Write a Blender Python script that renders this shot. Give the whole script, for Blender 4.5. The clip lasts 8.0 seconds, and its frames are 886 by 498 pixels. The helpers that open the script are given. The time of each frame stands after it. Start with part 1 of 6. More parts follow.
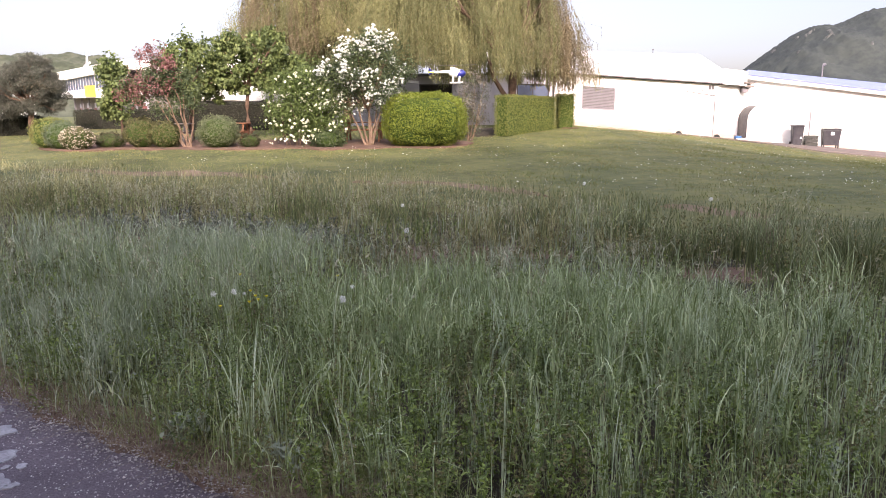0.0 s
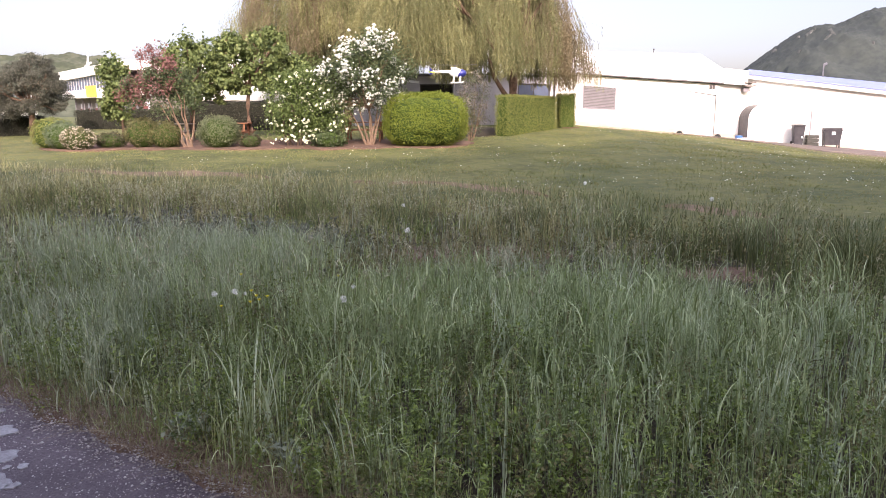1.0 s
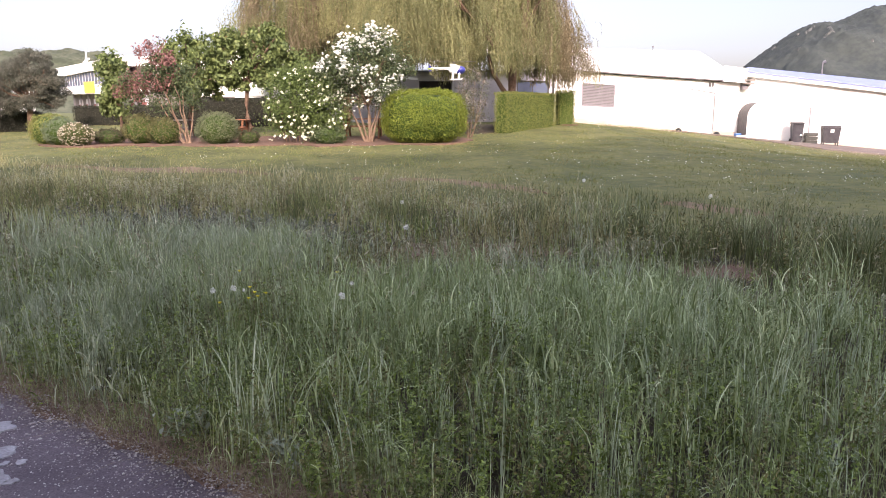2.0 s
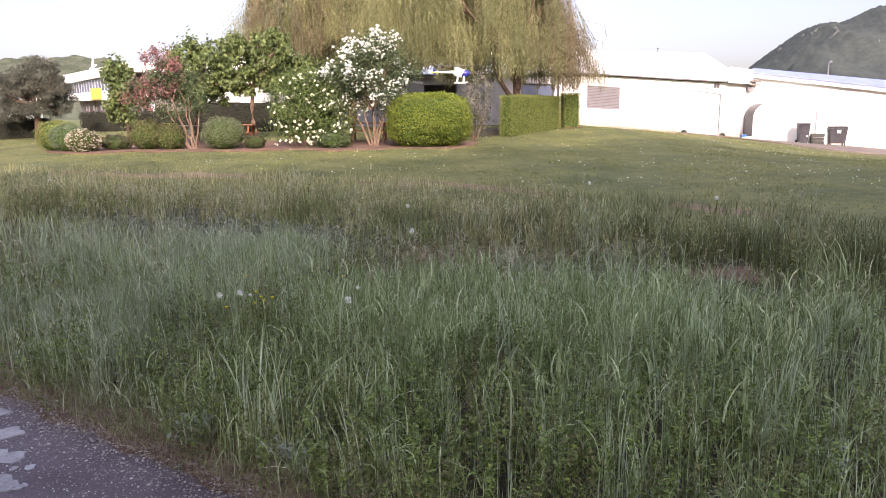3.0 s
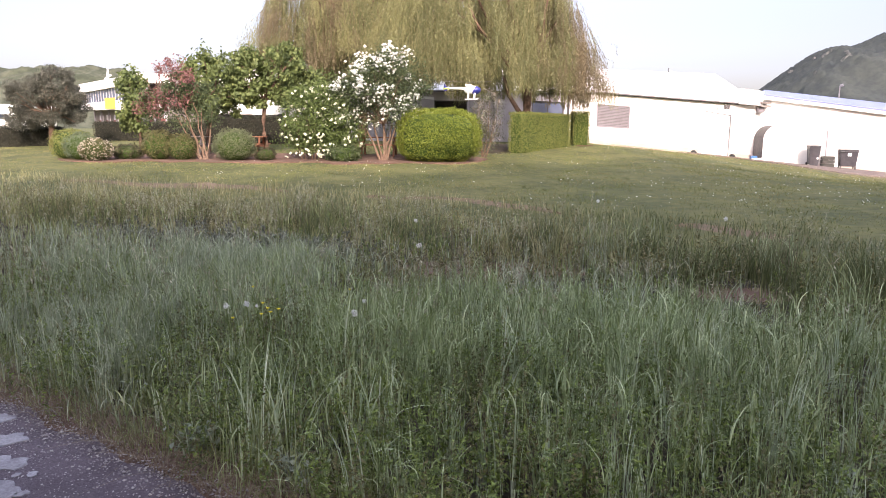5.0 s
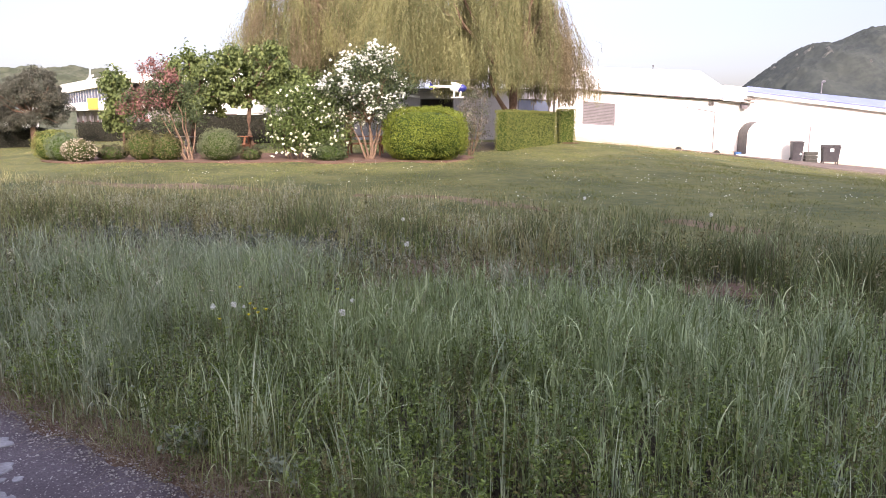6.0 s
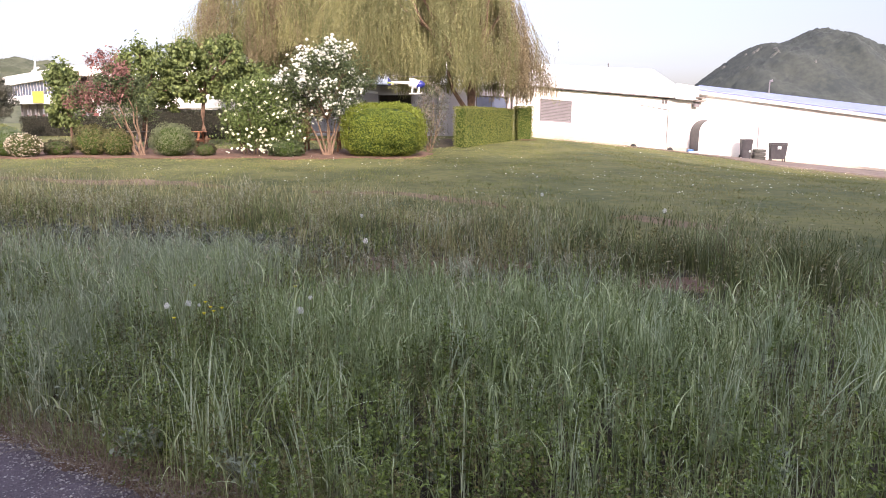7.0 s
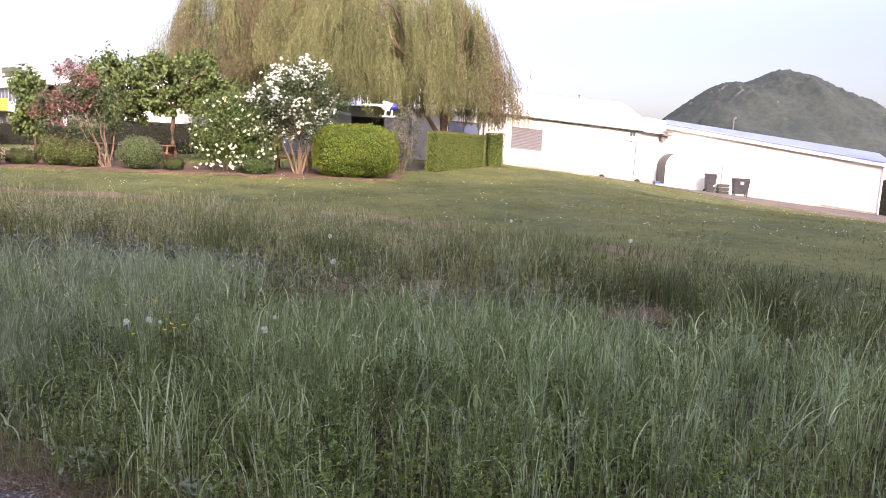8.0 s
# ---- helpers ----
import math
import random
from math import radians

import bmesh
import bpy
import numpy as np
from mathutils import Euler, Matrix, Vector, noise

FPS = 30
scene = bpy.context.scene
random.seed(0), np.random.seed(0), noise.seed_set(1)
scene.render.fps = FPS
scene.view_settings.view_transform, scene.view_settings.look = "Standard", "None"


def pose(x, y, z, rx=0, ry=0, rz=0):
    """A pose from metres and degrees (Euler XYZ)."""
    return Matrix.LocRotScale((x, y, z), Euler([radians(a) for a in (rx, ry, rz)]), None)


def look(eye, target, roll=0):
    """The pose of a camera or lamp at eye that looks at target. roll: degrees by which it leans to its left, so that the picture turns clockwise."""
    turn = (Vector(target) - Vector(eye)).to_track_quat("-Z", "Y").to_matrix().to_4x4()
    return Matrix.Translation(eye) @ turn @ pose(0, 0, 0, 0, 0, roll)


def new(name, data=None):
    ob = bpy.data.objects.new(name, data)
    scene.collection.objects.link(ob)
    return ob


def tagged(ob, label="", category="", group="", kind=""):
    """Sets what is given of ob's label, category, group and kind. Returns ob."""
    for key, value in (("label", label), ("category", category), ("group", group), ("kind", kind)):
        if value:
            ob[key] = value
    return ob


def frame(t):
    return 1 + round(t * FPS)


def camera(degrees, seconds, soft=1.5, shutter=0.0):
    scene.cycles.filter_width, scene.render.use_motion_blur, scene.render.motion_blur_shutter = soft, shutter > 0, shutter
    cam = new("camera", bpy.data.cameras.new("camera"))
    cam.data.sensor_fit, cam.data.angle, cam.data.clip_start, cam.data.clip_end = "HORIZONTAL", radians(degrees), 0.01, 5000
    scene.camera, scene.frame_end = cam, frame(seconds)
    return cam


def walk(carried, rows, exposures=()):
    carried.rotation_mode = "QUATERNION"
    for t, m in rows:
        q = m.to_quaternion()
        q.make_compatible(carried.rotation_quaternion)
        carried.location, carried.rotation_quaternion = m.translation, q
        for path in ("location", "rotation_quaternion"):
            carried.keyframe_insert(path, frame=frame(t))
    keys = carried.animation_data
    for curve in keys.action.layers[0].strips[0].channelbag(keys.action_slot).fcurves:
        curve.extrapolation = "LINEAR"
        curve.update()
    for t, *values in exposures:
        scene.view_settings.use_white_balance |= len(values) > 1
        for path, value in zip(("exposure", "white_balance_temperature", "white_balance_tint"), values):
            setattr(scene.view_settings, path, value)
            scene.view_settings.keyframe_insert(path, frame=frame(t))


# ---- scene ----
# ---- the camera: carried at eye height, it only turns ----
EYE = (0.0, 0.0, 1.5)
cam = camera(66, 8.0, soft=0.9)
TURNS = [  # seconds, turn to the left, tilt, roll
    (0, 0.00, -11.24, -0.30), (0.5, 0.07, -11.20, -0.45), (1, 0.07, -11.25, -0.35), (1.5, -0.04, -11.40, -0.19),
    (1.7, -0.11, -11.51, -0.11), (2.8, 0.33, -11.29, -0.74), (3, 0.45, -11.21, -0.66), (3.2, 0.66, -11.28, -0.40),
    (3.5, 1.17, -11.01, -0.12), (3.8, 1.44, -9.91, -0.17), (4, 1.57, -9.70, -0.22), (4.2, 1.52, -9.74, -0.07),
    (4.5, 1.43, -9.77, 0.47), (4.7, 1.28, -9.84, 0.50), (5.8, 0.34, -10.03, 0.10), (6, 0.01, -10.07, 0.02),
    (6.2, -0.49, -10.25, -0.12), (6.5, -1.26, -10.31, -0.14), (6.7, -2.07, -10.42, -0.02), (7, -3.48, -10.36, 0.34),
    (7.1, -4.26, -10.36, 0.42), (7.2, -5.09, -10.22, 0.63), (7.3, -5.79, -10.00, 0.98), (7.4, -6.50, -9.65, 1.29),
    (7.5, -7.11, -9.28, 1.63), (7.6, -7.67, -9.05, 1.75), (7.7, -7.90, -8.85, 1.81), (7.9, -7.38, -8.53, 2.06),
    (8, -6.12, -8.32, 2.56)]
walk(cam, [(t, pose(*EYE, 90 + tilt, 0, turn) @ pose(0, 0, 0, 0, 0, roll)) for t, turn, tilt, roll in TURNS],
     [(0, 1.66, 6720, 23), (8, 1.66, 6720, 23)])

# ---- daylight: low sun behind the camera, from the right ----
SUN_UP, SUN_SIDE = 27.0, 9.0  # elevation; how far round to the right from straight behind
to_sun = Vector((math.sin(radians(SUN_SIDE)) * math.cos(radians(SUN_UP)),
                 -math.cos(radians(SUN_SIDE)) * math.cos(radians(SUN_UP)), math.sin(radians(SUN_UP))))
world = bpy.data.worlds.new("sky")
scene.world = world
world.use_nodes = True
wn, wl = world.node_tree.nodes, world.node_tree.links
sky = wn.new("ShaderNodeTexSky")
sky.sky_type = "NISHITA"
sky.sun_disc = False
sky.sun_elevation = radians(SUN_UP)
sky.sun_rotation = math.atan2(to_sun.x, to_sun.y)
sky.air_density, sky.dust_density, sky.ozone_density = 1.0, 3.0, 1.0
wn["Background"].inputs["Strength"].default_value = 0.20
haze = wn.new("ShaderNodeHueSaturation")  # thin high cloud takes the blue down
haze.inputs["Saturation"].default_value = 0.60
wl.new(sky.outputs["Color"], haze.inputs["Color"])
# a veiled sky is brightest overhead, pale blue lower down and milky at the horizon, all round
toward, split = wn.new("ShaderNodeTexCoord"), wn.new("ShaderNodeSeparateXYZ")
height, shade_of_sky, veil = wn.new("ShaderNodeMapRange"), wn.new("ShaderNodeMixRGB"), wn.new("ShaderNodeMixRGB")
height.interpolation_type = "SMOOTHSTEP"
height.inputs["From Min"].default_value, height.inputs["From Max"].default_value = 0.12, 0.55
milk, low_sky = wn.new("ShaderNodeMapRange"), wn.new("ShaderNodeMixRGB")
milk.inputs["From Min"].default_value, milk.inputs["From Max"].default_value = 0.02, 0.19
low_sky.inputs["Color1"].default_value = (0.420, 0.412, 0.440, 1)
low_sky.inputs["Color2"].default_value = (0.330, 0.342, 0.374, 1)
shade_of_sky.inputs["Color2"].default_value = (1.22, 1.21, 1.19, 1)
veil.blend_type = "MULTIPLY"
veil.inputs["Fac"].default_value = 1.0
wl.new(toward.outputs["Generated"], split.inputs["Vector"])
wl.new(split.outputs["Z"], height.inputs["Value"])
wl.new(split.outputs["Z"], milk.inputs["Value"])
wl.new(milk.outputs["Result"], low_sky.inputs["Fac"])
wl.new(low_sky.outputs["Color"], shade_of_sky.inputs["Color1"])
wl.new(height.outputs["Result"], shade_of_sky.inputs["Fac"])
wl.new(haze.outputs["Color"], veil.inputs["Color1"])
wl.new(shade_of_sky.outputs["Color"], veil.inputs["Color2"])
wl.new(veil.outputs["Color"], wn["Background"].inputs["Color"])
sun = new("sun", bpy.data.lights.new("sun", "SUN"))
sun.data.energy, sun.data.angle, sun.data.color = 1.80, radians(0.8), (1.0, 0.90, 0.76)
sun.matrix_world = look(to_sun * 60, (0, 0, 0))

# ---- materials ----
MATS = {}


def mat(name, a, b, scale=4.0, rough=0.8, bump=0.2, fine=60.0, metal=0.0, islands=None, through_light=0.0, grain=0.35, spec=0.3):
    """Two colours mixed by a coarse and a fine noise, with relief; islands: a third colour, mixed in piece by piece."""
    if name in MATS:
        return MATS[name]
    m = bpy.data.materials.new(name)
    m.use_nodes = True
    n, l = m.node_tree.nodes, m.node_tree.links
    p = n["Principled BSDF"]
    co = n.new("ShaderNodeTexCoord")
    big, small = n.new("ShaderNodeTexNoise"), n.new("ShaderNodeTexNoise")
    big.inputs["Scale"].default_value, small.inputs["Scale"].default_value = scale, fine
    big.inputs["Detail"].default_value, small.inputs["Detail"].default_value = 5, 4
    for t in (big, small):
        l.new(co.outputs["Object"], t.inputs["Vector"])
    add = n.new("ShaderNodeMath")
    add.operation = "MULTIPLY_ADD"
    sub = n.new("ShaderNodeMath")
    sub.operation = "SUBTRACT"
    sub.inputs[1].default_value = 0.5
    l.new(small.outputs["Fac"], sub.inputs[0])
    l.new(sub.outputs[0], add.inputs[0])
    add.inputs[1].default_value = grain * 2
    ramp = n.new("ShaderNodeMapRange")
    ramp.inputs["From Min"].default_value, ramp.inputs["From Max"].default_value = 0.32, 0.68
    l.new(big.outputs["Fac"], ramp.inputs["Value"])
    l.new(ramp.outputs[0], add.inputs[2])
    mix = n.new("ShaderNodeMix")
    mix.data_type = "RGBA"
    mix.inputs[6].default_value, mix.inputs[7].default_value = (*a, 1), (*b, 1)
    l.new(add.outputs[0], mix.inputs[0])
    colour = mix.outputs[2]
    if islands:
        geo = n.new("ShaderNodeNewGeometry")
        power = n.new("ShaderNodeMath")
        power.operation = "POWER"
        power.inputs[1].default_value = 2.0
        l.new(geo.outputs["Random Per Island"], power.inputs[0])
        mix2 = n.new("ShaderNodeMix")
        mix2.data_type = "RGBA"
        mix2.inputs[7].default_value = (*islands, 1)
        l.new(power.outputs[0], mix2.inputs[0])
        l.new(colour, mix2.inputs[6])
        colour = mix2.outputs[2]
    l.new(colour, p.inputs["Base Color"])
    p.inputs["Roughness"].default_value, p.inputs["Metallic"].default_value = rough, metal
    p.inputs["Specular IOR Level"].default_value = spec
    if bump:
        b_ = n.new("ShaderNodeBump")
        b_.inputs["Strength"].default_value, b_.inputs["Distance"].default_value = bump, 0.02
        l.new(small.outputs["Fac"], b_.inputs["Height"])
        l.new(b_.outputs["Normal"], p.inputs["Normal"])
    if through_light:
        tr, ms = n.new("ShaderNodeBsdfTranslucent"), n.new("ShaderNodeMixShader")
        l.new(colour, tr.inputs["Color"])
        ms.inputs[0].default_value = through_light
        l.new(p.outputs[0], ms.inputs[1])
        l.new(tr.outputs[0], ms.inputs[2])
        l.new(ms.outputs[0], n["Material Output"].inputs["Surface"])
    MATS[name] = m
    return m


def glass(name, tint, rough=0.08):
    m = mat(name, tint, tuple(c * 0.7 for c in tint), 3, rough, 0, spec=0.3)
    return m


M_WALL = mat("white_render", (0.80, 0.78, 0.75), (0.72, 0.70, 0.66), 0.8, 0.85, 0.15, 30, grain=0.2)
# greyer copy of the white render, with the willow's shade put into it
M_SHADEGREY = mat("shade_grey_render", (0.50, 0.475, 0.505), (0.40, 0.375, 0.405), 1.2, 0.85, 0.15, 30)
M_PLINTH = mat("plinth_render", (0.46, 0.385, 0.325), (0.38, 0.32, 0.27), 2, 0.9, 0.25, 40)
M_ROOF = mat("pale_roof_sheet", (0.78, 0.78, 0.78), (0.70, 0.70, 0.70), 1, 0.5, 0.05, 20)
M_BLUEROOF = mat("blue_grey_roof_sheet", (0.17, 0.20, 0.36), (0.21, 0.24, 0.40), 1.5, 0.5, 0.05, 20)
M_DARKMETAL = mat("dark_gutter_metal", (0.06, 0.055, 0.06), (0.10, 0.09, 0.09), 6, 0.5, 0.05)
M_SHUTTER = mat("grey_shutter", (0.19, 0.172, 0.185), (0.155, 0.14, 0.15), 3, 0.5, 0.05)
M_DARK = mat("dark_interior", (0.012, 0.010, 0.010), (0.03, 0.022, 0.02), 2, 0.7, 0)
M_PANE = glass("window_glass", (0.05, 0.06, 0.08), 0.25)
M_OFFICEPANE = mat("office_glass", (0.16, 0.18, 0.25), (0.10, 0.12, 0.18), 0.8, 0.2, 0, spec=0.4)
M_WHITEPAINT = mat("white_paint", (0.80, 0.79, 0.78), (0.74, 0.73, 0.72), 3, 0.5, 0.03)
M_YELLOW = mat("yellow_panel", (0.70, 0.45, 0.08), (0.62, 0.39, 0.06), 1, 0.5, 0.02)
M_RED = mat("dull_red_paint", (0.22, 0.07, 0.06), (0.18, 0.06, 0.05), 2, 0.6, 0.02)
M_WOOD = mat("orange_brown_wood", (0.27, 0.115, 0.06), (0.18, 0.08, 0.045), 6, 0.7, 0.2, 50)
M_GREYWOOD = mat("grey_wood", (0.22, 0.19, 0.17), (0.14, 0.12, 0.11), 6, 0.8, 0.3, 50)
M_BARK = mat("brown_bark", (0.16, 0.10, 0.07), (0.08, 0.05, 0.035), 9, 0.9, 0.7, 35)
M_PALEBARK = mat("pale_tan_bark", (0.22, 0.145, 0.10), (0.13, 0.09, 0.065), 9, 0.85, 0.5, 35)
M_DARKCRATE = mat("dark_crate_plastic", (0.075, 0.075, 0.070), (0.055, 0.055, 0.05), 5, 0.6, 0.1)
M_BINPLASTIC = mat("dark_grey_bin_plastic", (0.036, 0.034, 0.041), (0.056, 0.052, 0.058), 5, 0.5, 0.05)
M_RUBBER = mat("black_rubber", (0.02, 0.02, 0.02), (0.035, 0.035, 0.035), 8, 0.8, 0.1)
M_STICKER = mat("white_sticker", (0.80, 0.80, 0.80), (0.75, 0.75, 0.75), 9, 0.5, 0)
M_BLUE = mat("deep_blue_paint", (0.03, 0.035, 0.22), (0.02, 0.025, 0.16), 4, 0.3, 0, spec=0.5)
M_CARBLUE = mat("bright_blue_car_paint", (0.04, 0.14, 0.36), (0.03, 0.11, 0.30), 4, 0.3, 0, spec=0.5)
M_TAILGREEN = mat("yellow_green_plastic", (0.45, 0.55, 0.10), (0.38, 0.48, 0.08), 6, 0.5, 0)
M_ASPHALT = mat("asphalt", (0.172, 0.140, 0.166), (0.100, 0.081, 0.098), 2.5, 0.9, 1.0, 130, grain=1.2)
M_YARD = mat("dusty_asphalt", (0.17, 0.13, 0.11), (0.11, 0.085, 0.08), 1.5, 0.95, 0.5, 30, grain=0.5)
M_WORN = mat("worn_pale_paint", (0.36, 0.355, 0.385), (0.20, 0.19, 0.21), 9, 0.85, 0.5, 80, grain=0.6)
M_CHIP = mat("pale_stone_chip", (0.36, 0.33, 0.34), (0.22, 0.19, 0.21), 9, 0.85, 0.2, 80, islands=(0.58, 0.55, 0.54))
M_EARTH = mat("red_brown_earth", (0.17, 0.10, 0.075), (0.11, 0.07, 0.05), 3, 0.95, 0.8, 40, grain=0.6)
M_DRYEARTH = mat("grey_brown_earth", (0.200, 0.142, 0.096), (0.130, 0.096, 0.064), 3, 0.95, 0.8, 12, grain=0.7)
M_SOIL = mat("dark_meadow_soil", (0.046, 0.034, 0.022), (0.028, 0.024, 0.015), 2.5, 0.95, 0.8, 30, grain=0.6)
M_GROUND = mat("lawn_turf", (0.050, 0.062, 0.019), (0.120, 0.117, 0.039), 0.45, 0.95, 0.8, 4.0, grain=1.1)
# the mountain's base colours are shifted to blue for distance haze
M_FOREST = mat("hazy_wooded_mountain", (0.026, 0.033, 0.034), (0.046, 0.053, 0.048), 0.016, 0.95, 1.0, 0.11, grain=1.1)
M_HILL = mat("wooded_hill", (0.036, 0.044, 0.026), (0.078, 0.084, 0.056), 0.04, 0.95, 1.0, 0.13, grain=1.2)

LEAF = dict(rough=0.6, bump=0, through_light=0.25, grain=0.2)
M_WILLOW = mat("willow_leaf", (0.168, 0.172, 0.074), (0.112, 0.122, 0.052), 0.6, islands=(0.235, 0.225, 0.112), **LEAF)
M_WILLOWPALE = mat("pale_willow_leaf", (0.235, 0.232, 0.098), (0.180, 0.182, 0.078), 0.6, islands=(0.31, 0.295, 0.150), **LEAF)
M_WILLOWDRY = mat("bronze_willow_leaf", (0.185, 0.145, 0.082), (0.125, 0.102, 0.058), 0.6, islands=(0.22, 0.175, 0.11), **LEAF)
M_BOX = mat("bright_green_hedge_leaf", (0.152, 0.190, 0.022), (0.112, 0.148, 0.018), 1.2, islands=(0.205, 0.235, 0.04), **LEAF)
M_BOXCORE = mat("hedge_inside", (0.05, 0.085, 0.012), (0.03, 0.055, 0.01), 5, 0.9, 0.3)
M_CLIPPED = mat("clipped_hedge_leaf", (0.178, 0.196, 0.050), (0.128, 0.148, 0.038), 1.5, islands=(0.245, 0.255, 0.084), **LEAF)
M_DARKHEDGE = mat("dark_hedge_leaf", (0.030, 0.034, 0.020), (0.020, 0.022, 0.014), 1.2, islands=(0.062, 0.060, 0.038), **LEAF)
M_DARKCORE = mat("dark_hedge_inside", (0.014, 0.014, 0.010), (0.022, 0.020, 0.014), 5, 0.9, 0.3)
M_OLIVELEAF = mat("olive_shrub_leaf", (0.096, 0.098, 0.038), (0.062, 0.065, 0.027), 1.2, islands=(0.178, 0.165, 0.072), **LEAF)
M_DOMELEAF = mat("fine_green_leaf", (0.120, 0.140, 0.072), (0.085, 0.105, 0.055), 1.2, islands=(0.195, 0.212, 0.122), **LEAF)
M_DULLLEAF = mat("dull_brown_green_leaf", (0.062, 0.066, 0.032), (0.045, 0.045, 0.026), 1.2, islands=(0.12, 0.105, 0.06), **LEAF)
M_ROSELEAF = mat("rose_leaf", (0.058, 0.082, 0.036), (0.042, 0.062, 0.028), 1.0, islands=(0.125, 0.155, 0.07), **LEAF)
M_ROSEBUSH = mat("rose_bush_leaf", (0.085, 0.122, 0.035), (0.06, 0.092, 0.028), 1.0, islands=(0.17, 0.22, 0.07), **LEAF)
M_GREYLEAF = mat("grey_green_leaf", (0.115, 0.15, 0.085), (0.08, 0.11, 0.065), 1.2, islands=(0.19, 0.225, 0.14), **LEAF)
M_BROADLEAF = mat("broad_green_leaf", (0.108, 0.142, 0.046), (0.066, 0.094, 0.032), 0.8, islands=(0.195, 0.236, 0.082), **LEAF)
M_PURPLE = mat("dusky_red_leaf", (0.190, 0.084, 0.078), (0.125, 0.066, 0.054), 1.5, islands=(0.36, 0.17, 0.165), **LEAF)
M_PINE = mat("dark_pine_needle", (0.047, 0.052, 0.039), (0.075, 0.076, 0.058), 1.0, islands=(0.165, 0.160, 0.125), **LEAF)
M_PINK = mat("pale_pink_blossom", (0.34, 0.28, 0.24), (0.20, 0.17, 0.12), 3, islands=(0.55, 0.48, 0.44), **LEAF)
M_BLOSSOM = mat("white_blossom", (0.84, 0.84, 0.80), (0.78, 0.78, 0.72), 4, 0.6, 0, through_light=0.2)
M_MOUND = mat("cream_pink_blossom", (0.56, 0.49, 0.39), (0.40, 0.34, 0.27), 4, islands=(0.72, 0.66, 0.55), **LEAF)
M_CREAM = mat("cream_rose", (0.84, 0.84, 0.68), (0.80, 0.80, 0.62), 4, 0.6, 0, through_light=0.2)
BLADE = dict(rough=0.55, bump=0, through_light=0.14, grain=0.2, spec=0.4)
M_BLUEGRASS = mat("blue_green_grass", (0.220, 0.282, 0.112), (0.125, 0.172, 0.058), 0.7, islands=(0.62, 0.71, 0.45), **BLADE)
M_GREYGRASS = mat("grey_blue_grass", (0.236, 0.285, 0.168), (0.168, 0.206, 0.110), 0.7, islands=(0.53, 0.58, 0.44), **BLADE)
M_PALEGRASS = mat("pale_blue_green_grass", (0.48, 0.56, 0.38), (0.39, 0.465, 0.29), 0.7, islands=(0.68, 0.74, 0.59), **BLADE)
M_GREENGRASS = mat("green_grass", (0.200, 0.236, 0.066), (0.140, 0.177, 0.049), 0.7, islands=(0.46, 0.51, 0.26), **BLADE)
M_DARKGRASS = mat("dark_and_shaded_grass", (0.094, 0.120, 0.042), (0.058, 0.078, 0.027), 0.7, islands=(0.215, 0.228, 0.105), **BLADE)
M_DRYGRASS = mat("seeding_grass", (0.268, 0.250, 0.108), (0.180, 0.174, 0.070), 0.5, islands=(0.50, 0.47, 0.27), **BLADE)
M_PLUME = mat("pale_seed_head", (0.30, 0.29, 0.185), (0.21, 0.21, 0.125), 0.8, islands=(0.50, 0.48, 0.36), **BLADE)
M_STRAW = mat("dry_straw", (0.22, 0.165, 0.11), (0.14, 0.105, 0.075), 2, islands=(0.32, 0.26, 0.18), **BLADE)
M_WEED = mat("weed_leaf", (0.094, 0.136, 0.024), (0.050, 0.078, 0.015), 0.9, islands=(0.260, 0.345, 0.074), **BLADE)
M_HERB = mat("olive_brown_herb_leaf", (0.125, 0.114, 0.038), (0.075, 0.072, 0.024), 0.9, islands=(0.25, 0.225, 0.095), **BLADE)
M_DOCKDARK = mat("dusky_weed_leaf", (0.122, 0.136, 0.098), (0.080, 0.090, 0.064), 1.2, islands=(0.24, 0.255, 0.20), **BLADE)
M_DOCK = mat("grey_weed_leaf", (0.22, 0.26, 0.19), (0.15, 0.19, 0.13), 2, islands=(0.40, 0.44, 0.35), **BLADE)
M_LAWN = mat("lawn_grass", (0.140, 0.160, 0.047), (0.098, 0.116, 0.035), 0.5, islands=(0.205, 0.212, 0.074), **BLADE)
M_LAWNDRYSUN = mat("dry_sunlit_lawn_grass", (0.225, 0.212, 0.086), (0.170, 0.165, 0.062), 0.5, islands=(0.255, 0.238, 0.108), **BLADE)
M_SEED = mat("dandelion_down", (0.86, 0.86, 0.85), (0.78, 0.78, 0.77), 9, 0.9, 0, through_light=0.3)
M_PETAL = mat("yellow_petal", (0.80, 0.68, 0.04), (0.74, 0.60, 0.03), 9, 0.7, 0, through_light=0.2)

# ---- mesh helpers ----
rng = np.random.default_rng(7)


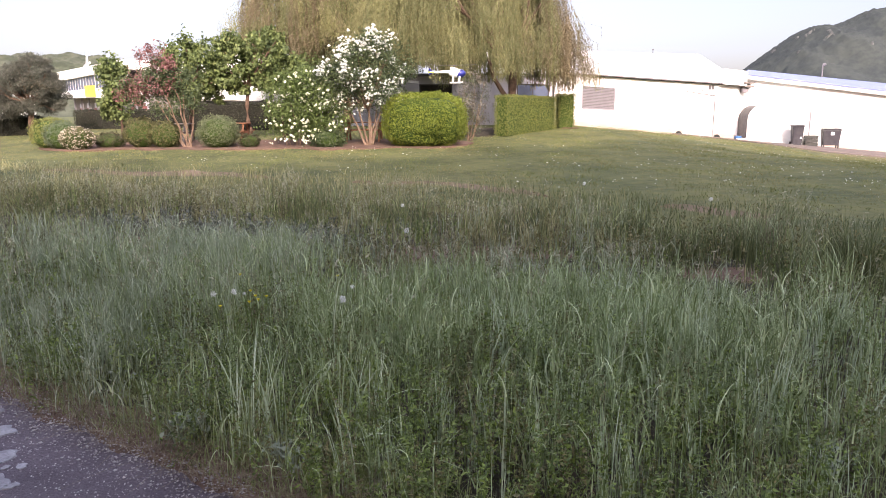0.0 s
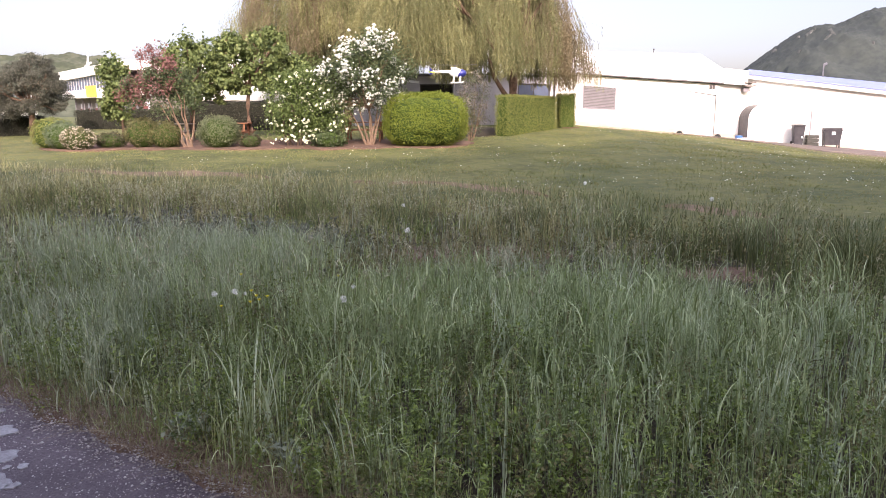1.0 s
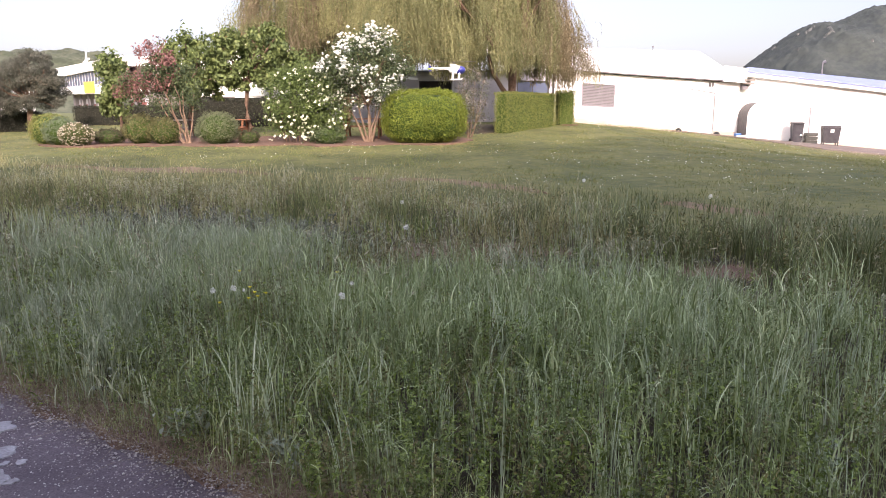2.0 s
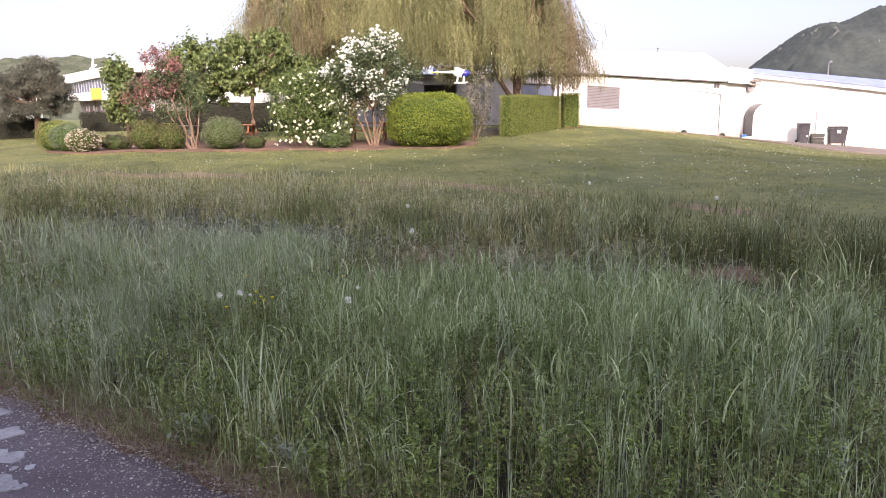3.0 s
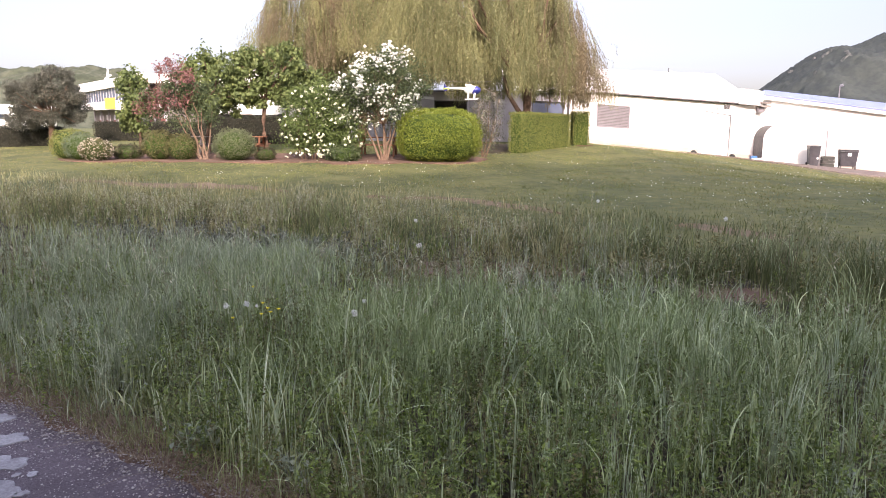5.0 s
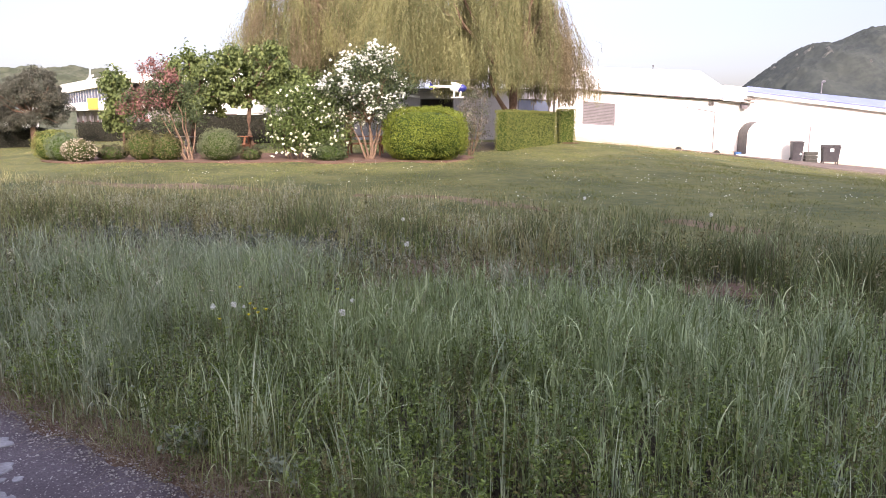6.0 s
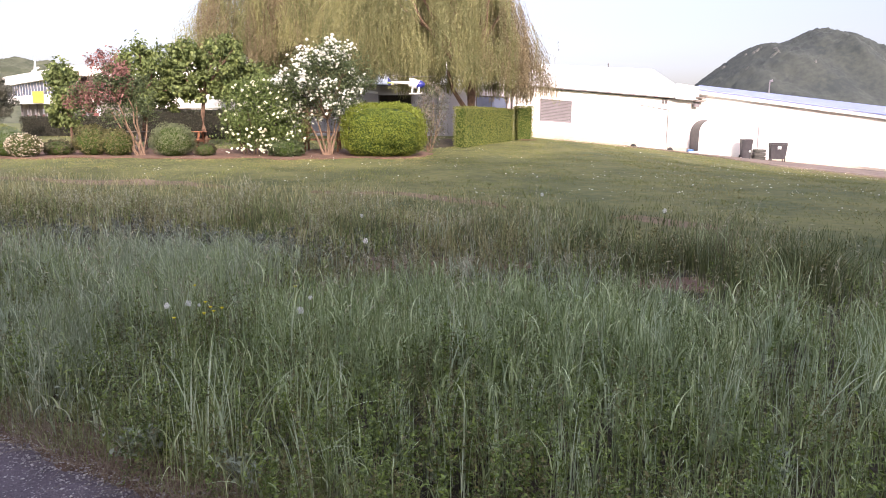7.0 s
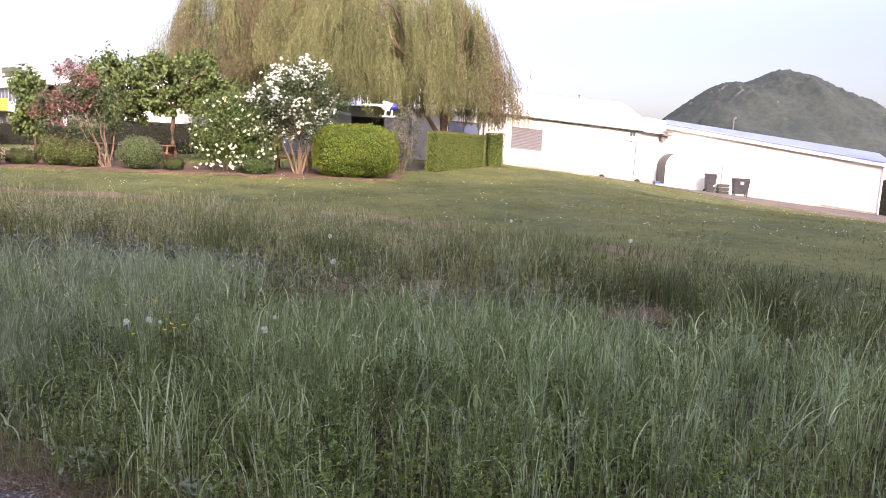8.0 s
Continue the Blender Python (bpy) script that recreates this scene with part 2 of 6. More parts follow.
def mesh_object(name, verts, faces, material, parent=None, label="", smooth=False):
    """verts (n, 3) and faces as a list or an (m, k) array, linked as one object."""
    me = bpy.data.meshes.new(name)
    if isinstance(faces, np.ndarray):
        verts = np.asarray(verts, dtype=np.float32)
        k = faces.shape[1]
        me.vertices.add(len(verts))
        me.vertices.foreach_set("co", verts.ravel())
        me.loops.add(faces.size)
        me.loops.foreach_set("vertex_index", faces.astype(np.int32).ravel())
        me.polygons.add(len(faces))
        me.polygons.foreach_set("loop_start", np.arange(0, faces.size, k, dtype=np.int32))
        me.update(calc_edges=True)
        me.validate()
    else:
        me.from_pydata([tuple(v) for v in verts], [], faces)
        me.update()
    if smooth:
        me.polygons.foreach_set("use_smooth", [True] * len(me.polygons))
    me.materials.append(material)
    ob = new(name, me)
    ob.parent = parent
    if label:
        ob["label"] = label
    return ob


def part(name, bm, material, parent=None, label="", smooth=False):
    """Links a bmesh as one mesh object under a thing or a part."""
    me = bpy.data.meshes.new(name)
    bmesh.ops.recalc_face_normals(bm, faces=bm.faces)
    if smooth:
        for f in bm.faces:
            f.smooth = True
    bm.to_mesh(me)
    bm.free()
    me.materials.append(material)
    ob = new(name, me)
    ob.parent = parent
    if label:
        ob["label"] = label
    return ob


def thing(name, at, label, category, group="", kind="", turn=0.0):
    e = new(name)
    e.empty_display_size = 0.1
    e.matrix_world = pose(*at, 0, 0, turn)
    return tagged(e, label, category, group, kind)


def hexa(bm, x0, x1, y0, y1, b0, b1, t0, t1):
    """A block with level ends, whose foot and top run from b0 to b1 and t0 to t1 along x."""
    v = [bm.verts.new(c) for c in ((x0, y0, b0), (x1, y0, b1), (x1, y1, b1), (x0, y1, b0),
                                   (x0, y0, t0), (x1, y0, t1), (x1, y1, t1), (x0, y1, t0))]
    for q in ((0, 1, 2, 3), (4, 7, 6, 5), (0, 4, 5, 1), (1, 5, 6, 2), (2, 6, 7, 3), (3, 7, 4, 0)):
        bm.faces.new([v[i] for i in q])
    return bm


def block(x0, x1, y0, y1, z0, z1, bevel=0.0):
    bm = hexa(bmesh.new(), x0, x1, y0, y1, z0, z0, z1, z1)
    if bevel:
        bmesh.ops.bevel(bm, geom=bm.edges[:], offset=bevel, segments=2, affect="EDGES", profile=0.6)
    return bm


def rod(bm, a, b, r0, r1=None, sides=8):
    """A tapered round bar from a to b, added to bm."""
    a, b = Vector(a), Vector(b)
    r1 = r0 if r1 is None else r1
    turn = (b - a).to_track_quat("Z", "Y").to_matrix()
    rings = []
    for c, r in ((a, r0), (b, r1)):
        rings.append([bm.verts.new(c + turn @ Vector((r * math.cos(i * math.tau / sides), r * math.sin(i * math.tau / sides), 0)))
                      for i in range(sides)])
    for i in range(sides):
        j = (i + 1) % sides
        bm.faces.new((rings[0][i], rings[0][j], rings[1][j], rings[1][i]))
    bm.faces.new(rings[0][::-1])
    bm.faces.new(rings[1])
    return bm


def limb(bm, pts, r0, r1, sides=7):
    """A bent, tapering limb through pts."""
    pts = [Vector(p) for p in pts]
    rings = []
    for k, p in enumerate(pts):
        way = (pts[min(k + 1, len(pts) - 1)] - pts[max(k - 1, 0)])
        turn = way.to_track_quat("Z", "Y").to_matrix()
        r = r0 + (r1 - r0) * k / (len(pts) - 1)
        rings.append([bm.verts.new(p + turn @ Vector((r * math.cos(i * math.tau / sides), r * math.sin(i * math.tau / sides), 0)))
                      for i in range(sides)])
    for a, b in zip(rings, rings[1:]):
        for i in range(sides):
            j = (i + 1) % sides
            bm.faces.new((a[i], a[j], b[j], b[i]))
    bm.faces.new(rings[0][::-1])
    bm.faces.new(rings[-1])
    return bm


def bent(a, b, n, wobble, sag=0.0):
    """n + 1 points from a to b, off the straight line by about wobble."""
    a, b = np.array(a, float), np.array(b, float)
    out = []
    for i in range(n + 1):
        s = i / n
        p = a + (b - a) * s
        if 0 < i < n:
            p = p + rng.normal(0, wobble, 3)
        p[2] += sag * math.sin(math.pi * s)
        out.append(tuple(p))
    return out


def unit(v):
    return v / np.maximum(np.linalg.norm(v, axis=1, keepdims=True), 1e-6)


def leaves(points, length, width, out=None, spread=1.0, hang=0.0):
    """A folded leaf of four corners at each point; out: the way the leaves face, hang: how far their tips fall."""
    n = len(points)
    face = rng.normal(0, 1, (n, 3)) * spread
    if out is not None:
        face = face * 0.75 + unit(out) * 1.0
    face = unit(face)
    tip = rng.normal(0, 1, (n, 3))
    tip[:, 2] -= hang
    tip = unit(tip - face * np.sum(tip * face, 1, keepdims=True))
    side = np.cross(face, tip)
    size = rng.uniform(0.7, 1.3, (n, 1))
    L, W = length * size, width * size
    v = np.empty((n, 4, 3))
    v[:, 0] = points - tip * L / 2
    v[:, 1] = points + side * W / 2 + face * W * 0.22 - tip * L * 0.05
    v[:, 2] = points + tip * L / 2
    v[:, 3] = points - side * W / 2 + face * W * 0.22 - tip * L * 0.05
    f = np.arange(n * 4).reshape(n, 4)
    return v.reshape(-1, 3), f


def puffs(points, size, squash=0.8):
    """A small uneven eight-sided blossom at each point."""
    n = len(points)
    base = np.array([(1, 0, 0), (0, 1, 0), (-1, 0, 0), (0, -1, 0), (0, 0, squash), (0, 0, -squash)], float)
    s = size * rng.uniform(0.6, 1.35, (n, 1, 1)) / 2
    v = points[:, None, :] + base[None] * s * rng.uniform(0.7, 1.25, (n, 6, 1)) + rng.normal(0, size * 0.06, (n, 6, 3))
    tri = np.array([(0, 1, 4), (1, 2, 4), (2, 3, 4), (3, 0, 4), (1, 0, 5), (2, 1, 5), (3, 2, 5), (0, 3, 5)])
    f = tri[None] + (np.arange(n) * 6)[:, None, None]
    return v.reshape(-1, 3), f.reshape(-1, 3)


def blades(x, y, z, height, width, lean, segs=3, droop=0.5, heading=None):
    """A bending, tapering blade of grass at each place."""
    n = len(x)
    a = rng.uniform(0, math.tau, n) if heading is None else heading
    w = rng.uniform(0, math.tau, n)
    lean = lean * rng.uniform(0.1, 1.3, n)
    verts = np.empty((n, 2 * segs + 1, 3))
    for k in range(segs + 1):
        s = k / segs
        off = lean * height * (s * 0.35 + s ** 3 * 0.65 * (1 + droop))
        px, py = x + np.cos(a) * off, y + np.sin(a) * off
        pz = z + height * (s - droop * 0.35 * lean * s ** 3)
        half = width * (1 - s * 0.75) / 2
        if k < segs:
            verts[:, 2 * k] = np.stack([px + np.cos(w) * half, py + np.sin(w) * half, pz], 1)
            verts[:, 2 * k + 1] = np.stack([px - np.cos(w) * half, py - np.sin(w) * half, pz], 1)
        else:
            verts[:, 2 * k] = np.stack([px, py, pz], 1)
    tri = []
    for k in range(segs - 1):
        tri += [(2 * k, 2 * k + 1, 2 * k + 3), (2 * k, 2 * k + 3, 2 * k + 2)]
    tri.append((2 * segs - 2, 2 * segs - 1, 2 * segs))
    f = np.array(tri)[None] + (np.arange(n) * (2 * segs + 1))[:, None, None]
    return verts.reshape(-1, 3), f.reshape(-1, 3)


def merged(pieces):
    vs, fs, k = [], [], 0
    for v, f in pieces:
        vs.append(v)
        fs.append(f + k)
        k += len(v)
    return np.concatenate(vs), np.concatenate(fs)


def wave(x, y, s, seed):
    """A smooth value from -1 to 1 over the plan, in lumps of about s metres."""
    r = np.random.default_rng(seed)
    total = np.zeros_like(np.asarray(x, float))
    for k in range(6):
        a, ph = r.uniform(0, math.tau), r.uniform(0, math.tau)
        q = math.tau / s * r.uniform(0.5, 1.6)
        total += np.sin((np.cos(a) * x + np.sin(a) * y) * q + ph)
    return np.clip(total / 3, -1, 1)


# ---- the ground ----
def ground_z(x, y):
    x, y = np.asarray(x, float), np.asarray(y, float)
    z = np.interp(y, [-200, 8, 14, 24, 29, 33, 39, 200], [0, 0, 0.10, 0.36, 0.56, 0.76, 0.86, 0.86])
    s = np.clip((y - 11) / 17, 0, 1)
    s = s * s * (3 - 2 * s)
    return z - 0.092 * np.clip(x - 7, 0, 40) * s - 0.075 * np.clip(-x - 19, 0, 12) * np.clip((y - 26) / 10, 0, 1)


def gz(x, y):
    return float(ground_z(x, y))


xs = np.concatenate([[-3000, -1200, -500, -200, -90], np.arange(-40, 60, 1.0), [90, 200, 500, 1200, 3000]])
ys = np.concatenate([[-3000, -800, -200, -60, -20], np.arange(-6, 60, 1.0), [70, 90, 200, 500, 1200, 3500]])
gx, gy = np.meshgrid(xs, ys, indexing="ij")
lump = np.where((gx > -39) & (gx < 58) & (gy > 5) & (gy < 50), 0.02 * wave(gx, gy, 5.0, 3), 0)
gv = np.stack([gx, gy, ground_z(gx, gy) + lump - 0.02], -1).reshape(-1, 3)
ny = len(ys)
gi = (np.arange(len(xs) - 1)[:, None] * ny + np.arange(ny - 1)[None]).ravel()
gf = np.stack([gi, gi + ny, gi + ny + 1, gi + 1], 1)
tagged(mesh_object("ground", gv, gf, M_GROUND, smooth=True), "grassy lawn rising gently to the buildings", "ground", kind="structure")

def yard_edge(x):
    """Where the lawn ends and the narrow yard along the hall begins."""
    return np.interp(x, [13, 14.9, 15.4, 16.3, 17.2, 19.5, 23.5, 45], [38.6, 36.4, 33.4, 31.9, 30.6, 30.5, 29.6, 29.2])


# asphalt path, on which the camera stands
PATH0, ALONG, ACROSS = np.array((-2.37, 3.42)), np.array((0.845, -0.535)), np.array((0.535, 0.845))


def from_path(x, y):
    """Metres from the path's edge, towards the meadow."""
    return (x - PATH0[0]) * ACROSS[0] + (y - PATH0[1]) * ACROSS[1]


us = np.concatenate([np.arange(-30, -3, 1.5), np.arange(-3, 5, 0.06), np.arange(5, 30, 1.5)])
edge = 0.08 + 0.05 * wave(us, us * 0, 0.9, 11) + 0.03 * wave(us, us * 0, 0.23, 12)
av, af = [], []
for i, (u, e) in enumerate(zip(us, edge)):
    for s, z in ((-3.4, -0.05), (-3.3, 0.012), (e - 0.25, 0.012), (e - 0.04, 0.008), (e, -0.03)):
        p = PATH0 + ALONG * u + ACROSS * s
        av.append((p[0], p[1], z))
    if i:
        for k in range(4):
            af.append(((i - 1) * 5 + k, i * 5 + k, i * 5 + k + 1, (i - 1) * 5 + k + 1))
tagged(mesh_object("path", av, af, M_ASPHALT), "worn grey asphalt path with loose pale grit along its edge", "path", kind="structure")

# worn pale paint on the asphalt
for k, (px, py, r) in enumerate(((-2.36, 3.25, 0.070), (-2.17, 3.03, 0.080), (-2.01, 2.80, 0.078), (-1.88, 2.58, 0.075), (-1.825, 2.71, 0.022), (-1.89, 2.70, 0.016), (-1.77, 2.55, 0.024))):
    bm = bmesh.new()
    lr = np.random.default_rng(40 + k)
    ring = []
    for i in range(18):
        a = i * math.tau / 18
        q = r * (1 + 0.24 * math.sin(2 * a + k) + 0.12 * math.sin(5 * a + 2 * k) + lr.uniform(-0.14, 0.14))
        ring.append((px + 1.12 * q * math.cos(a), py + 0.95 * q * math.sin(a)))
    top = [bm.verts.new((a, b, 0.017)) for a, b in ring]
    low = [bm.verts.new((px + (a - px) * 1.04, py + (b - py) * 1.04, 0.011)) for a, b in ring]
    bm.faces.new(top)
    for i in range(18):
        bm.faces.new((low[i], low[(i + 1) % 18], top[(i + 1) % 18], top[i]))
    tagged(part("paint_patch", bm, M_WORN), "worn patch of pale paint flaking off the asphalt", "paint patch", "paint patches")

# loose grit at the path's edge
n = 8000
u = rng.uniform(-1.2, 3.4, n)
s = -np.abs(rng.normal(0, 0.30, n)) + 0.19
gp = PATH0[None] + ALONG[None] * u[:, None] + ACROSS[None] * s[:, None]
v, f = puffs(np.column_stack([gp, np.full(n, 0.012)]), 0.0085, 0.6)
tagged(mesh_object("grit", v, f, M_CHIP), "pale loose grit scattered on the asphalt edge", "grit", kind="stuff")

n = 1000
u, s = rng.uniform(-1.2, 3.4, n), rng.normal(0.02, 0.10, n)
gp = PATH0[None] + ALONG[None] * u[:, None] + ACROSS[None] * s[:, None]
v, f = puffs(np.column_stack([gp, np.full(n, 0.014)]), 0.0145, 0.6)
tagged(mesh_object("grit", v, f, M_CHIP), "larger pale stone chips along the asphalt edge", "grit", kind="stuff")

# ---- the meadow ----


def lawn_start(x):
    """Where the mown lawn begins."""
    return np.interp(x, [-18, -6.7, 0.2, 4.8, 6.2, 13], [19.5, 16.8, 14.2, 10.3, 8.6, 2.0]) + 0.3 * wave(x, x * 0, 2.5, 21)


def meadow_end(x):
    """Where the tall grass ends; low scrubby grass lies between here and the lawn."""
    return np.interp(x, [-18, -6.7, 0.2, 2.6, 3.7, 5, 9, 13], [13.4, 11.8, 10.2, 8.1, 7.0, 5.9, 3.6, 1.4]) + 0.35 * wave(x, x * 0, 2.1, 29)


def scatter(n, d0, d1):
    """Places in the wedge of meadow from d0 to d1 metres out."""
    y = np.sqrt(rng.uniform(d0 ** 2, d1 ** 2, n))
    x = y * rng.uniform(-0.74, 0.98, n) + rng.uniform(-0.6, 0.6, n)
    keep = (from_path(x, y) > 0.05 + 0.05 * wave(x, y, 0.5, 22)) & (y < meadow_end(x))
    return x[keep], y[keep]


def soil(x, y):
    """1 where bare earth shows through the meadow."""
    spots = ((0.3, 7.2, 0.7, 0.28), (2.65, 6.2, 0.33, 0.24), (-3.4, 8.3, 0.9, 0.3))
    total = np.zeros_like(x)
    for a, b, rx, ry in spots:
        total = np.maximum(total, np.exp(-((x - a) / rx) ** 2 - ((y - b) / ry) ** 2))
    return total


# dark ground under the tall grass
mx_ = np.arange(-14, 14.1, 0.5)
mv, mf = [], []
for i, x in enumerate(mx_):
    near = 3.42 - (x + 2.37) * 0.535 / 0.845 + 0.25
    end = max(near + 0.1, float(meadow_end(x)) + 0.2)
    for k in range(9):
        y = near + (end - near) * k / 8
        mv.append((x, y, gz(x, y) + 0.006 - 0.02 * (k in (0, 8))))
    if i:
        for k in range(8):
            mf.append(((i - 1) * 9 + k, i * 9 + k, i * 9 + k + 1, (i - 1) * 9 + k + 1))
tagged(mesh_object("meadow_soil", mv, mf, M_SOIL), "dark damp soil and litter under the meadow", "soil", kind="structure")

# bare earth: the strip behind the meadow, the spots in it and the path's verge
bm = bmesh.new()
for a, b, rx, ry in ((0.3, 7.2, 1.1, 0.5), (2.65, 6.2, 0.5, 0.32), (-3.4, 8.3, 1.2, 0.5)):
    ring = [bm.verts.new((a + rx * math.cos(i * math.tau / 20) * (1 + 0.2 * math.sin(3 * i)), b + ry * math.sin(i * math.tau / 20) * (1 + 0.2 * math.cos(2 * i)), 0.012))
            for i in range(20)]
    bm.faces.new(ring)
tagged(part("bare_earth", bm, M_EARTH), "bare red-brown earth showing between the tall grass", "bare earth", kind="structure")
sx = np.arange(-17, 12.5, 0.2)
lr = np.random.default_rng(5)
sv, sf = [], []
for i, x in enumerate(sx):
    y0 = float(lawn_start(x)) - 0.9
    wide = max(0.05, 0.30 + 0.60 * float(wave(x, 0 * x, 3.0, 23)) + 0.3 * float(wave(x, 0 * x, 0.7, 25))) + 1.0 * math.exp(-((x + 5.6) / 1.6) ** 2) + 0.8 * math.exp(-((x - 0.35) / 0.9) ** 2)
    for k in range(3):
        y = y0 + wide * k / 2
        sv.append((x + lr.uniform(-.05, .05), y, gz(x, y) + (0.028 if wide > 0.3 and k == 1 else -0.05)))
    if i:
        for k in range(2):
            sf.append(((i - 1) * 3 + k, i * 3 + k, i * 3 + k + 1, (i - 1) * 3 + k + 1))
tagged(mesh_object("earth_strip", sv, sf, M_DRYEARTH), "strip of bare grey-brown earth between meadow and lawn", "earth strip", kind="structure")
vv, vf = [], []
for i, u in enumerate(np.arange(-30, 30, 0.1)):
    for s in (-0.20, 0.13, 0.27):
        p = PATH0 + ALONG * u + ACROSS * (s + (0.0 if s < 0 else 0.08 * float(wave(u, u * 0, 0.7, 24))))
        vv.append((p[0], p[1], -0.004 + 0.018 * (s > 0)))
    if i:
        for k in range(2):
            vf.append(((i - 1) * 3 + k, i * 3 + k, i * 3 + k + 1, (i - 1) * 3 + k + 1))
tagged(mesh_object("path_verge", vv, vf, M_EARTH), "brown crumbly verge between asphalt and grass", "verge", kind="structure")


def trough(x):
    """The line along which the grass is low and the soil shows."""
    return np.interp(x, [-9, -6, 0, 2.2, 3.0, 5, 9], [9.9, 9.2, 6.9, 5.4, 4.4, 3.4, 1.5]) + 0.2 * wave(x, x * 0, 3.0, 27)


def grown(x, y):
    """How tall the grass stands here: low along the trough and at the path's edge."""
    lumpy = 1 + 0.38 * np.clip((y - trough(x)) / 0.6, 0, 1) * wave(x, y, 1.4, 48)
    return (1 - 0.68 * np.exp(-((y - trough(x)) / 0.75) ** 2)) * np.clip(0.35 + from_path(x, y) / 0.45, 0.35, 1) * lumpy * (1 - 0.5 * blot(x, y, -0.25, 5.8, 0.9, 0.55)) * (1 - 0.6 * np.clip(blot(x, y, 0.25, 9.6, 0.65, 1.3) + blot(x, y, -3.8, 11.0, 0.9, 1.1), 0, 1))


def thin_edge(x, y):
    return np.clip(from_path(x, y) / 0.28, 0.15, 1)


def tussock(x, y):
    return 0.5 + 0.5 * wave(x, y, 0.9, 31)


def gaps(x, y):
    """Less growth in small hollows between the clumps of the near meadow."""
    return np.where(y < 6.0, np.clip(0.75 + 1.1 * wave(x, y, 0.42, 78) + 0.3 * wave(x, y, 1.1, 79), 0.06, 1.25), 1.0)


def bent_by_wind(x, y):
    """The way the grass leans: alike within a patch, towards the path at its edge."""
    flow = math.pi * (0.95 + 0.75 * wave(x, y, 1.5, 90)) + 0.5 * wave(x, y, 0.5, 91)
    own = rng.uniform(0, math.tau, len(x))
    return np.where(rng.uniform(0, 1, len(x)) < 0.68, flow + rng.normal(0, 0.35, len(x)), own)


def field(name, n, d0, d1, chance, height, width, lean, material, label, segs=3, droop=0.5):
    x, y = scatter(n, d0, d1)
    c = chance(x, y) * (1 - 0.93 * soil(x, y)) * gaps(x, y) * (1 - 0.25 * weed_zone(x, y))
    keep = rng.uniform(0, 1, len(x)) < c
    x, y = x[keep], y[keep]
    h = height * rng.uniform(0.5, 1.15, len(x)) * (0.5 + 0.75 * tussock(x, y)) * (0.8 + 0.25 * wave(x, y, 3.3, 33))
    h = h * grown(x, y)
    v, f = blades(x, y, ground_z(x, y), h, width * np.clip(y / 3.3, 0.5, 1), lean * (1 + 0.9 * np.clip(1 - from_path(x, y) / 1.2, 0, 1)), segs, droop, bent_by_wind(x, y))
    return tagged(mesh_object(name, v, f, material), label, "grass", kind="stuff")


def blot(x, y, a, b, rx, ry):
    return np.exp(-((x - a) / rx) ** 2 - ((y - b) / ry) ** 2)


def weed_zone(x, y):
    """Where leafy weeds hold down the grass."""
    return np.clip(1.05 * blot(x, y, -0.15, 2.65, 1.30, 0.95) + 0.5 * blot(x, y, -1.3, 3.8, 0.45, 0.4) + 0.8 * blot(x, y, -3.3, 5.4, 0.6, 0.5) + 0.7 * blot(x, y, -4.1, 6.5, 0.6, 0.4) + 0.35 * blot(x, y, 1.7, 2.5, 0.5, 0.6) + 0.7 * blot(x, y, -4.2, 5.0, 0.9, 0.6) + 0.5 * blot(x, y, -0.2, 5.9, 1.2, 0.7), 0, 1)


def dark_shade_side(x, y):
    """Tall dark grass beside the lawn, and shade painted at the far right as darker grass."""
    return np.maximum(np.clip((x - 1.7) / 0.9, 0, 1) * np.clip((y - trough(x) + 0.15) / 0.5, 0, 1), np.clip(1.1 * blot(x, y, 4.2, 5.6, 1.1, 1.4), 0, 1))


def blue_zone(x, y):
    return np.clip(0.15 + 0.9 * blot(x, y, -2.7, 5.2, 1.9, 2.2) + 1.0 * blot(x, y, 1.3, 4.2, 1.3, 1.4) + 0.75 * blot(x, y, 0.1, 4.0, 1.0, 0.6) - 0.85 * weed_zone(x, y) - 0.6 * blot(x, y, 3.0, 4.4, 0.9, 1.8), 0.03, 1) * np.clip((trough(x) - y) / 0.5, 0.1, 1)


def blue_share(x, y):
    """More blue grass to the left and in the middle distance, less at the foot of the view."""
    return np.clip(blue_zone(x, y) + 0.25 * wave(x, y, 1.3, 35), 0.05, 1) * (y < 7.6) * (1 - 0.9 * dark_shade_side(x, y))


def leftwards(x):
    """Towards the left the grass is greyer and bluer."""
    return np.clip((-0.9 - x) / 0.9, 0, 1)


def green_share(x, y):
    back = np.clip((y - trough(x)) / 0.6, 0, 1) * np.clip(x - 0.8, 0, 1)
    return np.clip(0.42 - 0.3 * blue_zone(x, y) - 0.3 * wave(x, y, 1.2, 35), 0.08, 1) * np.clip(1.4 - y / 14, 0.3, 1) * (1 - 0.85 * back)


def dry_share(x, y):
    return np.clip((y - trough(x) + 0.6) / 0.9, 0.03, 1) * np.clip(0.75 + 0.4 * wave(x, y, 2.0, 36), 0.1, 1) * np.clip(1.0 - 0.5 * (x - 0.5), 0.25, 1)


field("tall_grass", 11000, 1.0, 5.2, lambda x, y: blue_share(x, y) * leftwards(x), 0.50, 0.0062, 0.13, M_GREYGRASS, "tall grey-blue meadow grass standing close and bending", 5, 1.0)
field("tall_grass", 15000, 1.0, 5.2, lambda x, y: blue_share(x, y) * (1 - leftwards(x)), 0.50, 0.0062, 0.13, M_BLUEGRASS, "tall blue-green meadow grass standing close and bending", 5, 1.0)
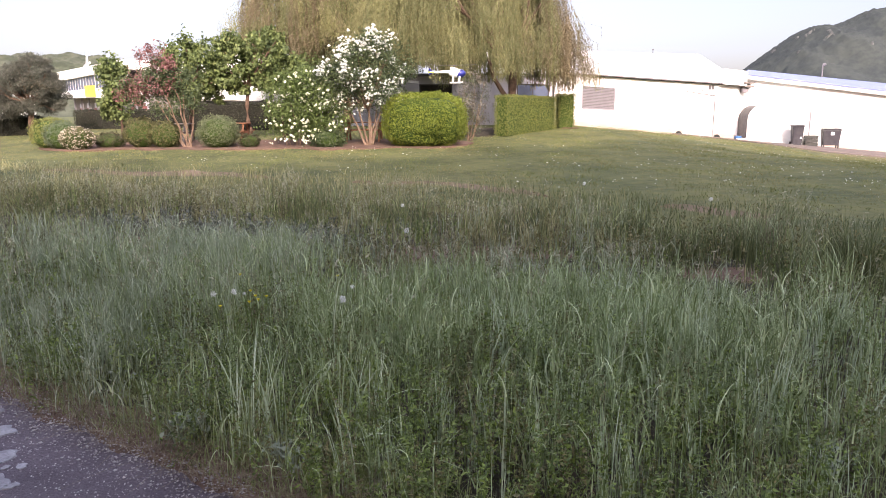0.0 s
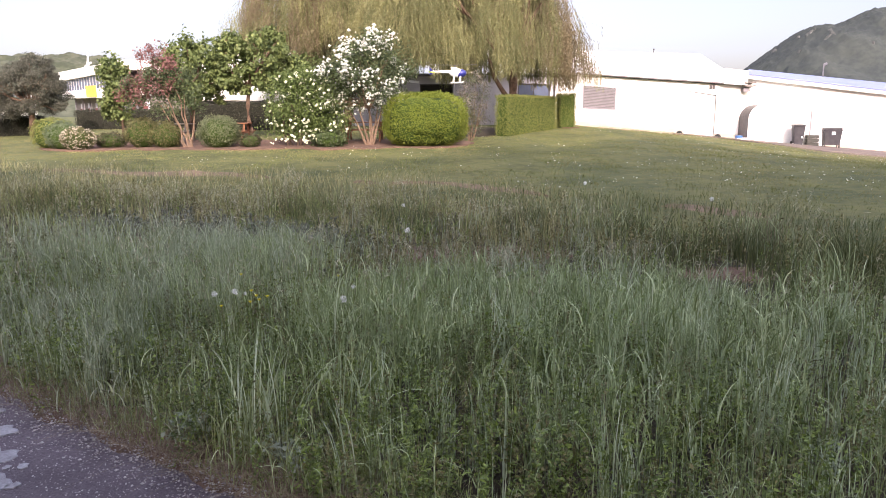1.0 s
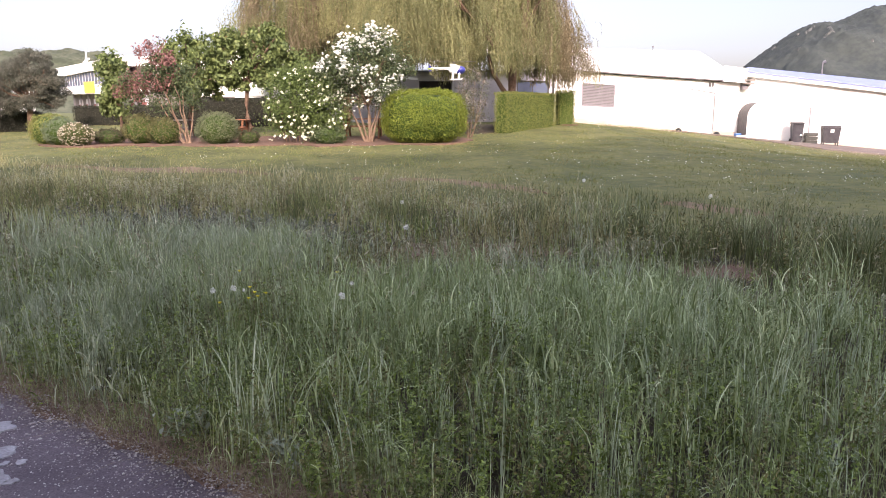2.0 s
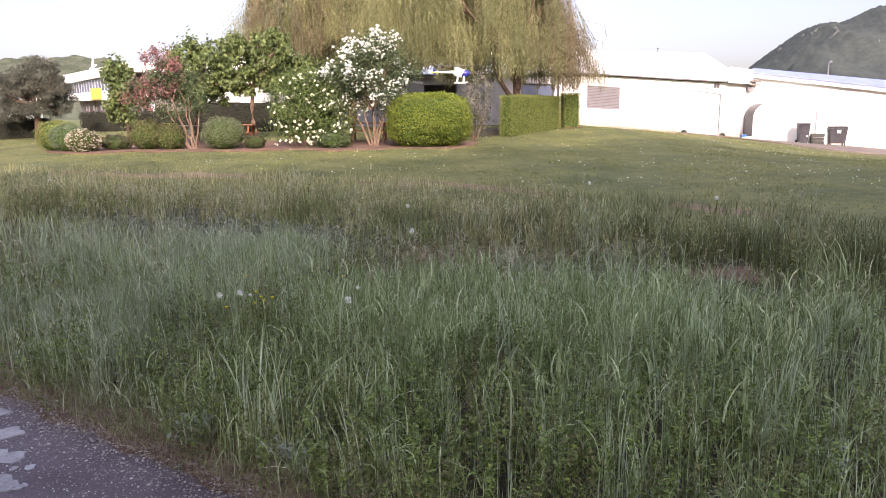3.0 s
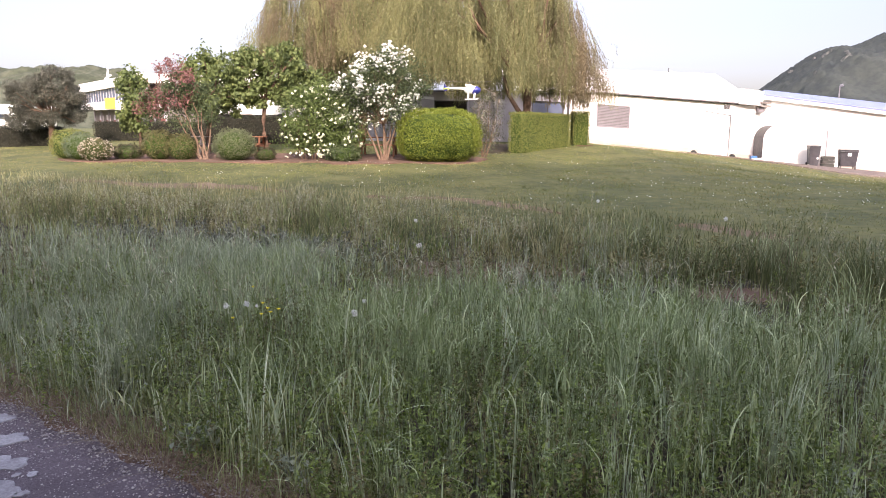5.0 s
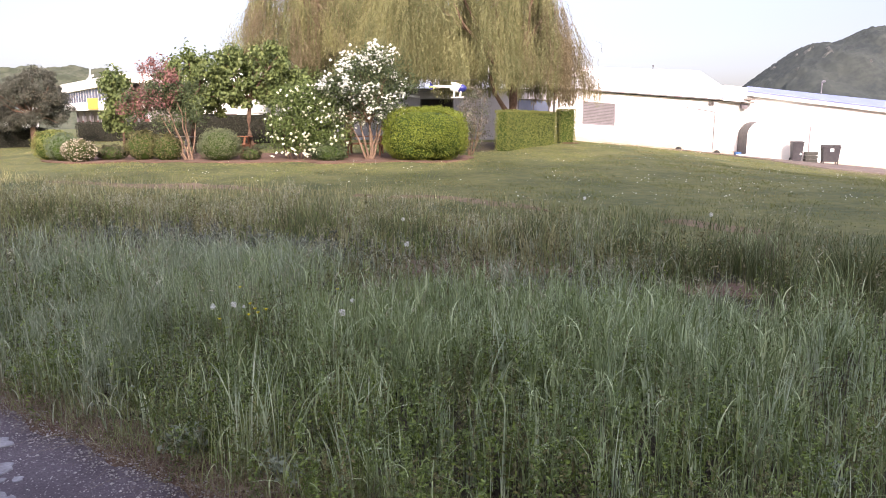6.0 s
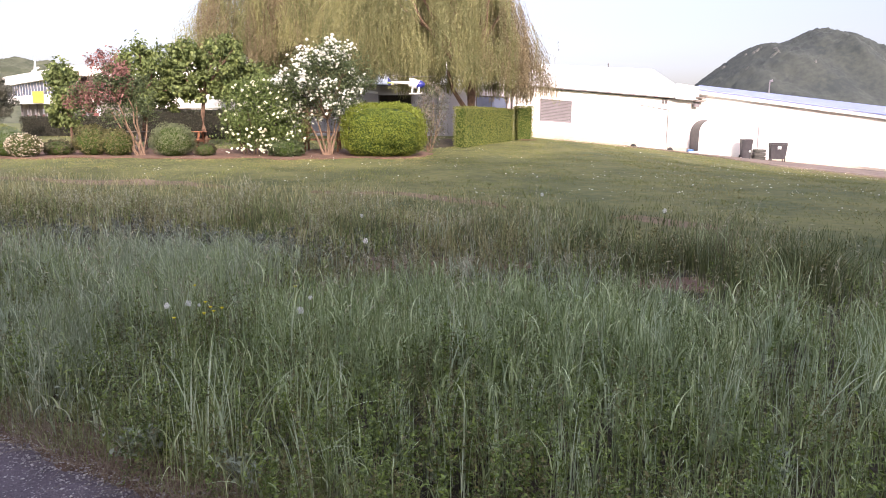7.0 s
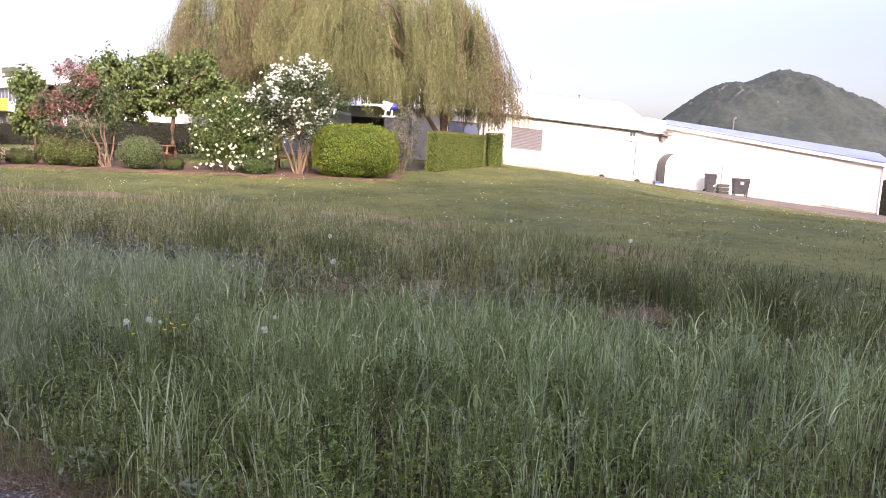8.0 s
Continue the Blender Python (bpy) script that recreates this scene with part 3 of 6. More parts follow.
field("tall_grass", 40000, 5.2, 10.5, blue_share, 0.48, 0.0090, 0.20, M_GREYGRASS, "tall blue-green meadow grass standing close and bending", 3)
field("meadow_grass", 12000, 1.0, 5.2, green_share, 0.30, 0.0055, 0.34, M_GREENGRASS, "fresh green meadow grass, shorter and finer", 5, 1.0)
field("meadow_grass", 70000, 5.2, 21, green_share, 0.42, 0.010, 0.28, M_GREENGRASS, "fresh green meadow grass, shorter and finer", 3)
field("seeding_grass", 34000, 5.0, 21, dry_share, 0.36, 0.010, 0.34, M_DRYGRASS, "olive and straw-coloured seeding grass", 3)



def tussocks(name, n, d0, d1, chance, per, spread, height, width, lean, material, label, segs=4, droop=0.9):
    """Clumps of blades that fan out from their feet."""
    x, y = scatter(n, d0, d1)
    keep = rng.uniform(0, 1, len(x)) < chance(x, y) * (1 - soil(x, y)) * thin_edge(x, y)
    x, y = x[keep], y[keep]
    size = rng.uniform(0.4, 1.05, len(x)) * 1.45 * (0.72 + 0.3 * wave(x, y, 1.7, 32) + 0.22 * wave(x, y, 0.7, 34)) * grown(x, y)
    size = np.minimum(size, 0.95 + 0.1 * size)
    count = np.maximum(6, (per * size * rng.uniform(0.6, 1.3, len(x))).astype(int))
    k = np.repeat(np.arange(len(x)), count)
    a = rng.uniform(0, math.tau, len(k))
    r = spread * size[k] * np.sqrt(rng.uniform(0, 1, len(k)))
    bx, by = x[k] + r * np.cos(a), y[k] + r * np.sin(a)
    tilt = rng.normal(0, 0.17, (len(x), 2))
    fan = np.stack([np.cos(a) * r / spread + tilt[k, 0] * 4, np.sin(a) * r / spread + tilt[k, 1] * 4], 1)
    heading = np.arctan2(fan[:, 1], fan[:, 0]) + rng.normal(0, 0.5, len(k))
    h = height * size[k] * rng.uniform(0.55, 1.1, len(k))
    v, f = blades(bx, by, ground_z(bx, by), h, width * np.clip(by / 3.3, 0.5, 1), lean * (0.35 + r / spread), segs, droop, heading)
    return tagged(mesh_object(name, v, f, material), label, "grass", kind="stuff")


def blue_lumps(x, y):
    return np.clip(blue_zone(x, y) * 1.1 + 0.35 * wave(x, y, 1.2, 35), 0.03, 1) * (y < 7.4)


def olive_lumps(x, y):
    back = np.clip((y - trough(x) - 0.35) / 0.7, 0, 1)
    return back * np.clip(0.55 + 0.8 * wave(x, y, 2.6, 36), 0.04, 1) * np.clip(1.0 - 0.5 * (x - 0.5), 0.08, 1)


def culms(name, n, d0, d1, chance, height, width, leaf, per, material, label, segs=4):
    """Upright grass stalks with short leaf blades that spring from them and bend over."""
    x, y = scatter(n, d0, d1)
    keep = rng.uniform(0, 1, len(x)) < chance(x, y) * (1 - 0.95 * soil(x, y)) * thin_edge(x, y) * np.clip(0.15 + 1.3 * tussock(x, y), 0, 1) * gaps(x, y)
    x, y = x[keep], y[keep]
    h = height * rng.uniform(0.6, 1.2, len(x)) * (0.55 + 0.65 * tussock(x, y)) * grown(x, y)
    z, head = ground_z(x, y), bent_by_wind(x, y)
    lean = (0.22 + 0.35 * np.clip(1 - from_path(x, y) / 1.0, 0, 1)) * rng.uniform(0.1, 1, len(x))
    pieces = [blades(x, y, z, h, width * 0.45, lean, 2, 0.1, head)]
    for k in range(per):
        s = rng.uniform(0.1, 0.85, len(x))
        off = lean * h * s * 0.5
        pieces.append(blades(x + np.cos(head) * off, y + np.sin(head) * off, z + h * s * 0.95, leaf * rng.uniform(0.5, 1.25, len(x)), width * np.clip(y / 3.3, 0.55, 1), 0.42 if k % 2 else 0.75, segs, 0.8 if k % 2 else 1.3))
    v, f = merged(pieces)
    return tagged(mesh_object(name, v, f, material), label, "grass", kind="stuff")


culms("leafy_grass", 12000, 1.0, 5.2, lambda x, y: (blue_lumps(x, y) + 0.30 * (1 - 0.45 * weed_zone(x, y))) * leftwards(x), 0.48, 0.0076, 0.13, 4, M_GREYGRASS, "grey-blue grass stalks with leaf blades bending over", 4)
culms("leafy_grass", 15000, 1.0, 5.2, lambda x, y: (blue_lumps(x, y) + 0.30 * (1 - 0.45 * weed_zone(x, y))) * (1 - leftwards(x)), 0.48, 0.0098, 0.14, 4, M_BLUEGRASS, "blue-green grass stalks with leaf blades bending over", 4)
culms("leafy_grass", 8500, 1.0, 5.2, lambda x, y: 0.6 - 0.5 * blue_lumps(x, y) - 0.2 * weed_zone(x, y), 0.40, 0.0068, 0.12, 3, M_GREENGRASS, "green grass stalks with leaf blades bending over", 4)
culms("leafy_grass", 21000, 5.2, 8.2, lambda x, y: (blue_lumps(x, y) + 0.10) * (1 - 0.9 * dark_shade_side(x, y)), 0.50, 0.0090, 0.18, 2, M_GREYGRASS, "blue-green grass stalks with leaf blades bending over", 3)
culms("leafy_grass", 9000, 5.2, 14, lambda x, y: (0.6 - 0.4 * wave(x, y, 2.6, 36)) * (1 - 0.6 * dark_shade_side(x, y)), 0.46, 0.0105, 0.18, 2, M_GREENGRASS, "green grass stalks with leaf blades bending over", 3)
tussocks("grass_tussocks", 420, 1.0, 5.2, blue_lumps, 24, 0.07, 0.52, 0.0072, 0.15, M_BLUEGRASS, "blue-green grass tussocks with arching blades", 5, 1.1)
tussocks("grass_tussocks", 1600, 1.0, 5.6, lambda x, y: 0.9 * blot(x, y, -2.65, 4.1, 0.55, 0.40) + 0.5 * blot(x, y, -1.9, 4.3, 0.5, 0.4), 20, 0.09, 0.46, 0.0085, 0.20, M_GREYGRASS, "grey-blue grass tussocks with arching blades", 5, 1.1)
tussocks("grass_tussocks", 800, 5.0, 8.0, blue_lumps, 34, 0.16, 0.48, 0.0115, 0.24, M_BLUEGRASS, "blue-green grass tussocks with arching blades", 4)
tussocks("pale_tussocks", 900, 1.0, 5.2, lambda x, y: np.clip(0.22 + 0.75 * blot(x, y, 1.4, 3.9, 1.0, 0.9) + 0.6 * blot(x, y, 0.2, 4.0, 0.6, 0.4) + 0.2 * blot(x, y, -2.3, 4.6, 0.8, 0.8) - 0.12 * leftwards(x) + 0.3 * wave(x, y, 0.6, 95), 0.02, 1), 12, 0.055, 0.52, 0.0100, 0.17, M_PALEGRASS,
         "pale blue-green grass bunches with broad arching blades", 5, 1.15)
tussocks("grass_tussocks", 300, 1.0, 5.2, lambda x, y: 0.75 - 0.6 * wave(x, y, 2.0, 35), 22, 0.10, 0.38, 0.006, 0.24, M_GREENGRASS, "green grass tussocks with arching blades", 5, 1.1)
tussocks("olive_tussocks", 1000, 4.5, 14, olive_lumps, 46, 0.20, 0.54, 0.0100, 0.34, M_DRYGRASS, "tall olive tussocks of seeding grass", 4, 0.9)
# the far-right blot of dark tussocks stands in for shade
tussocks("dark_tussocks", 2600, 4.0, 14, lambda x, y: np.maximum(np.clip((y - trough(x) - 0.35) / 0.7, 0, 1) * np.clip(0.28 - 0.5 * wave(x, y, 2.6, 36) + 0.62 * dark_shade_side(x, y), 0.03, 1), 0.8 * blot(x, y, 4.2, 5.6, 1.0, 1.2)), 48, 0.20, 0.52, 0.0095, 0.32, M_DARKGRASS,
         "tall dark green tussocks at the back of the meadow, and for shade at the right", 4, 0.9)
tussocks("straw_tussocks", 330, 5.0, 13, lambda x, y: np.clip(0.2 + wave(x, y, 1.7, 39), 0, 1), 26, 0.14, 0.56, 0.006, 0.14, M_STRAW, "pale straw-coloured seeding grass tufts", 4)


def plumes(name, n, d0, d1, chance, height, material, label):
    """Thin stalks, each with a loose nodding seed head."""
    x, y = scatter(n, d0, d1)
    keep = rng.uniform(0, 1, len(x)) < chance(x, y) * (1 - soil(x, y))
    x, y = x[keep], y[keep]
    h = height * rng.uniform(0.7, 1.2, len(x)) * np.clip(grown(x, y), 0.55, 1.2)
    z, head, lean = ground_z(x, y), rng.uniform(0, math.tau, len(x)), rng.uniform(0.05, 0.35, len(x))
    stalk = blades(x, y, z, h, 0.0035, lean, 3, 0.3, head)
    per = 9
    t = np.tile(np.linspace(0.74, 1.0, per), (len(x), 1))
    off = lean[:, None] * h[:, None] * (t * 0.35 + t ** 3 * 0.85)
    p = np.stack([x[:, None] + np.cos(head)[:, None] * off, y[:, None] + np.sin(head)[:, None] * off, z[:, None] + h[:, None] * t], -1).reshape(-1, 3)
    v, f = leaves(p + rng.normal(0, 0.009, p.shape), 0.045, 0.009, spread=0.8, hang=-1.2)
    tri = np.concatenate([f[:, (0, 1, 2)], f[:, (0, 2, 3)]])
    v, f = merged([stalk, (v, tri)])
    return tagged(mesh_object(name, v, f, material), label, "grass", kind="stuff")


plumes("seed_heads", 11000, 4.5, 14, lambda x, y: np.clip((y - trough(x) + 0.1) / 0.6, 0, 1) * np.clip(0.45 + 0.7 * wave(x, y, 1.5, 57), 0.05, 1) * np.clip(1.1 - 0.45 * np.clip(x, 0, 9), 0.10, 1), 0.56, M_PLUME, "pale nodding seed heads above the meadow")
plumes("seed_heads", 1500, 8.5, 11, lambda x, y: blot(x, y, -2.1, 10.0, 0.22, 0.3) + 0.5 * blot(x, y, -3.6, 10.2, 0.3, 0.3), 0.62, M_PLUME, "bright clump of pale seed heads in the meadow")
plumes("seed_heads", 900, 4.0, 7.0, lambda x, y: np.clip(0.3 + 0.7 * wave(x, y, 1.1, 58), 0.0, 1), 0.60, M_PLUME, "pale nodding seed heads above the meadow")

# thinner growth at the meadow's ends
n = 90000
x, y = rng.uniform(-16, 13, n), rng.uniform(-8, 20, n)
keep = (from_path(x, y) > 0.15) & (y < meadow_end(x)) & ((x < -0.74 * y - 0.5) | (x > 0.98 * y + 0.5))
x, y = x[keep], y[keep]
v, f = blades(x, y, ground_z(x, y), 0.42 * rng.uniform(0.5, 1.2, len(x)), 0.016, 0.3, 2)
tagged(mesh_object("meadow_grass", v, f, M_GREENGRASS), "green meadow grass along the path", "grass", kind="stuff")

# dry litter along the path's edge
n = 6000
u, s = rng.uniform(-2.5, 4, n), np.abs(rng.normal(0.15, 0.11, n))
lp = PATH0[None] + ALONG[None] * u[:, None] + ACROSS[None] * s[:, None]
v, f = blades(lp[:, 0], lp[:, 1], np.full(n, 0.005), rng.uniform(0.03, 0.15, n), 0.0042, 1.7, 3, 0.9)
tagged(mesh_object("dry_litter", v, f, M_STRAW), "dry brown grass litter along the asphalt", "dry litter", kind="stuff")

n = 22000
u, s = rng.uniform(-2.5, 5, n), rng.uniform(0.06, 0.5, n)
lp = PATH0[None] + ALONG[None] * u[:, None] + ACROSS[None] * s[:, None]
keep = rng.uniform(0, 1, n) < np.clip(0.45 + 0.6 * wave(lp[:, 0], lp[:, 1], 0.35, 47), 0.05, 1)
lp, s = lp[keep], s[keep]
v, f = blades(lp[:, 0], lp[:, 1], np.full(len(lp), 0.005), rng.uniform(0.03, 0.11, len(lp)) * (0.6 + 2.4 * s), 0.0042, 0.6, 3, 0.8)
tagged(mesh_object("verge_grass", v, f, M_GREENGRASS), "short sparse grass on the path's verge", "grass", kind="stuff")


# leafy weeds: stems with whorls of small leaves
def weeds(name, n, d0, d1, chance, height, leaf, per, material, label):
    x, y = scatter(n, d0, d1)
    keep = rng.uniform(0, 1, len(x)) < chance(x, y) * (1 - 0.8 * soil(x, y)) * gaps(x + 0.3, y)
    x, y = x[keep], y[keep]
    h = height * rng.uniform(0.5, 1.2, len(x))
    la, lb = rng.normal(0, 0.11, len(x)), rng.normal(0, 0.11, len(x))
    t = rng.uniform(0.12, 1, (len(x), per))
    rad = leaf * rng.uniform(0.3, 1.5, (len(x), per)) * (1.25 - 0.75 * t)
    a = rng.uniform(0, math.tau, (len(x), per))
    p = np.stack([x[:, None] + la[:, None] * h[:, None] * t + rad * np.cos(a), y[:, None] + lb[:, None] * h[:, None] * t + rad * np.sin(a),
                  ground_z(x, y)[:, None] + h[:, None] * t], -1).reshape(-1, 3)
    v, f = leaves(p, leaf * 1.4, leaf * 0.52, out=np.tile((0, 0, 1.0), (len(p), 1)), spread=0.9)
    return tagged(mesh_object(name, v, f, material), label, "weeds", kind="stuff")


weeds("leafy_weeds", 3600, 1.0, 5.2, lambda x, y: np.clip(0.30 + 0.5 * weed_zone(x, y) + 0.6 * wave(x, y, 0.9, 92), 0.03, 1) * np.clip(from_path(x, y) / 0.25, 0.1, 1), 0.36, 0.0145, 36, M_HERB,
      "low brownish-green weeds among the meadow grass")
weeds("leafy_weeds", 9500, 1.0, 5.4, lambda x, y: np.clip(0.26 + 0.8 * weed_zone(x, y) - 0.35 * wave(x, y, 0.8, 37), 0.04, 1) * np.clip(1.9 - 0.7 * x, 0.25, 1) * np.clip(from_path(x, y) / 0.22, 0.15, 1), 0.37, 0.0165, 36, M_WEED,
      "low bright green weeds with small whorled leaves")
weeds("leafy_weeds", 3500, 5.0, 13, lambda x, y: np.clip(0.2 - 0.7 * wave(x, y, 2.4, 38), 0.02, 1), 0.30, 0.022, 36, M_WEED,
      "low bright green weeds with small whorled leaves")
weeds("meadow_herbs", 5600, 4.6, 8.2, lambda x, y: blot(x, y, -0.25, 5.8, 0.9, 0.6) + 0.8 * blot(x, y, -0.1, 6.8, 1.3, 0.5), 0.30, 0.020, 34, M_HERB,
      "low olive-green herbs in a hollow of the meadow")
weeds("meadow_herbs", 5200, 3.0, 7.5, lambda x, y: 0.9 * blot(x, y, -3.2, 5.3, 0.55, 0.45) + 0.9 * blot(x, y, -4.1, 6.45, 0.7, 0.4) + 0.7 * blot(x, y, -1.4, 4.2, 0.5, 0.45) + 0.6 * blot(x, y, 0.3, 3.3, 0.45, 0.4), 0.40, 0.0165, 42, M_OLIVELEAF,
      "patches of brownish-green herbs in the meadow")
culms("dry_stalks", 5000, 3.2, 5.0, lambda x, y: 1.6 * blot(x, y, -1.22, 3.95, 0.24, 0.25) + 0.4 * blot(x, y, 0.6, 3.4, 0.3, 0.3), 0.52, 0.004, 0.07, 2, M_STRAW, "brownish dry flower stalks among the grass", 3)
weeds("meadow_herbs", 6500, 5.0, 14, lambda x, y: np.clip((y - trough(x) - 0.2) / 0.5, 0, 1) * np.clip(0.3 + 0.9 * wave(x, y, 0.9, 49) + 1.2 * blot(x, y, -5.3, 10.0, 0.7, 0.6), 0, 1), 0.48, 0.025, 36, M_HERB,
      "bushy olive-green herbs among the seeding grass")
weeds("grey_weeds", 7500, 5.0, 10.5, lambda x, y: np.clip(1.2 - np.abs(x + 2.8) / 2.2, 0, 1) * np.exp(-((y - trough(x) - 0.1) / 0.6) ** 2), 0.24, 0.040, 24, M_DOCKDARK,
      "dusky grey leafy weeds in a hollow of the meadow")


def rosette(x, y, size, k):
    """A low plant with a few broad grey leaves on short stalks."""
    lr = np.random.default_rng(k)
    e = thing("low_plant", (x, y, 0), "low grey-leaved plant at the edge of the asphalt", "plant", "low plants")
    bm = bmesh.new()
    for i in range(30):
        p = np.array((lr.normal(0, size * 0.5), lr.normal(0, size * 0.4), lr.uniform(0.03, 0.16)))
        limb(bm, [(0, 0, 0), (p[0] * 0.4, p[1] * 0.4, p[2] * 0.6), tuple(p)], 0.002, 0.0015, 3)
        v, f = leaves(p[None], 0.030, 0.020, out=np.array(((0, -0.4, 1.0),)), spread=0.6)
        mesh_object("leaf", v, f, M_DOCK, e)
    part("stalk", bm, M_DOCK, e)


for k, (x, y) in enumerate(((-1.22, 2.95), (-1.12, 2.90), (-0.62, 2.62), (-0.70, 2.70), (-1.75, 3.45), (1.62, 2.6))):
    rosette(x, y, 0.10, k)


def dandelion(x, y, z, k, size=0.045):
    e = thing("dandelion", (x, y, gz(x, y)), "dandelion clock, white and fluffy, on a thin bare stem", "dandelion", "dandelion clocks")
    h = z - gz(x, y)
    part("stem", limb(bmesh.new(), [(0.05, 0.03, 0), (0.02, 0.01, h * 0.5), (0, 0, h - size * 0.4)], 0.003, 0.002, 5), M_WEED, e)
    lr = np.random.default_rng(70 + k)
    d = unit(lr.normal(0, 1, (80, 3)))
    tipv = d * size / 2 * lr.uniform(0.75, 1.1, (80, 1)) + np.array((0, 0, h))
    v, f = leaves(tipv, size * 0.34, size * 0.16, out=d, spread=0.6)
    bm = bmesh.new()
    bmesh.ops.create_icosphere(bm, subdivisions=1, radius=size * 0.15, matrix=Matrix.Translation((0, 0, h)))
    core_v = np.array([b.co[:] for b in bm.verts])
    core_f = [[w.index for w in q.verts] for q in bm.faces]
    bm.free()
    allv = np.concatenate([v, core_v])
    mesh_object("seed_head", allv, [list(q) for q in f] + [[i + len(v) for i in q] for q in core_f], M_SEED, e)


for k, (x, y, z, s) in enumerate(((-0.582, 3.81, 0.45, 0.046), (-0.563, 4.10, 0.45, 0.030), (-0.35, 6.46, 0.40, 0.056), (-1.371, 3.94, 0.45, 0.038),
                                  (-1.264, 3.99, 0.45, 0.042), (-1.19, 3.95, 0.45, 0.022), (2.29, 11.02, 0.38, 0.06), (3.51, 8.88, 0.38, 0.06), (-0.50, 8.43, 0.38, 0.05))):
    dandelion(x, y, z, k, s * 0.85)


def yellow_flower(x, y, z, k):
    e = thing("yellow_flower", (x, y, gz(x, y)), "small yellow meadow flower on a thin stem", "flower", "yellow flowers")
    h = z - gz(x, y)
    part("stem", limb(bmesh.new(), [(0.03, 0, 0), (0.01, 0.01, h * 0.5), (0, 0, h)], 0.002, 0.0015, 5), M_WEED, e)
    bm = bmesh.new()
    c = bm.verts.new((0, 0, h))
    ring = [bm.verts.new(((0.013 if i % 2 else 0.008) * math.cos(i * math.pi / 5), (0.013 if i % 2 else 0.008) * math.sin(i * math.pi / 5), h + 0.004)) for i in range(10)]
    low = bm.verts.new((0, 0, h - 0.008))
    for i in range(10):
        bm.faces.new((c, ring[i], ring[(i + 1) % 10]))
        bm.faces.new((low, ring[(i + 1) % 10], ring[i]))
    part("petals", bm, M_PETAL, e, "yellow petals")


for k, (x, y, z) in enumerate(((-1.11, 3.90, 0.45), (-1.08, 3.85, 0.44), (-1.16, 3.98, 0.46), (-1.27, 3.75, 0.43), (-1.36, 4.45, 0.45), (-1.13, 3.84, 0.43), (-0.70, 4.40, 0.45), (-1.05, 3.92, 0.44))):
    yellow_flower(x, y, z, k)

def bare(x, y):
    """Where the scrub leaves the earth strip bare."""
    return np.clip(blot(x, y, -5.6, 16.2, 1.7, 0.6) + blot(x, y, 0.35, 13.9, 0.9, 0.5), 0, 1)


# low scrubby grass between the tall meadow and the lawn
n = 60000
y = np.sqrt(rng.uniform(5 ** 2, 20 ** 2, n))
x = y * rng.uniform(-0.74, 0.98, n)
keep = (y > meadow_end(x) - 0.4) & (y < lawn_start(x) + 0.1 + 0.5 * wave(x, y, 1.3, 44)) & (rng.uniform(0, 1, n) < np.clip(0.75 + 0.5 * wave(x, y, 1.2, 45), 0.1, 1) * (1 - 0.95 * bare(x, y)))
x, y = x[keep], y[keep]
dark = rng.uniform(0, 1, len(x)) < np.clip(0.35 + 0.35 * x, 0.25, 0.95)
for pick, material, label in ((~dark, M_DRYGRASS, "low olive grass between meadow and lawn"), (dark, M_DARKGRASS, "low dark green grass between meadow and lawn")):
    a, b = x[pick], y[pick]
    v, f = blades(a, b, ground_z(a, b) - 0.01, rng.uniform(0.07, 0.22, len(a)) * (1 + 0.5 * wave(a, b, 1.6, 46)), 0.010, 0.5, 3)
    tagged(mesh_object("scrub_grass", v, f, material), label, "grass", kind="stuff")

# mown lawn beyond the meadow, with daisies
def dry_and_sunlit(x, y):
    """Yellower lawn: dry patches, and sunlight put into the colour by yard and border."""
    return np.clip(0.22 + 0.55 * wave(x, y, 2.8, 53) + 0.3 * wave(x, y, 0.9, 54) + 0.55 * np.clip(1 - (yard_edge(x) - y) / 6, 0, 1) * (x > 9) + 0.35 * np.clip((y - 19) / 4, 0, 1) * (x < 2), 0, 1)


n = 330000
y = np.sqrt(rng.uniform(8 ** 2, 38 ** 2, n))
x = y * rng.uniform(-0.74, 0.95, n)
keep = (y > lawn_start(x) + 0.2) & (y < yard_edge(x) - 0.05) & (rng.uniform(0, 1, n) < np.clip(1.3 - y / 40, 0, 0.85) * np.clip(0.6 + 0.5 * wave(x, y, 1.5, 40), 0.2, 1))
x, y = x[keep], y[keep]
dry = rng.uniform(0, 1, len(x)) < dry_and_sunlit(x, y)
for pick, material, label in ((~dry, M_LAWN, "short mown lawn grass in sun and shade"), (dry, M_LAWNDRYSUN, "yellowed dry and sunlit grass in the mown lawn")):
    a, b = x[pick], y[pick]
    v, f = blades(a, b, ground_z(a, b) - 0.025, rng.uniform(0.026, 0.058, len(a)) * (1 + 0.45 * wave(a, b, 1.1, 41)), 0.008 + b * 0.0005, 1.0, 2)
    tagged(mesh_object("lawn_grass", v, f, material), label, "lawn", kind="stuff")
n = 5200
y = rng.uniform(11, 37, n)
x = y * rng.uniform(-0.4, 0.9, n)
keep = (y > lawn_start(x) + 0.6) & (y < yard_edge(x)) & (rng.uniform(0, 1, n) < np.clip(-0.05 + 0.6 * wave(x, y, 3.2, 43) + 0.15 * (x > 4) + 0.30 * blot(x, y, 6.0, 15.5, 4.0, 3.5), 0.02, 1))
x, y = x[keep], y[keep]
v, f = puffs(np.column_stack([x, y, ground_z(x, y) + 0.05]), 0.026 * rng.uniform(0.5, 1.5, (len(x), 1, 1)), 0.5)
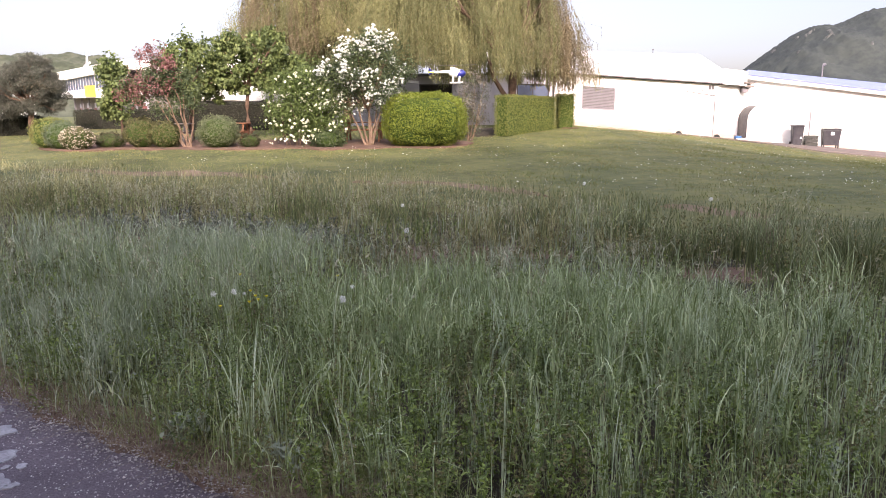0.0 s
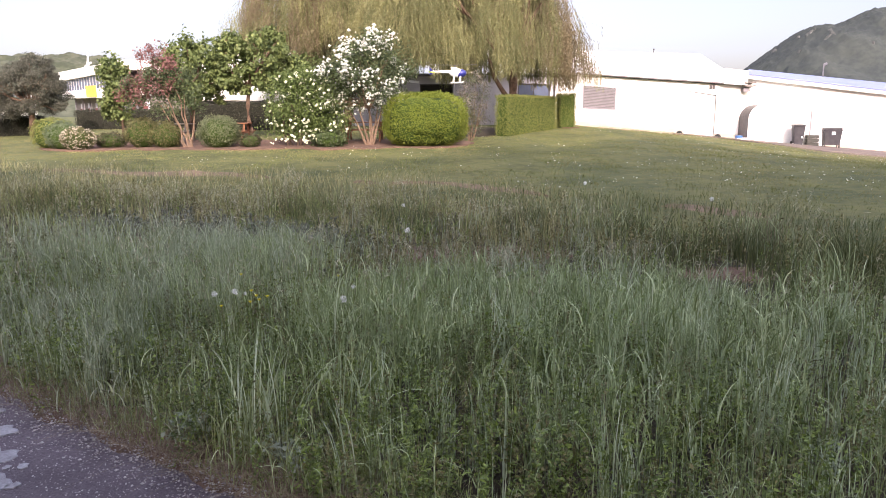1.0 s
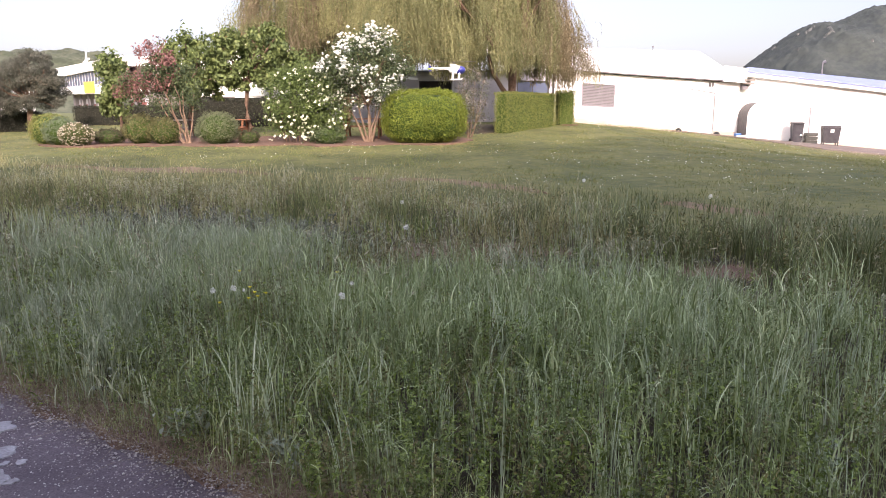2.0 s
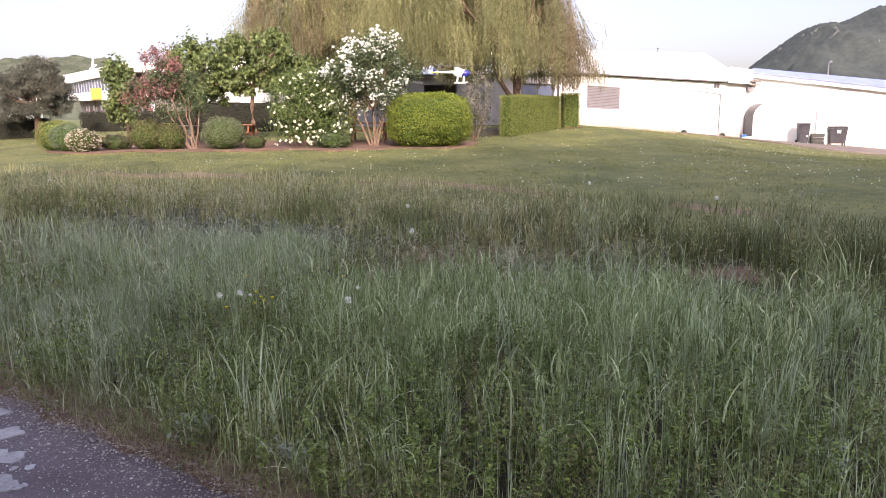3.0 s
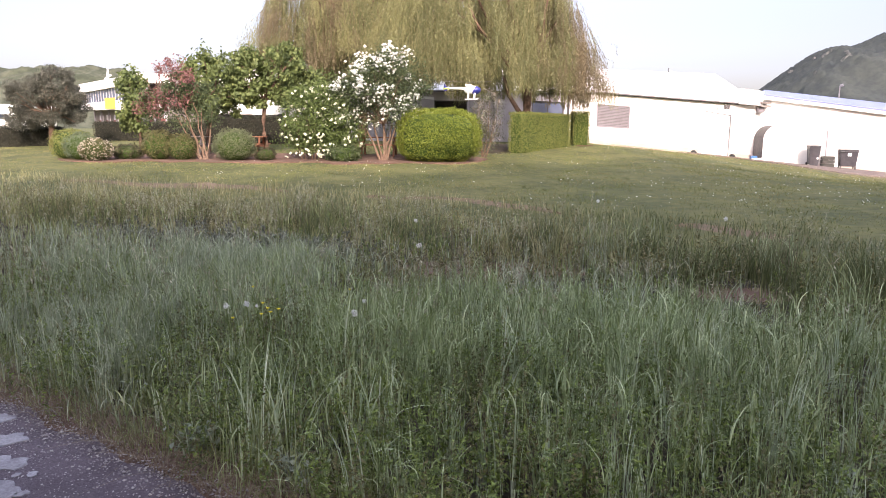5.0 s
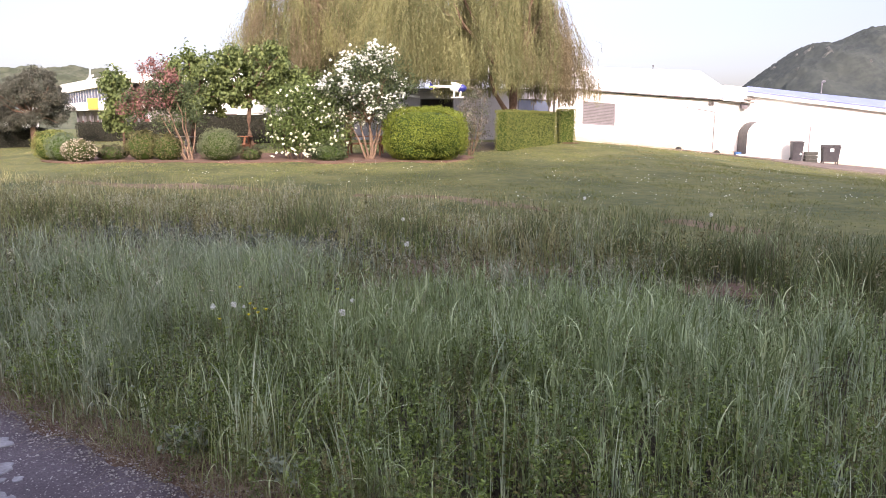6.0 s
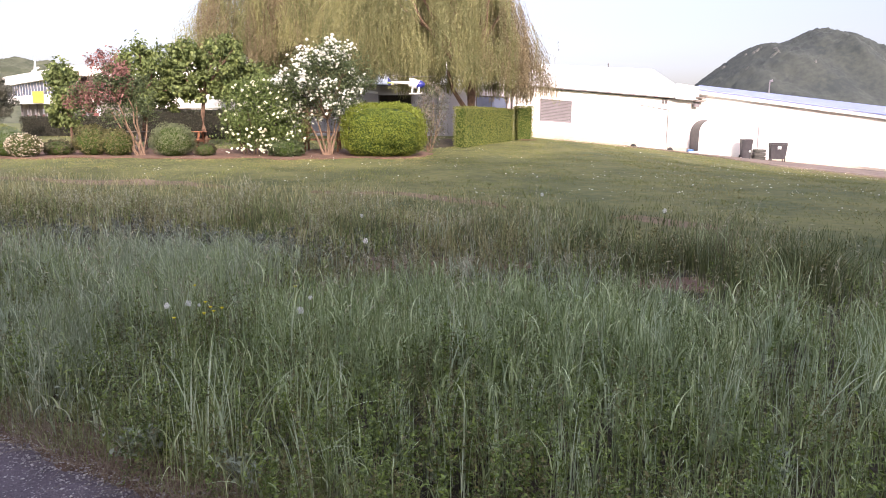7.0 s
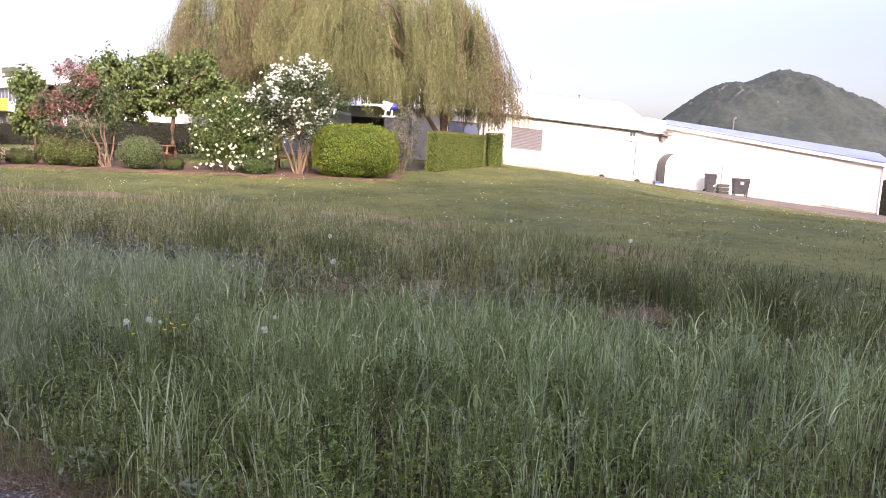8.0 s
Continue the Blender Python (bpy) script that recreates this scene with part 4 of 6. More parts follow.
tagged(mesh_object("lawn_daisies", v, f, M_BLOSSOM), "white daisies scattered over the lawn", "daisies", kind="stuff")

n = 8000
x = rng.uniform(8, 28, n)
y = yard_edge(x) - 0.2 - np.abs(rng.normal(0, 3.2, n))
keep = rng.uniform(0, 1, n) < np.clip(0.5 + 0.6 * wave(x, y, 2.2, 42), 0.05, 1)
v, f = puffs(np.column_stack([x, y, ground_z(x, y) + 0.07])[keep], 0.030, 0.8)
tagged(mesh_object("seed_tufts", v, f, M_STRAW), "pale dry seed tufts on the lawn near the hall", "seed tufts", kind="stuff")

# ---- the low white building ----
WALL_Y = 39.0


def foot(x):
    return 0.86 - 0.092 * max(0.0, x - 7)


def eave(x):
    return 3.54 - 0.070 * max(0.0, x - 7.5)


def pierced_wall(x0, x1, y0, y1, low, high, holes):
    """A wall with a foot and a top that slope, and openings (xa, xb, z at xa and xb of the sill, then of the head)."""
    bm = bmesh.new()
    cuts = sorted({x0, x1, 7.0, 7.5, *[h[0] for h in holes], *[h[1] for h in holes]})
    cuts = [c for c in cuts if x0 <= c <= x1]
    for a, b in zip(cuts, cuts[1:]):
        hole = [h for h in holes if h[0] <= a and b <= h[1]]
        if hole:
            xa, xb, s0, s1, h0, h1 = hole[0]
            hexa(bm, a, b, y0, y1, low(a), low(b), s0, s1)
            hexa(bm, a, b, y0, y1, h0, h1, high(a), high(b))
        else:
            hexa(bm, a, b, y0, y1, low(a), low(b), high(a), high(b))
    bmesh.ops.remove_doubles(bm, verts=bm.verts[:], dist=0.0005)
    return bm


house = thing("white_building", (0, 0, 0), "long low white-rendered building with a pale sheet roof", "building")
WIN = (7.81, 9.65, 1.71, 1.61, 2.97, 2.84)
OPEN1 = (-1.28, 0.55, 2.20, 2.20, 3.10, 3.10)
OPEN2 = (4.16, 5.97, 2.00, 2.00, 3.12, 3.05)
GATE = (13.6, 15.28, foot(13.6) + 0.04, foot(15.28) + 0.04, 2.66, 2.40)
part("wall", pierced_wall(6.25, 16.6, WALL_Y, WALL_Y + 0.3, lambda x: foot(x) - 0.4, eave, [WIN, GATE]), M_WALL, house)
part("shaded_wall", pierced_wall(-9.5, 6.15, WALL_Y + 0.02, WALL_Y + 0.3, lambda x: 0.4, eave, [OPEN1, OPEN2]), M_SHADEGREY, house, "white-rendered wall under the willow, its shade put into the grey")
bm = hexa(bmesh.new(), 6.3, 13.6, WALL_Y - 0.04, WALL_Y - 0.003, foot(6.3) - 0.3, foot(13.6) - 0.3, foot(6.3) + 0.28, foot(13.6) + 0.28)
hexa(bm, 15.3, 16.6, WALL_Y - 0.04, WALL_Y - 0.003, foot(15.3) - 0.3, foot(16.6) - 0.3, foot(15.3) + 0.24, foot(16.6) + 0.24)
part("plinth", bm, M_PLINTH, house, "pale peach-coloured plinth")
bm = bmesh.new()  # side and back walls
hexa(bm, 16.3, 16.6, WALL_Y + 0.3, 52, foot(16.6) - 0.4, foot(16.6) - 0.4, eave(16.6), eave(16.6))
hexa(bm, -9.5, -9.2, WALL_Y + 0.3, 52, 0.4, 0.4, 3.54, 3.54)
hexa(bm, -9.2, 16.3, 51.7, 52, 0.4, 0.0, 3.54, eave(16.3))
part("rear_wall", bm, M_WALL, house)
bm = bmesh.new()
ridge = {-9.8: 5.35, 7.5: 5.35, 16.75: 5.05}
xr = sorted(ridge)
for a, b in zip(xr, xr[1:]):
    ea, eb = eave(a), eave(b)
    for y0, za, zb, y1, zc, zd in ((WALL_Y - 0.16, ea, eb, 46, ridge[a], ridge[b]), (46, ridge[a], ridge[b], 52.5, ea, eb)):
        p = [(a, y0, za + 0.05), (b, y0, zb + 0.05), (b, y1, zd + 0.05), (a, y1, zc + 0.05)]
        top = [bm.verts.new((q[0], q[1], q[2] + 0.1)) for q in p]
        low = [bm.verts.new(q) for q in p]
        bm.faces.new(top)
        bm.faces.new(low[::-1])
        for i in range(4):
            bm.faces.new((low[i], low[(i + 1) % 4], top[(i + 1) % 4], top[i]))
bmesh.ops.remove_doubles(bm, verts=bm.verts[:], dist=0.0005)
part("roof", bm, M_ROOF, house, "pale metal roof sheets")
for x in (16.45, -9.35):  # roof ends
    bm = bmesh.new()
    q = [(x, WALL_Y + 0.1, eave(x)), (x, 52, eave(x)), (x, 46, ridge[16.75 if x > 0 else -9.8])]
    aa, bb = [bm.verts.new(c) for c in q], [bm.verts.new((c[0] + 0.12, c[1], c[2])) for c in q]
    bm.faces.new(aa), bm.faces.new(bb[::-1])
    for i in range(3):
        bm.faces.new((aa[i], bb[i], bb[(i + 1) % 3], aa[(i + 1) % 3]))
    part("gable", bm, M_WALL, house)
bm = hexa(bmesh.new(), 7.5, 16.7, WALL_Y - 0.25, WALL_Y - 0.17, eave(7.5) + 0.03, eave(16.7) + 0.03, eave(7.5) + 0.09, eave(16.7) + 0.09)
hexa(bm, -9.8, 7.5, WALL_Y - 0.25, WALL_Y - 0.17, 3.57, 3.57, 3.63, 3.63)
part("gutter", bm, M_DARKMETAL, house, "thin dark gutter along the eave")
part("end_panel", hexa(bmesh.new(), 15.5, 16.78, WALL_Y - 0.40, WALL_Y - 0.26, eave(15.5) + 0.02, eave(16.78) + 0.02, eave(15.5) + 0.86, eave(16.78) + 0.80), M_WHITEPAINT, house, "upright white panel at the roof's end")
bm = bmesh.new()
rod(bm, (6.2, WALL_Y - 0.08, 0.8), (6.2, WALL_Y - 0.08, 3.5), 0.05)
part("drainpipe", bm, M_DARKMETAL, house, "dark drainpipe")


def sheared_frame(x0, x1, s0, s1, h0, h1, y0, y1, w):
    bm = bmesh.new()
    hexa(bm, x0, x1, y0, y1, s0, s1, s0 + w, s1 + w)
    hexa(bm, x0, x1, y0, y1, h0 - w, h1 - w, h0, h1)
    hexa(bm, x0, x0 + w, y0, y1, s0 + w, s0 + w, h0 - w, h0 - w)
    hexa(bm, x1 - w, x1, y0, y1, s1 + w, s1 + w, h1 - w, h1 - w)
    return bm


# window with its roller shutter let down
xa, xb, s0, s1, h0, h1 = WIN
win = part("shuttered_window", sheared_frame(xa, xb, s0, s1, h0, h1, WALL_Y + 0.01, WALL_Y + 0.12, 0.05), M_SHUTTER, house, "window with a grey roller shutter let down")
part("sill", hexa(bmesh.new(), xa - 0.06, xb + 0.06, WALL_Y - 0.07, WALL_Y + 0.01, s0 - 0.06, s1 - 0.06, s0 - 0.005, s1 - 0.005), M_WHITEPAINT, win)
for k in range(14):
    za, zb = s0 + 0.05 + (h0 - s0 - 0.1) * k / 14, s1 + 0.05 + (h1 - s1 - 0.1) * k / 14
    d = (h0 - s0 - 0.1) / 14
    bm = hexa(bmesh.new(), xa + 0.05, xb - 0.05, WALL_Y + 0.035, WALL_Y + 0.06, za, zb, za + d * 0.74, zb + d * 0.74)
    for w in bm.verts:
        if w.co.z > (za + zb) / 2 + d * 0.4 and w.co.y < WALL_Y + 0.04:
            w.co.y += 0.018
    part("slat", bm, M_SHUTTER, win)
part("backing", hexa(bmesh.new(), xa + 0.05, xb - 0.05, WALL_Y + 0.07, WALL_Y + 0.09, s0 + 0.05, s1 + 0.05, h0 - 0.05, h1 - 0.05), M_DARKMETAL, win)
# dark opening and glazed window under the willow
xa, xb, s0, s1, h0, h1 = OPEN1
win = part("dark_window", sheared_frame(xa, xb, s0, s1, h0, h1, WALL_Y + 0.10, WALL_Y + 0.18, 0.06), M_DARKMETAL, house, "wide dark window")
part("pane", block(xa + 0.06, xb - 0.06, WALL_Y + 0.13, WALL_Y + 0.15, s0 + 0.06, h0 - 0.06), M_DARK, win)
xa, xb, s0, s1, h0, h1 = OPEN2
win = part("glazed_window", sheared_frame(xa, xb, s0, s1, h0, h1, WALL_Y + 0.10, WALL_Y + 0.18, 0.07), M_DARKMETAL, house, "grey-framed window behind the hedge")
# the panes' paler grey stands in for their reflection
part("pane", hexa(bmesh.new(), xa + 0.07, (xa + xb) / 2 - 0.02, WALL_Y + 0.13, WALL_Y + 0.15, s0 + 0.07, s0 + 0.07, h0 - 0.065, h0 - 0.10), M_OFFICEPANE, win)
part("pane", hexa(bmesh.new(), (xa + xb) / 2 + 0.02, xb - 0.07, WALL_Y + 0.13, WALL_Y + 0.15, s0 + 0.07, s0 + 0.07, h0 - 0.10, h1 - 0.065), M_OFFICEPANE, win)
part("mullion", block((xa + xb) / 2 - 0.025, (xa + xb) / 2 + 0.025, WALL_Y + 0.11, WALL_Y + 0.17, s0 + 0.07, h0 - 0.09), M_DARKMETAL, win)
# flush white gate, with a dark gap round it
xa, xb, s0, s1, h0, h1 = GATE
gate = part("gate", hexa(bmesh.new(), xa + 0.02, xb - 0.065, WALL_Y + 0.015, WALL_Y + 0.07, s0 + 0.02, s1 + 0.02, h0 - 0.045, h1 - 0.045), M_WHITEPAINT, house, "flush white garage gate")
part("gap", hexa(bmesh.new(), xa, xb, WALL_Y + 0.09, WALL_Y + 0.12, s0, s1, h0, h1), M_DARKMETAL, gate, "dark gap round the gate")
# round lamp and twin vent over the gate
bm = bmesh.new()
bmesh.ops.create_uvsphere(bm, u_segments=14, v_segments=8, radius=0.10, matrix=Matrix.Translation((14.55, WALL_Y - 0.05, 2.78)) @ Matrix.Diagonal((1, 0.6, 1, 1)))
lamp = part("wall_lamp", bm, M_WHITEPAINT, house, "round white bulkhead lamp", True)
bm = bmesh.new()
rod(bm, (14.55, WALL_Y - 0.03, 2.78), (14.55, WALL_Y, 2.78), 0.12, sides=16)
part("rim", bm, M_SHUTTER, lamp)
for k in range(2):
    part("wall_vent", block(14.84 + k * 0.17, 14.97 + k * 0.17, WALL_Y - 0.06, WALL_Y - 0.003, 2.72, 2.96, 0.01), M_DARKMETAL, house, "small dark vent box")
bm = bmesh.new()
rod(bm, (13.6, 45.6, 5.2), (13.6, 45.6, 5.44), 0.025)
bmesh.ops.create_uvsphere(bm, u_segments=10, v_segments=6, radius=0.055, matrix=Matrix.Translation((13.6, 45.6, 5.46)))
part("roof_vent", bm, M_DARKMETAL, house, "small dark roof vent")
part("roof_brace", hexa(bmesh.new(), -2.9, -1.3, WALL_Y - 0.4, WALL_Y - 0.3, 3.30, 3.12, 3.42, 3.24), M_WHITEPAINT, house)
bm = bmesh.new()
for x in (0.62, 2.1, 3.9):
    rod(bm, (x, WALL_Y - 0.05, 0.8), (x, WALL_Y - 0.05, 3.5), 0.04)
part("wall_pipe", bm, M_SHADEGREY, house)


def half_vent(x, r):
    bm = bmesh.new()
    bmesh.ops.create_uvsphere(bm, u_segments=16, v_segments=10, radius=r, matrix=Matrix.Translation((0, 0, 0)) @ Matrix.Diagonal((1, 0.7, 1, 1)))
    bmesh.ops.bisect_plane(bm, geom=bm.verts[:] + bm.edges[:] + bm.faces[:], plane_co=(0, 0, -0.02), plane_no=(0, 0, -1), clear_outer=True)
    e = thing("ground_vent", (x, WALL_Y - 0.35, gz(x, WALL_Y - 0.35)), "black domed vent standing on the ground by the wall", "vent", "ground vents")
    part("dome", bm, M_RUBBER, e, smooth=True)
    bm = bmesh.new()
    rod(bm, (0, 0, -0.05), (0, 0, 0.03), r * 1.12, sides=16)
    part("base", bm, M_RUBBER, e)


half_vent(13.2, 0.19)
half_vent(15.35, 0.19)
for k, (x, s) in enumerate(((10.6, .10), (10.9, .08), (11.1, .09), (15.8, .1), (16.1, .12), (16.35, .09), (13.75, .08))):
    bm = bmesh.new()
    bmesh.ops.create_icosphere(bm, subdivisions=2, radius=s, matrix=Matrix.Diagonal((1.3, 1, 0.7, 1)))
    for w in bm.verts:
        w.co *= 1 + 0.2 * noise.noise(w.co * 9 + Vector((k, 0, 0)))
    ob = part("stone", bm, M_PLINTH)
    ob.location = (x, WALL_Y - 0.4, gz(x, WALL_Y - 0.4) + s * 0.3)
    tagged(ob, "pale loose stone lying at the wall's foot", "stone", "loose stones")

# ---- the long hall with the blue-grey roof ----
hall = thing("hall", (0, 0, 0), "long white hall with a blue-grey sheet roof", "building")


def hall_foot(x):
    return 0.04 - 0.104 * (x - 16.8)


def hall_top(x):
    return 3.30 - 0.118 * (x - 16.8)


part("wall", hexa(bmesh.new(), 16.95, 31.0, WALL_Y, WALL_Y + 0.3, hall_foot(16.9) - 0.5, hall_foot(31) - 0.5, hall_top(16.9), hall_top(31)), M_WALL, hall)
bm = hexa(bmesh.new(), 30.7, 31.0, WALL_Y + 0.3, 53, hall_foot(31) - 0.5, hall_foot(31) - 0.5, hall_top(31), hall_top(31))
hexa(bm, 16.95, 17.2, WALL_Y + 0.3, 53, -0.4, -0.4, hall_top(17), hall_top(17))
part("side_wall", bm, M_WALL, hall)
part("plinth", hexa(bmesh.new(), 21.6, 31.02, WALL_Y - 0.05, WALL_Y - 0.003, hall_foot(21.6) - 0.4, hall_foot(31) - 0.4, hall_foot(21.6) + 0.22, hall_foot(31) + 0.22), M_PLINTH, hall)
part("eave_board", hexa(bmesh.new(), 16.7, 31.4, WALL_Y - 0.30, WALL_Y - 0.20, hall_top(16.7) - 0.02, hall_top(31.4) - 0.02, hall_top(16.7) + 0.22, hall_top(31.4) + 0.16), M_WHITEPAINT, hall, "white eave board")
part("soffit", hexa(bmesh.new(), 16.7, 31.4, WALL_Y - 0.20, WALL_Y, hall_top(16.7) + 0.0, hall_top(31.4) + 0.0, hall_top(16.7) + 0.04, hall_top(31.4) + 0.04), M_WHITEPAINT, hall)
bm = bmesh.new()
cols = 60
for i in range(cols):
    x0, x1 = 16.7 + (31.4 - 16.7) * i / cols, 16.7 + (31.4 - 16.7) * (i + 1) / cols
    r0, r1 = 20.0 + (36.0 - 20.0) * i / cols, 20.0 + (36.0 - 20.0) * (i + 1) / cols
    for q0, q1, up in ((0.0, 0.86, 0.0), (0.86, 1.0, 0.008)):
        a0, a1 = x0 + (x1 - x0) * q0, x0 + (x1 - x0) * q1
        b0, b1 = r0 + (r1 - r0) * q0, r0 + (r1 - r0) * q1
        zr0, zr1 = 4.50 - 0.100 * (b0 - 17), 4.50 - 0.100 * (b1 - 17)
        p = [(a0, WALL_Y - 0.35, hall_top(a0) + 0.23 + up), (a1, WALL_Y - 0.35, hall_top(a1) + 0.23 + up), (b1, 46, zr1 + up), (b0, 46, zr0 + up)]
        top = [bm.verts.new(c) for c in p]
        low = [bm.verts.new((c[0], c[1], c[2] - 0.06 - up)) for c in p]
        bm.faces.new(top), bm.faces.new(low[::-1])
        for j in range(4):
            bm.faces.new((low[j], low[(j + 1) % 4], top[(j + 1) % 4], top[j]))
part("roof", bm, M_BLUEROOF, hall, "blue-grey ribbed roof sheets")
bm = hexa(bmesh.new(), 20.0, 36.0, 46.05, 53.5, 4.11, 2.51, 4.11, 2.51)
for w in bm.verts:
    if w.co.y > 50:
        w.co.z -= 0.9
    if w.index % 8 > 3:
        w.co.z += 0.08
part("rear_roof", bm, M_BLUEROOF, hall)
bm = bmesh.new()
rod(bm, (30.9, WALL_Y - 0.1, hall_foot(31) - 0.3), (30.9, WALL_Y - 0.1, hall_top(31)), 0.06)
part("drainpipe", bm, M_WHITEPAINT, hall)
bm = bmesh.new()
rod(bm, (24.6, 45.5, 3.3), (24.6, 45.5, 4.45), 0.04)
rod(bm, (24.6, 45.5, 4.45), (24.75, 45.4, 4.5), 0.08)
part("roof_pole", bm, M_SHUTTER, hall, "short grey pole on the roof")
for z, x in ((3.02, 16.82), (2.84, 16.78)):
    part("beam_end", block(16.62, 17.2, WALL_Y - 0.5, WALL_Y - 0.05, z, z + 0.09, 0.01), M_GREYWOOD, hall, "weathered brown beam end")
part("box", block(16.62, 16.92, WALL_Y - 0.3, WALL_Y, 2.55, 2.8, 0.02), M_SHUTTER, hall, "grey box under the eave")
# gap between the two buildings
part("gap_wall", block(16.605, 16.945, WALL_Y + 0.06, WALL_Y + 0.25, -0.4, 3.0), M_WALL, hall)

# rounded white shelter standing before the hall
shelter = thing("shelter", (16.62, WALL_Y - 1.25, hall_foot(17.3)), "white lean-to with a rounded shoulder against the hall", "shelter")
bm = bmesh.new()
prof = [(0, -0.4)]
for i in range(9):
    a = math.pi - i * math.pi / 16
    prof.append((0.75 + 0.75 * math.cos(a), 1.12 + 0.75 * math.sin(a)))
prof += [(3.35, 1.66), (3.35, -0.6)]
front = [bm.verts.new((x, 0, z)) for x, z in prof]
back = [bm.verts.new((x, 1.23, z)) for x, z in prof]
bm.faces.new(front)
bm.faces.new(back[::-1])
for i in range(len(prof)):
    j = (i + 1) % len(prof)
    bm.faces.new((front[i], back[i], back[j], front[j]))
part("body", bm, M_WALL, shelter)
# thin dark sheet over the left side, painting the shade on it
bm = bmesh.new()
side = [(x - 0.004, z + (0.003 if x > 0.3 else 0)) for x, z in prof[:9]]
sf_, sb_ = [bm.verts.new((x, 0.04, z)) for x, z in side], [bm.verts.new((x, 1.21, z)) for x, z in side]
for i in range(len(side) - 1):
    bm.faces.new((sf_[i], sb_[i], sb_[i + 1], sf_[i + 1]))
part("side_shade", bm, M_DARKMETAL, shelter, "dark sheet for the shade on the shelter's side")
part("edge_strip", block(3.36, 3.42, -0.02, 1.2, -0.6, 1.62), M_SHUTTER, shelter)
bm = bmesh.new()
bmesh.ops.create_uvsphere(bm, u_segments=8, v_segments=6, radius=0.04, matrix=Matrix.Translation((1.6, -0.01, 1.0)))
part("knob", bm, M_DARKMETAL, shelter)
for k, (dx, col, w, h) in enumerate(((-0.5, M_CARBLUE, 0.3, 0.22), (-0.2, M_WHITEPAINT, 0.35, 0.14), (-0.62, M_WHITEPAINT, 0.24, 0.1))):
    ob = part("crate", block(-w / 2, w / 2, -0.15, 0.15, 0, h, 0.02), col)
    x, y = 16.80 + dx, WALL_Y - 0.9 - 0.25 * k
    ob.location = (x, y, gz(x, y) - 0.01)
    tagged(ob, "small blue crate lying by the wall" if k == 0 else "small white box lying by the wall", "crate", "loose crates")


# worn asphalt yard along the hall
bm = bmesh.new()
rows_ = []
for i in range(50):
    x = 12.8 + i * 0.6
    cut = float(yard_edge(x)) + 0.18 * float(wave(np.array(x), np.array(0.0), 2.0, 73))
    steps = [cut - 0.1] + [cut + (39.0 - cut) * j / 8 for j in range(9)]
    rows_.append([bm.verts.new((x, y, gz(x, y) + 0.035 - 0.07 * (k == 0))) for k, y in enumerate(steps)])
for a, b in zip(rows_, rows_[1:]):
    for k in range(9):
        bm.faces.new((a[k], b[k], b[k + 1], a[k + 1]))
tagged(part("yard", bm, M_YARD), "worn dusty asphalt yard along the hall", "yard", kind="structure")


# ---- bins ----
def tapered(x, y, z0, z1, low, bevel=0.02):
    bm = block(-x / 2, x / 2, -y / 2, y / 2, z0, z1)
    for w in bm.verts:
        if w.co.z < (z0 + z1) / 2:
            w.co.x *= low
            w.co.y *= low
    bmesh.ops.bevel(bm, geom=bm.edges[:], offset=bevel, segments=2, affect="EDGES")
    return bm


def wheelie_bin(x, y):
    e = thing("wheelie_bin", (x, y, gz(x, y)), "tall dark grey two-wheeled rubbish bin with closed lid", "bin", turn=-14)
    part("body", tapered(0.56, 0.60, 0.08, 0.97, 0.78), M_BINPLASTIC, e)
    bm = tapered(0.62, 0.68, 0.97, 1.06, 1.0, 0.03)
    for w in bm.verts:
        if w.co.z > 1.0:
            w.co.z += 0.05 * (w.co.y + 0.3)
    part("lid", bm, M_BINPLASTIC, e)
    bm = bmesh.new()
    rod(bm, (-0.24, 0.36, 0.98), (0.24, 0.36, 0.98), 0.018)
    part("handle", bm, M_BINPLASTIC, e)
    for s in (-0.25, 0.25):
        bm = bmesh.new()
        rod(bm, (s - 0.025, 0.24, 0.10), (s + 0.025, 0.24, 0.10), 0.10, sides=14)
        part("wheel", bm, M_RUBBER, e)
    part("foot", block(-0.2, 0.2, -0.24, -0.16, 0, 0.1, 0.01), M_BINPLASTIC, e)
    part("sticker", block(0.10, 0.19, -0.312, -0.30, 0.36, 0.46), M_STICKER, e, "small white sticker")


def container(x, y):
    e = thing("waste_container", (x, y, gz(x, y)), "wide dark grey four-wheeled waste container with a white sticker", "bin", turn=-16)
    part("body", tapered(1.0, 0.66, 0.16, 0.92, 0.86), M_BINPLASTIC, e)
    part("rim", block(-0.53, 0.53, -0.36, 0.36, 0.90, 0.96, 0.015), M_BINPLASTIC, e)
    bm = tapered(1.03, 0.70, 0.965, 1.05, 1.0, 0.03)
    part("lid", bm, M_BINPLASTIC, e)
    for s in (-0.4, 0.4):
        for q in (-0.24, 0.24):
            bm = bmesh.new()
            rod(bm, (s - 0.02, q, 0.08), (s + 0.02, q, 0.08), 0.08, sides=12)
            wheel = part("wheel", bm, M_RUBBER, e)
            part("fork", block(s - 0.035, s + 0.035, q - 0.04, q + 0.04, 0.10, 0.19), M_DARKMETAL, wheel)
    for s in (-1, 1):
        bm = bmesh.new()
        rod(bm, (s * 0.48, 0, 0.82), (s * 0.56, 0, 0.82), 0.035)
        part("trunnion", bm, M_BINPLASTIC, e)
    part("sticker", block(-0.08, 0.12, -0.345, -0.325, 0.70, 0.86), M_STICKER, e, "white sticker")
    return e


wheelie_bin(18.98, 37.0)
container(20.74, 36.9).scale = (0.86, 0.92, 1.0)
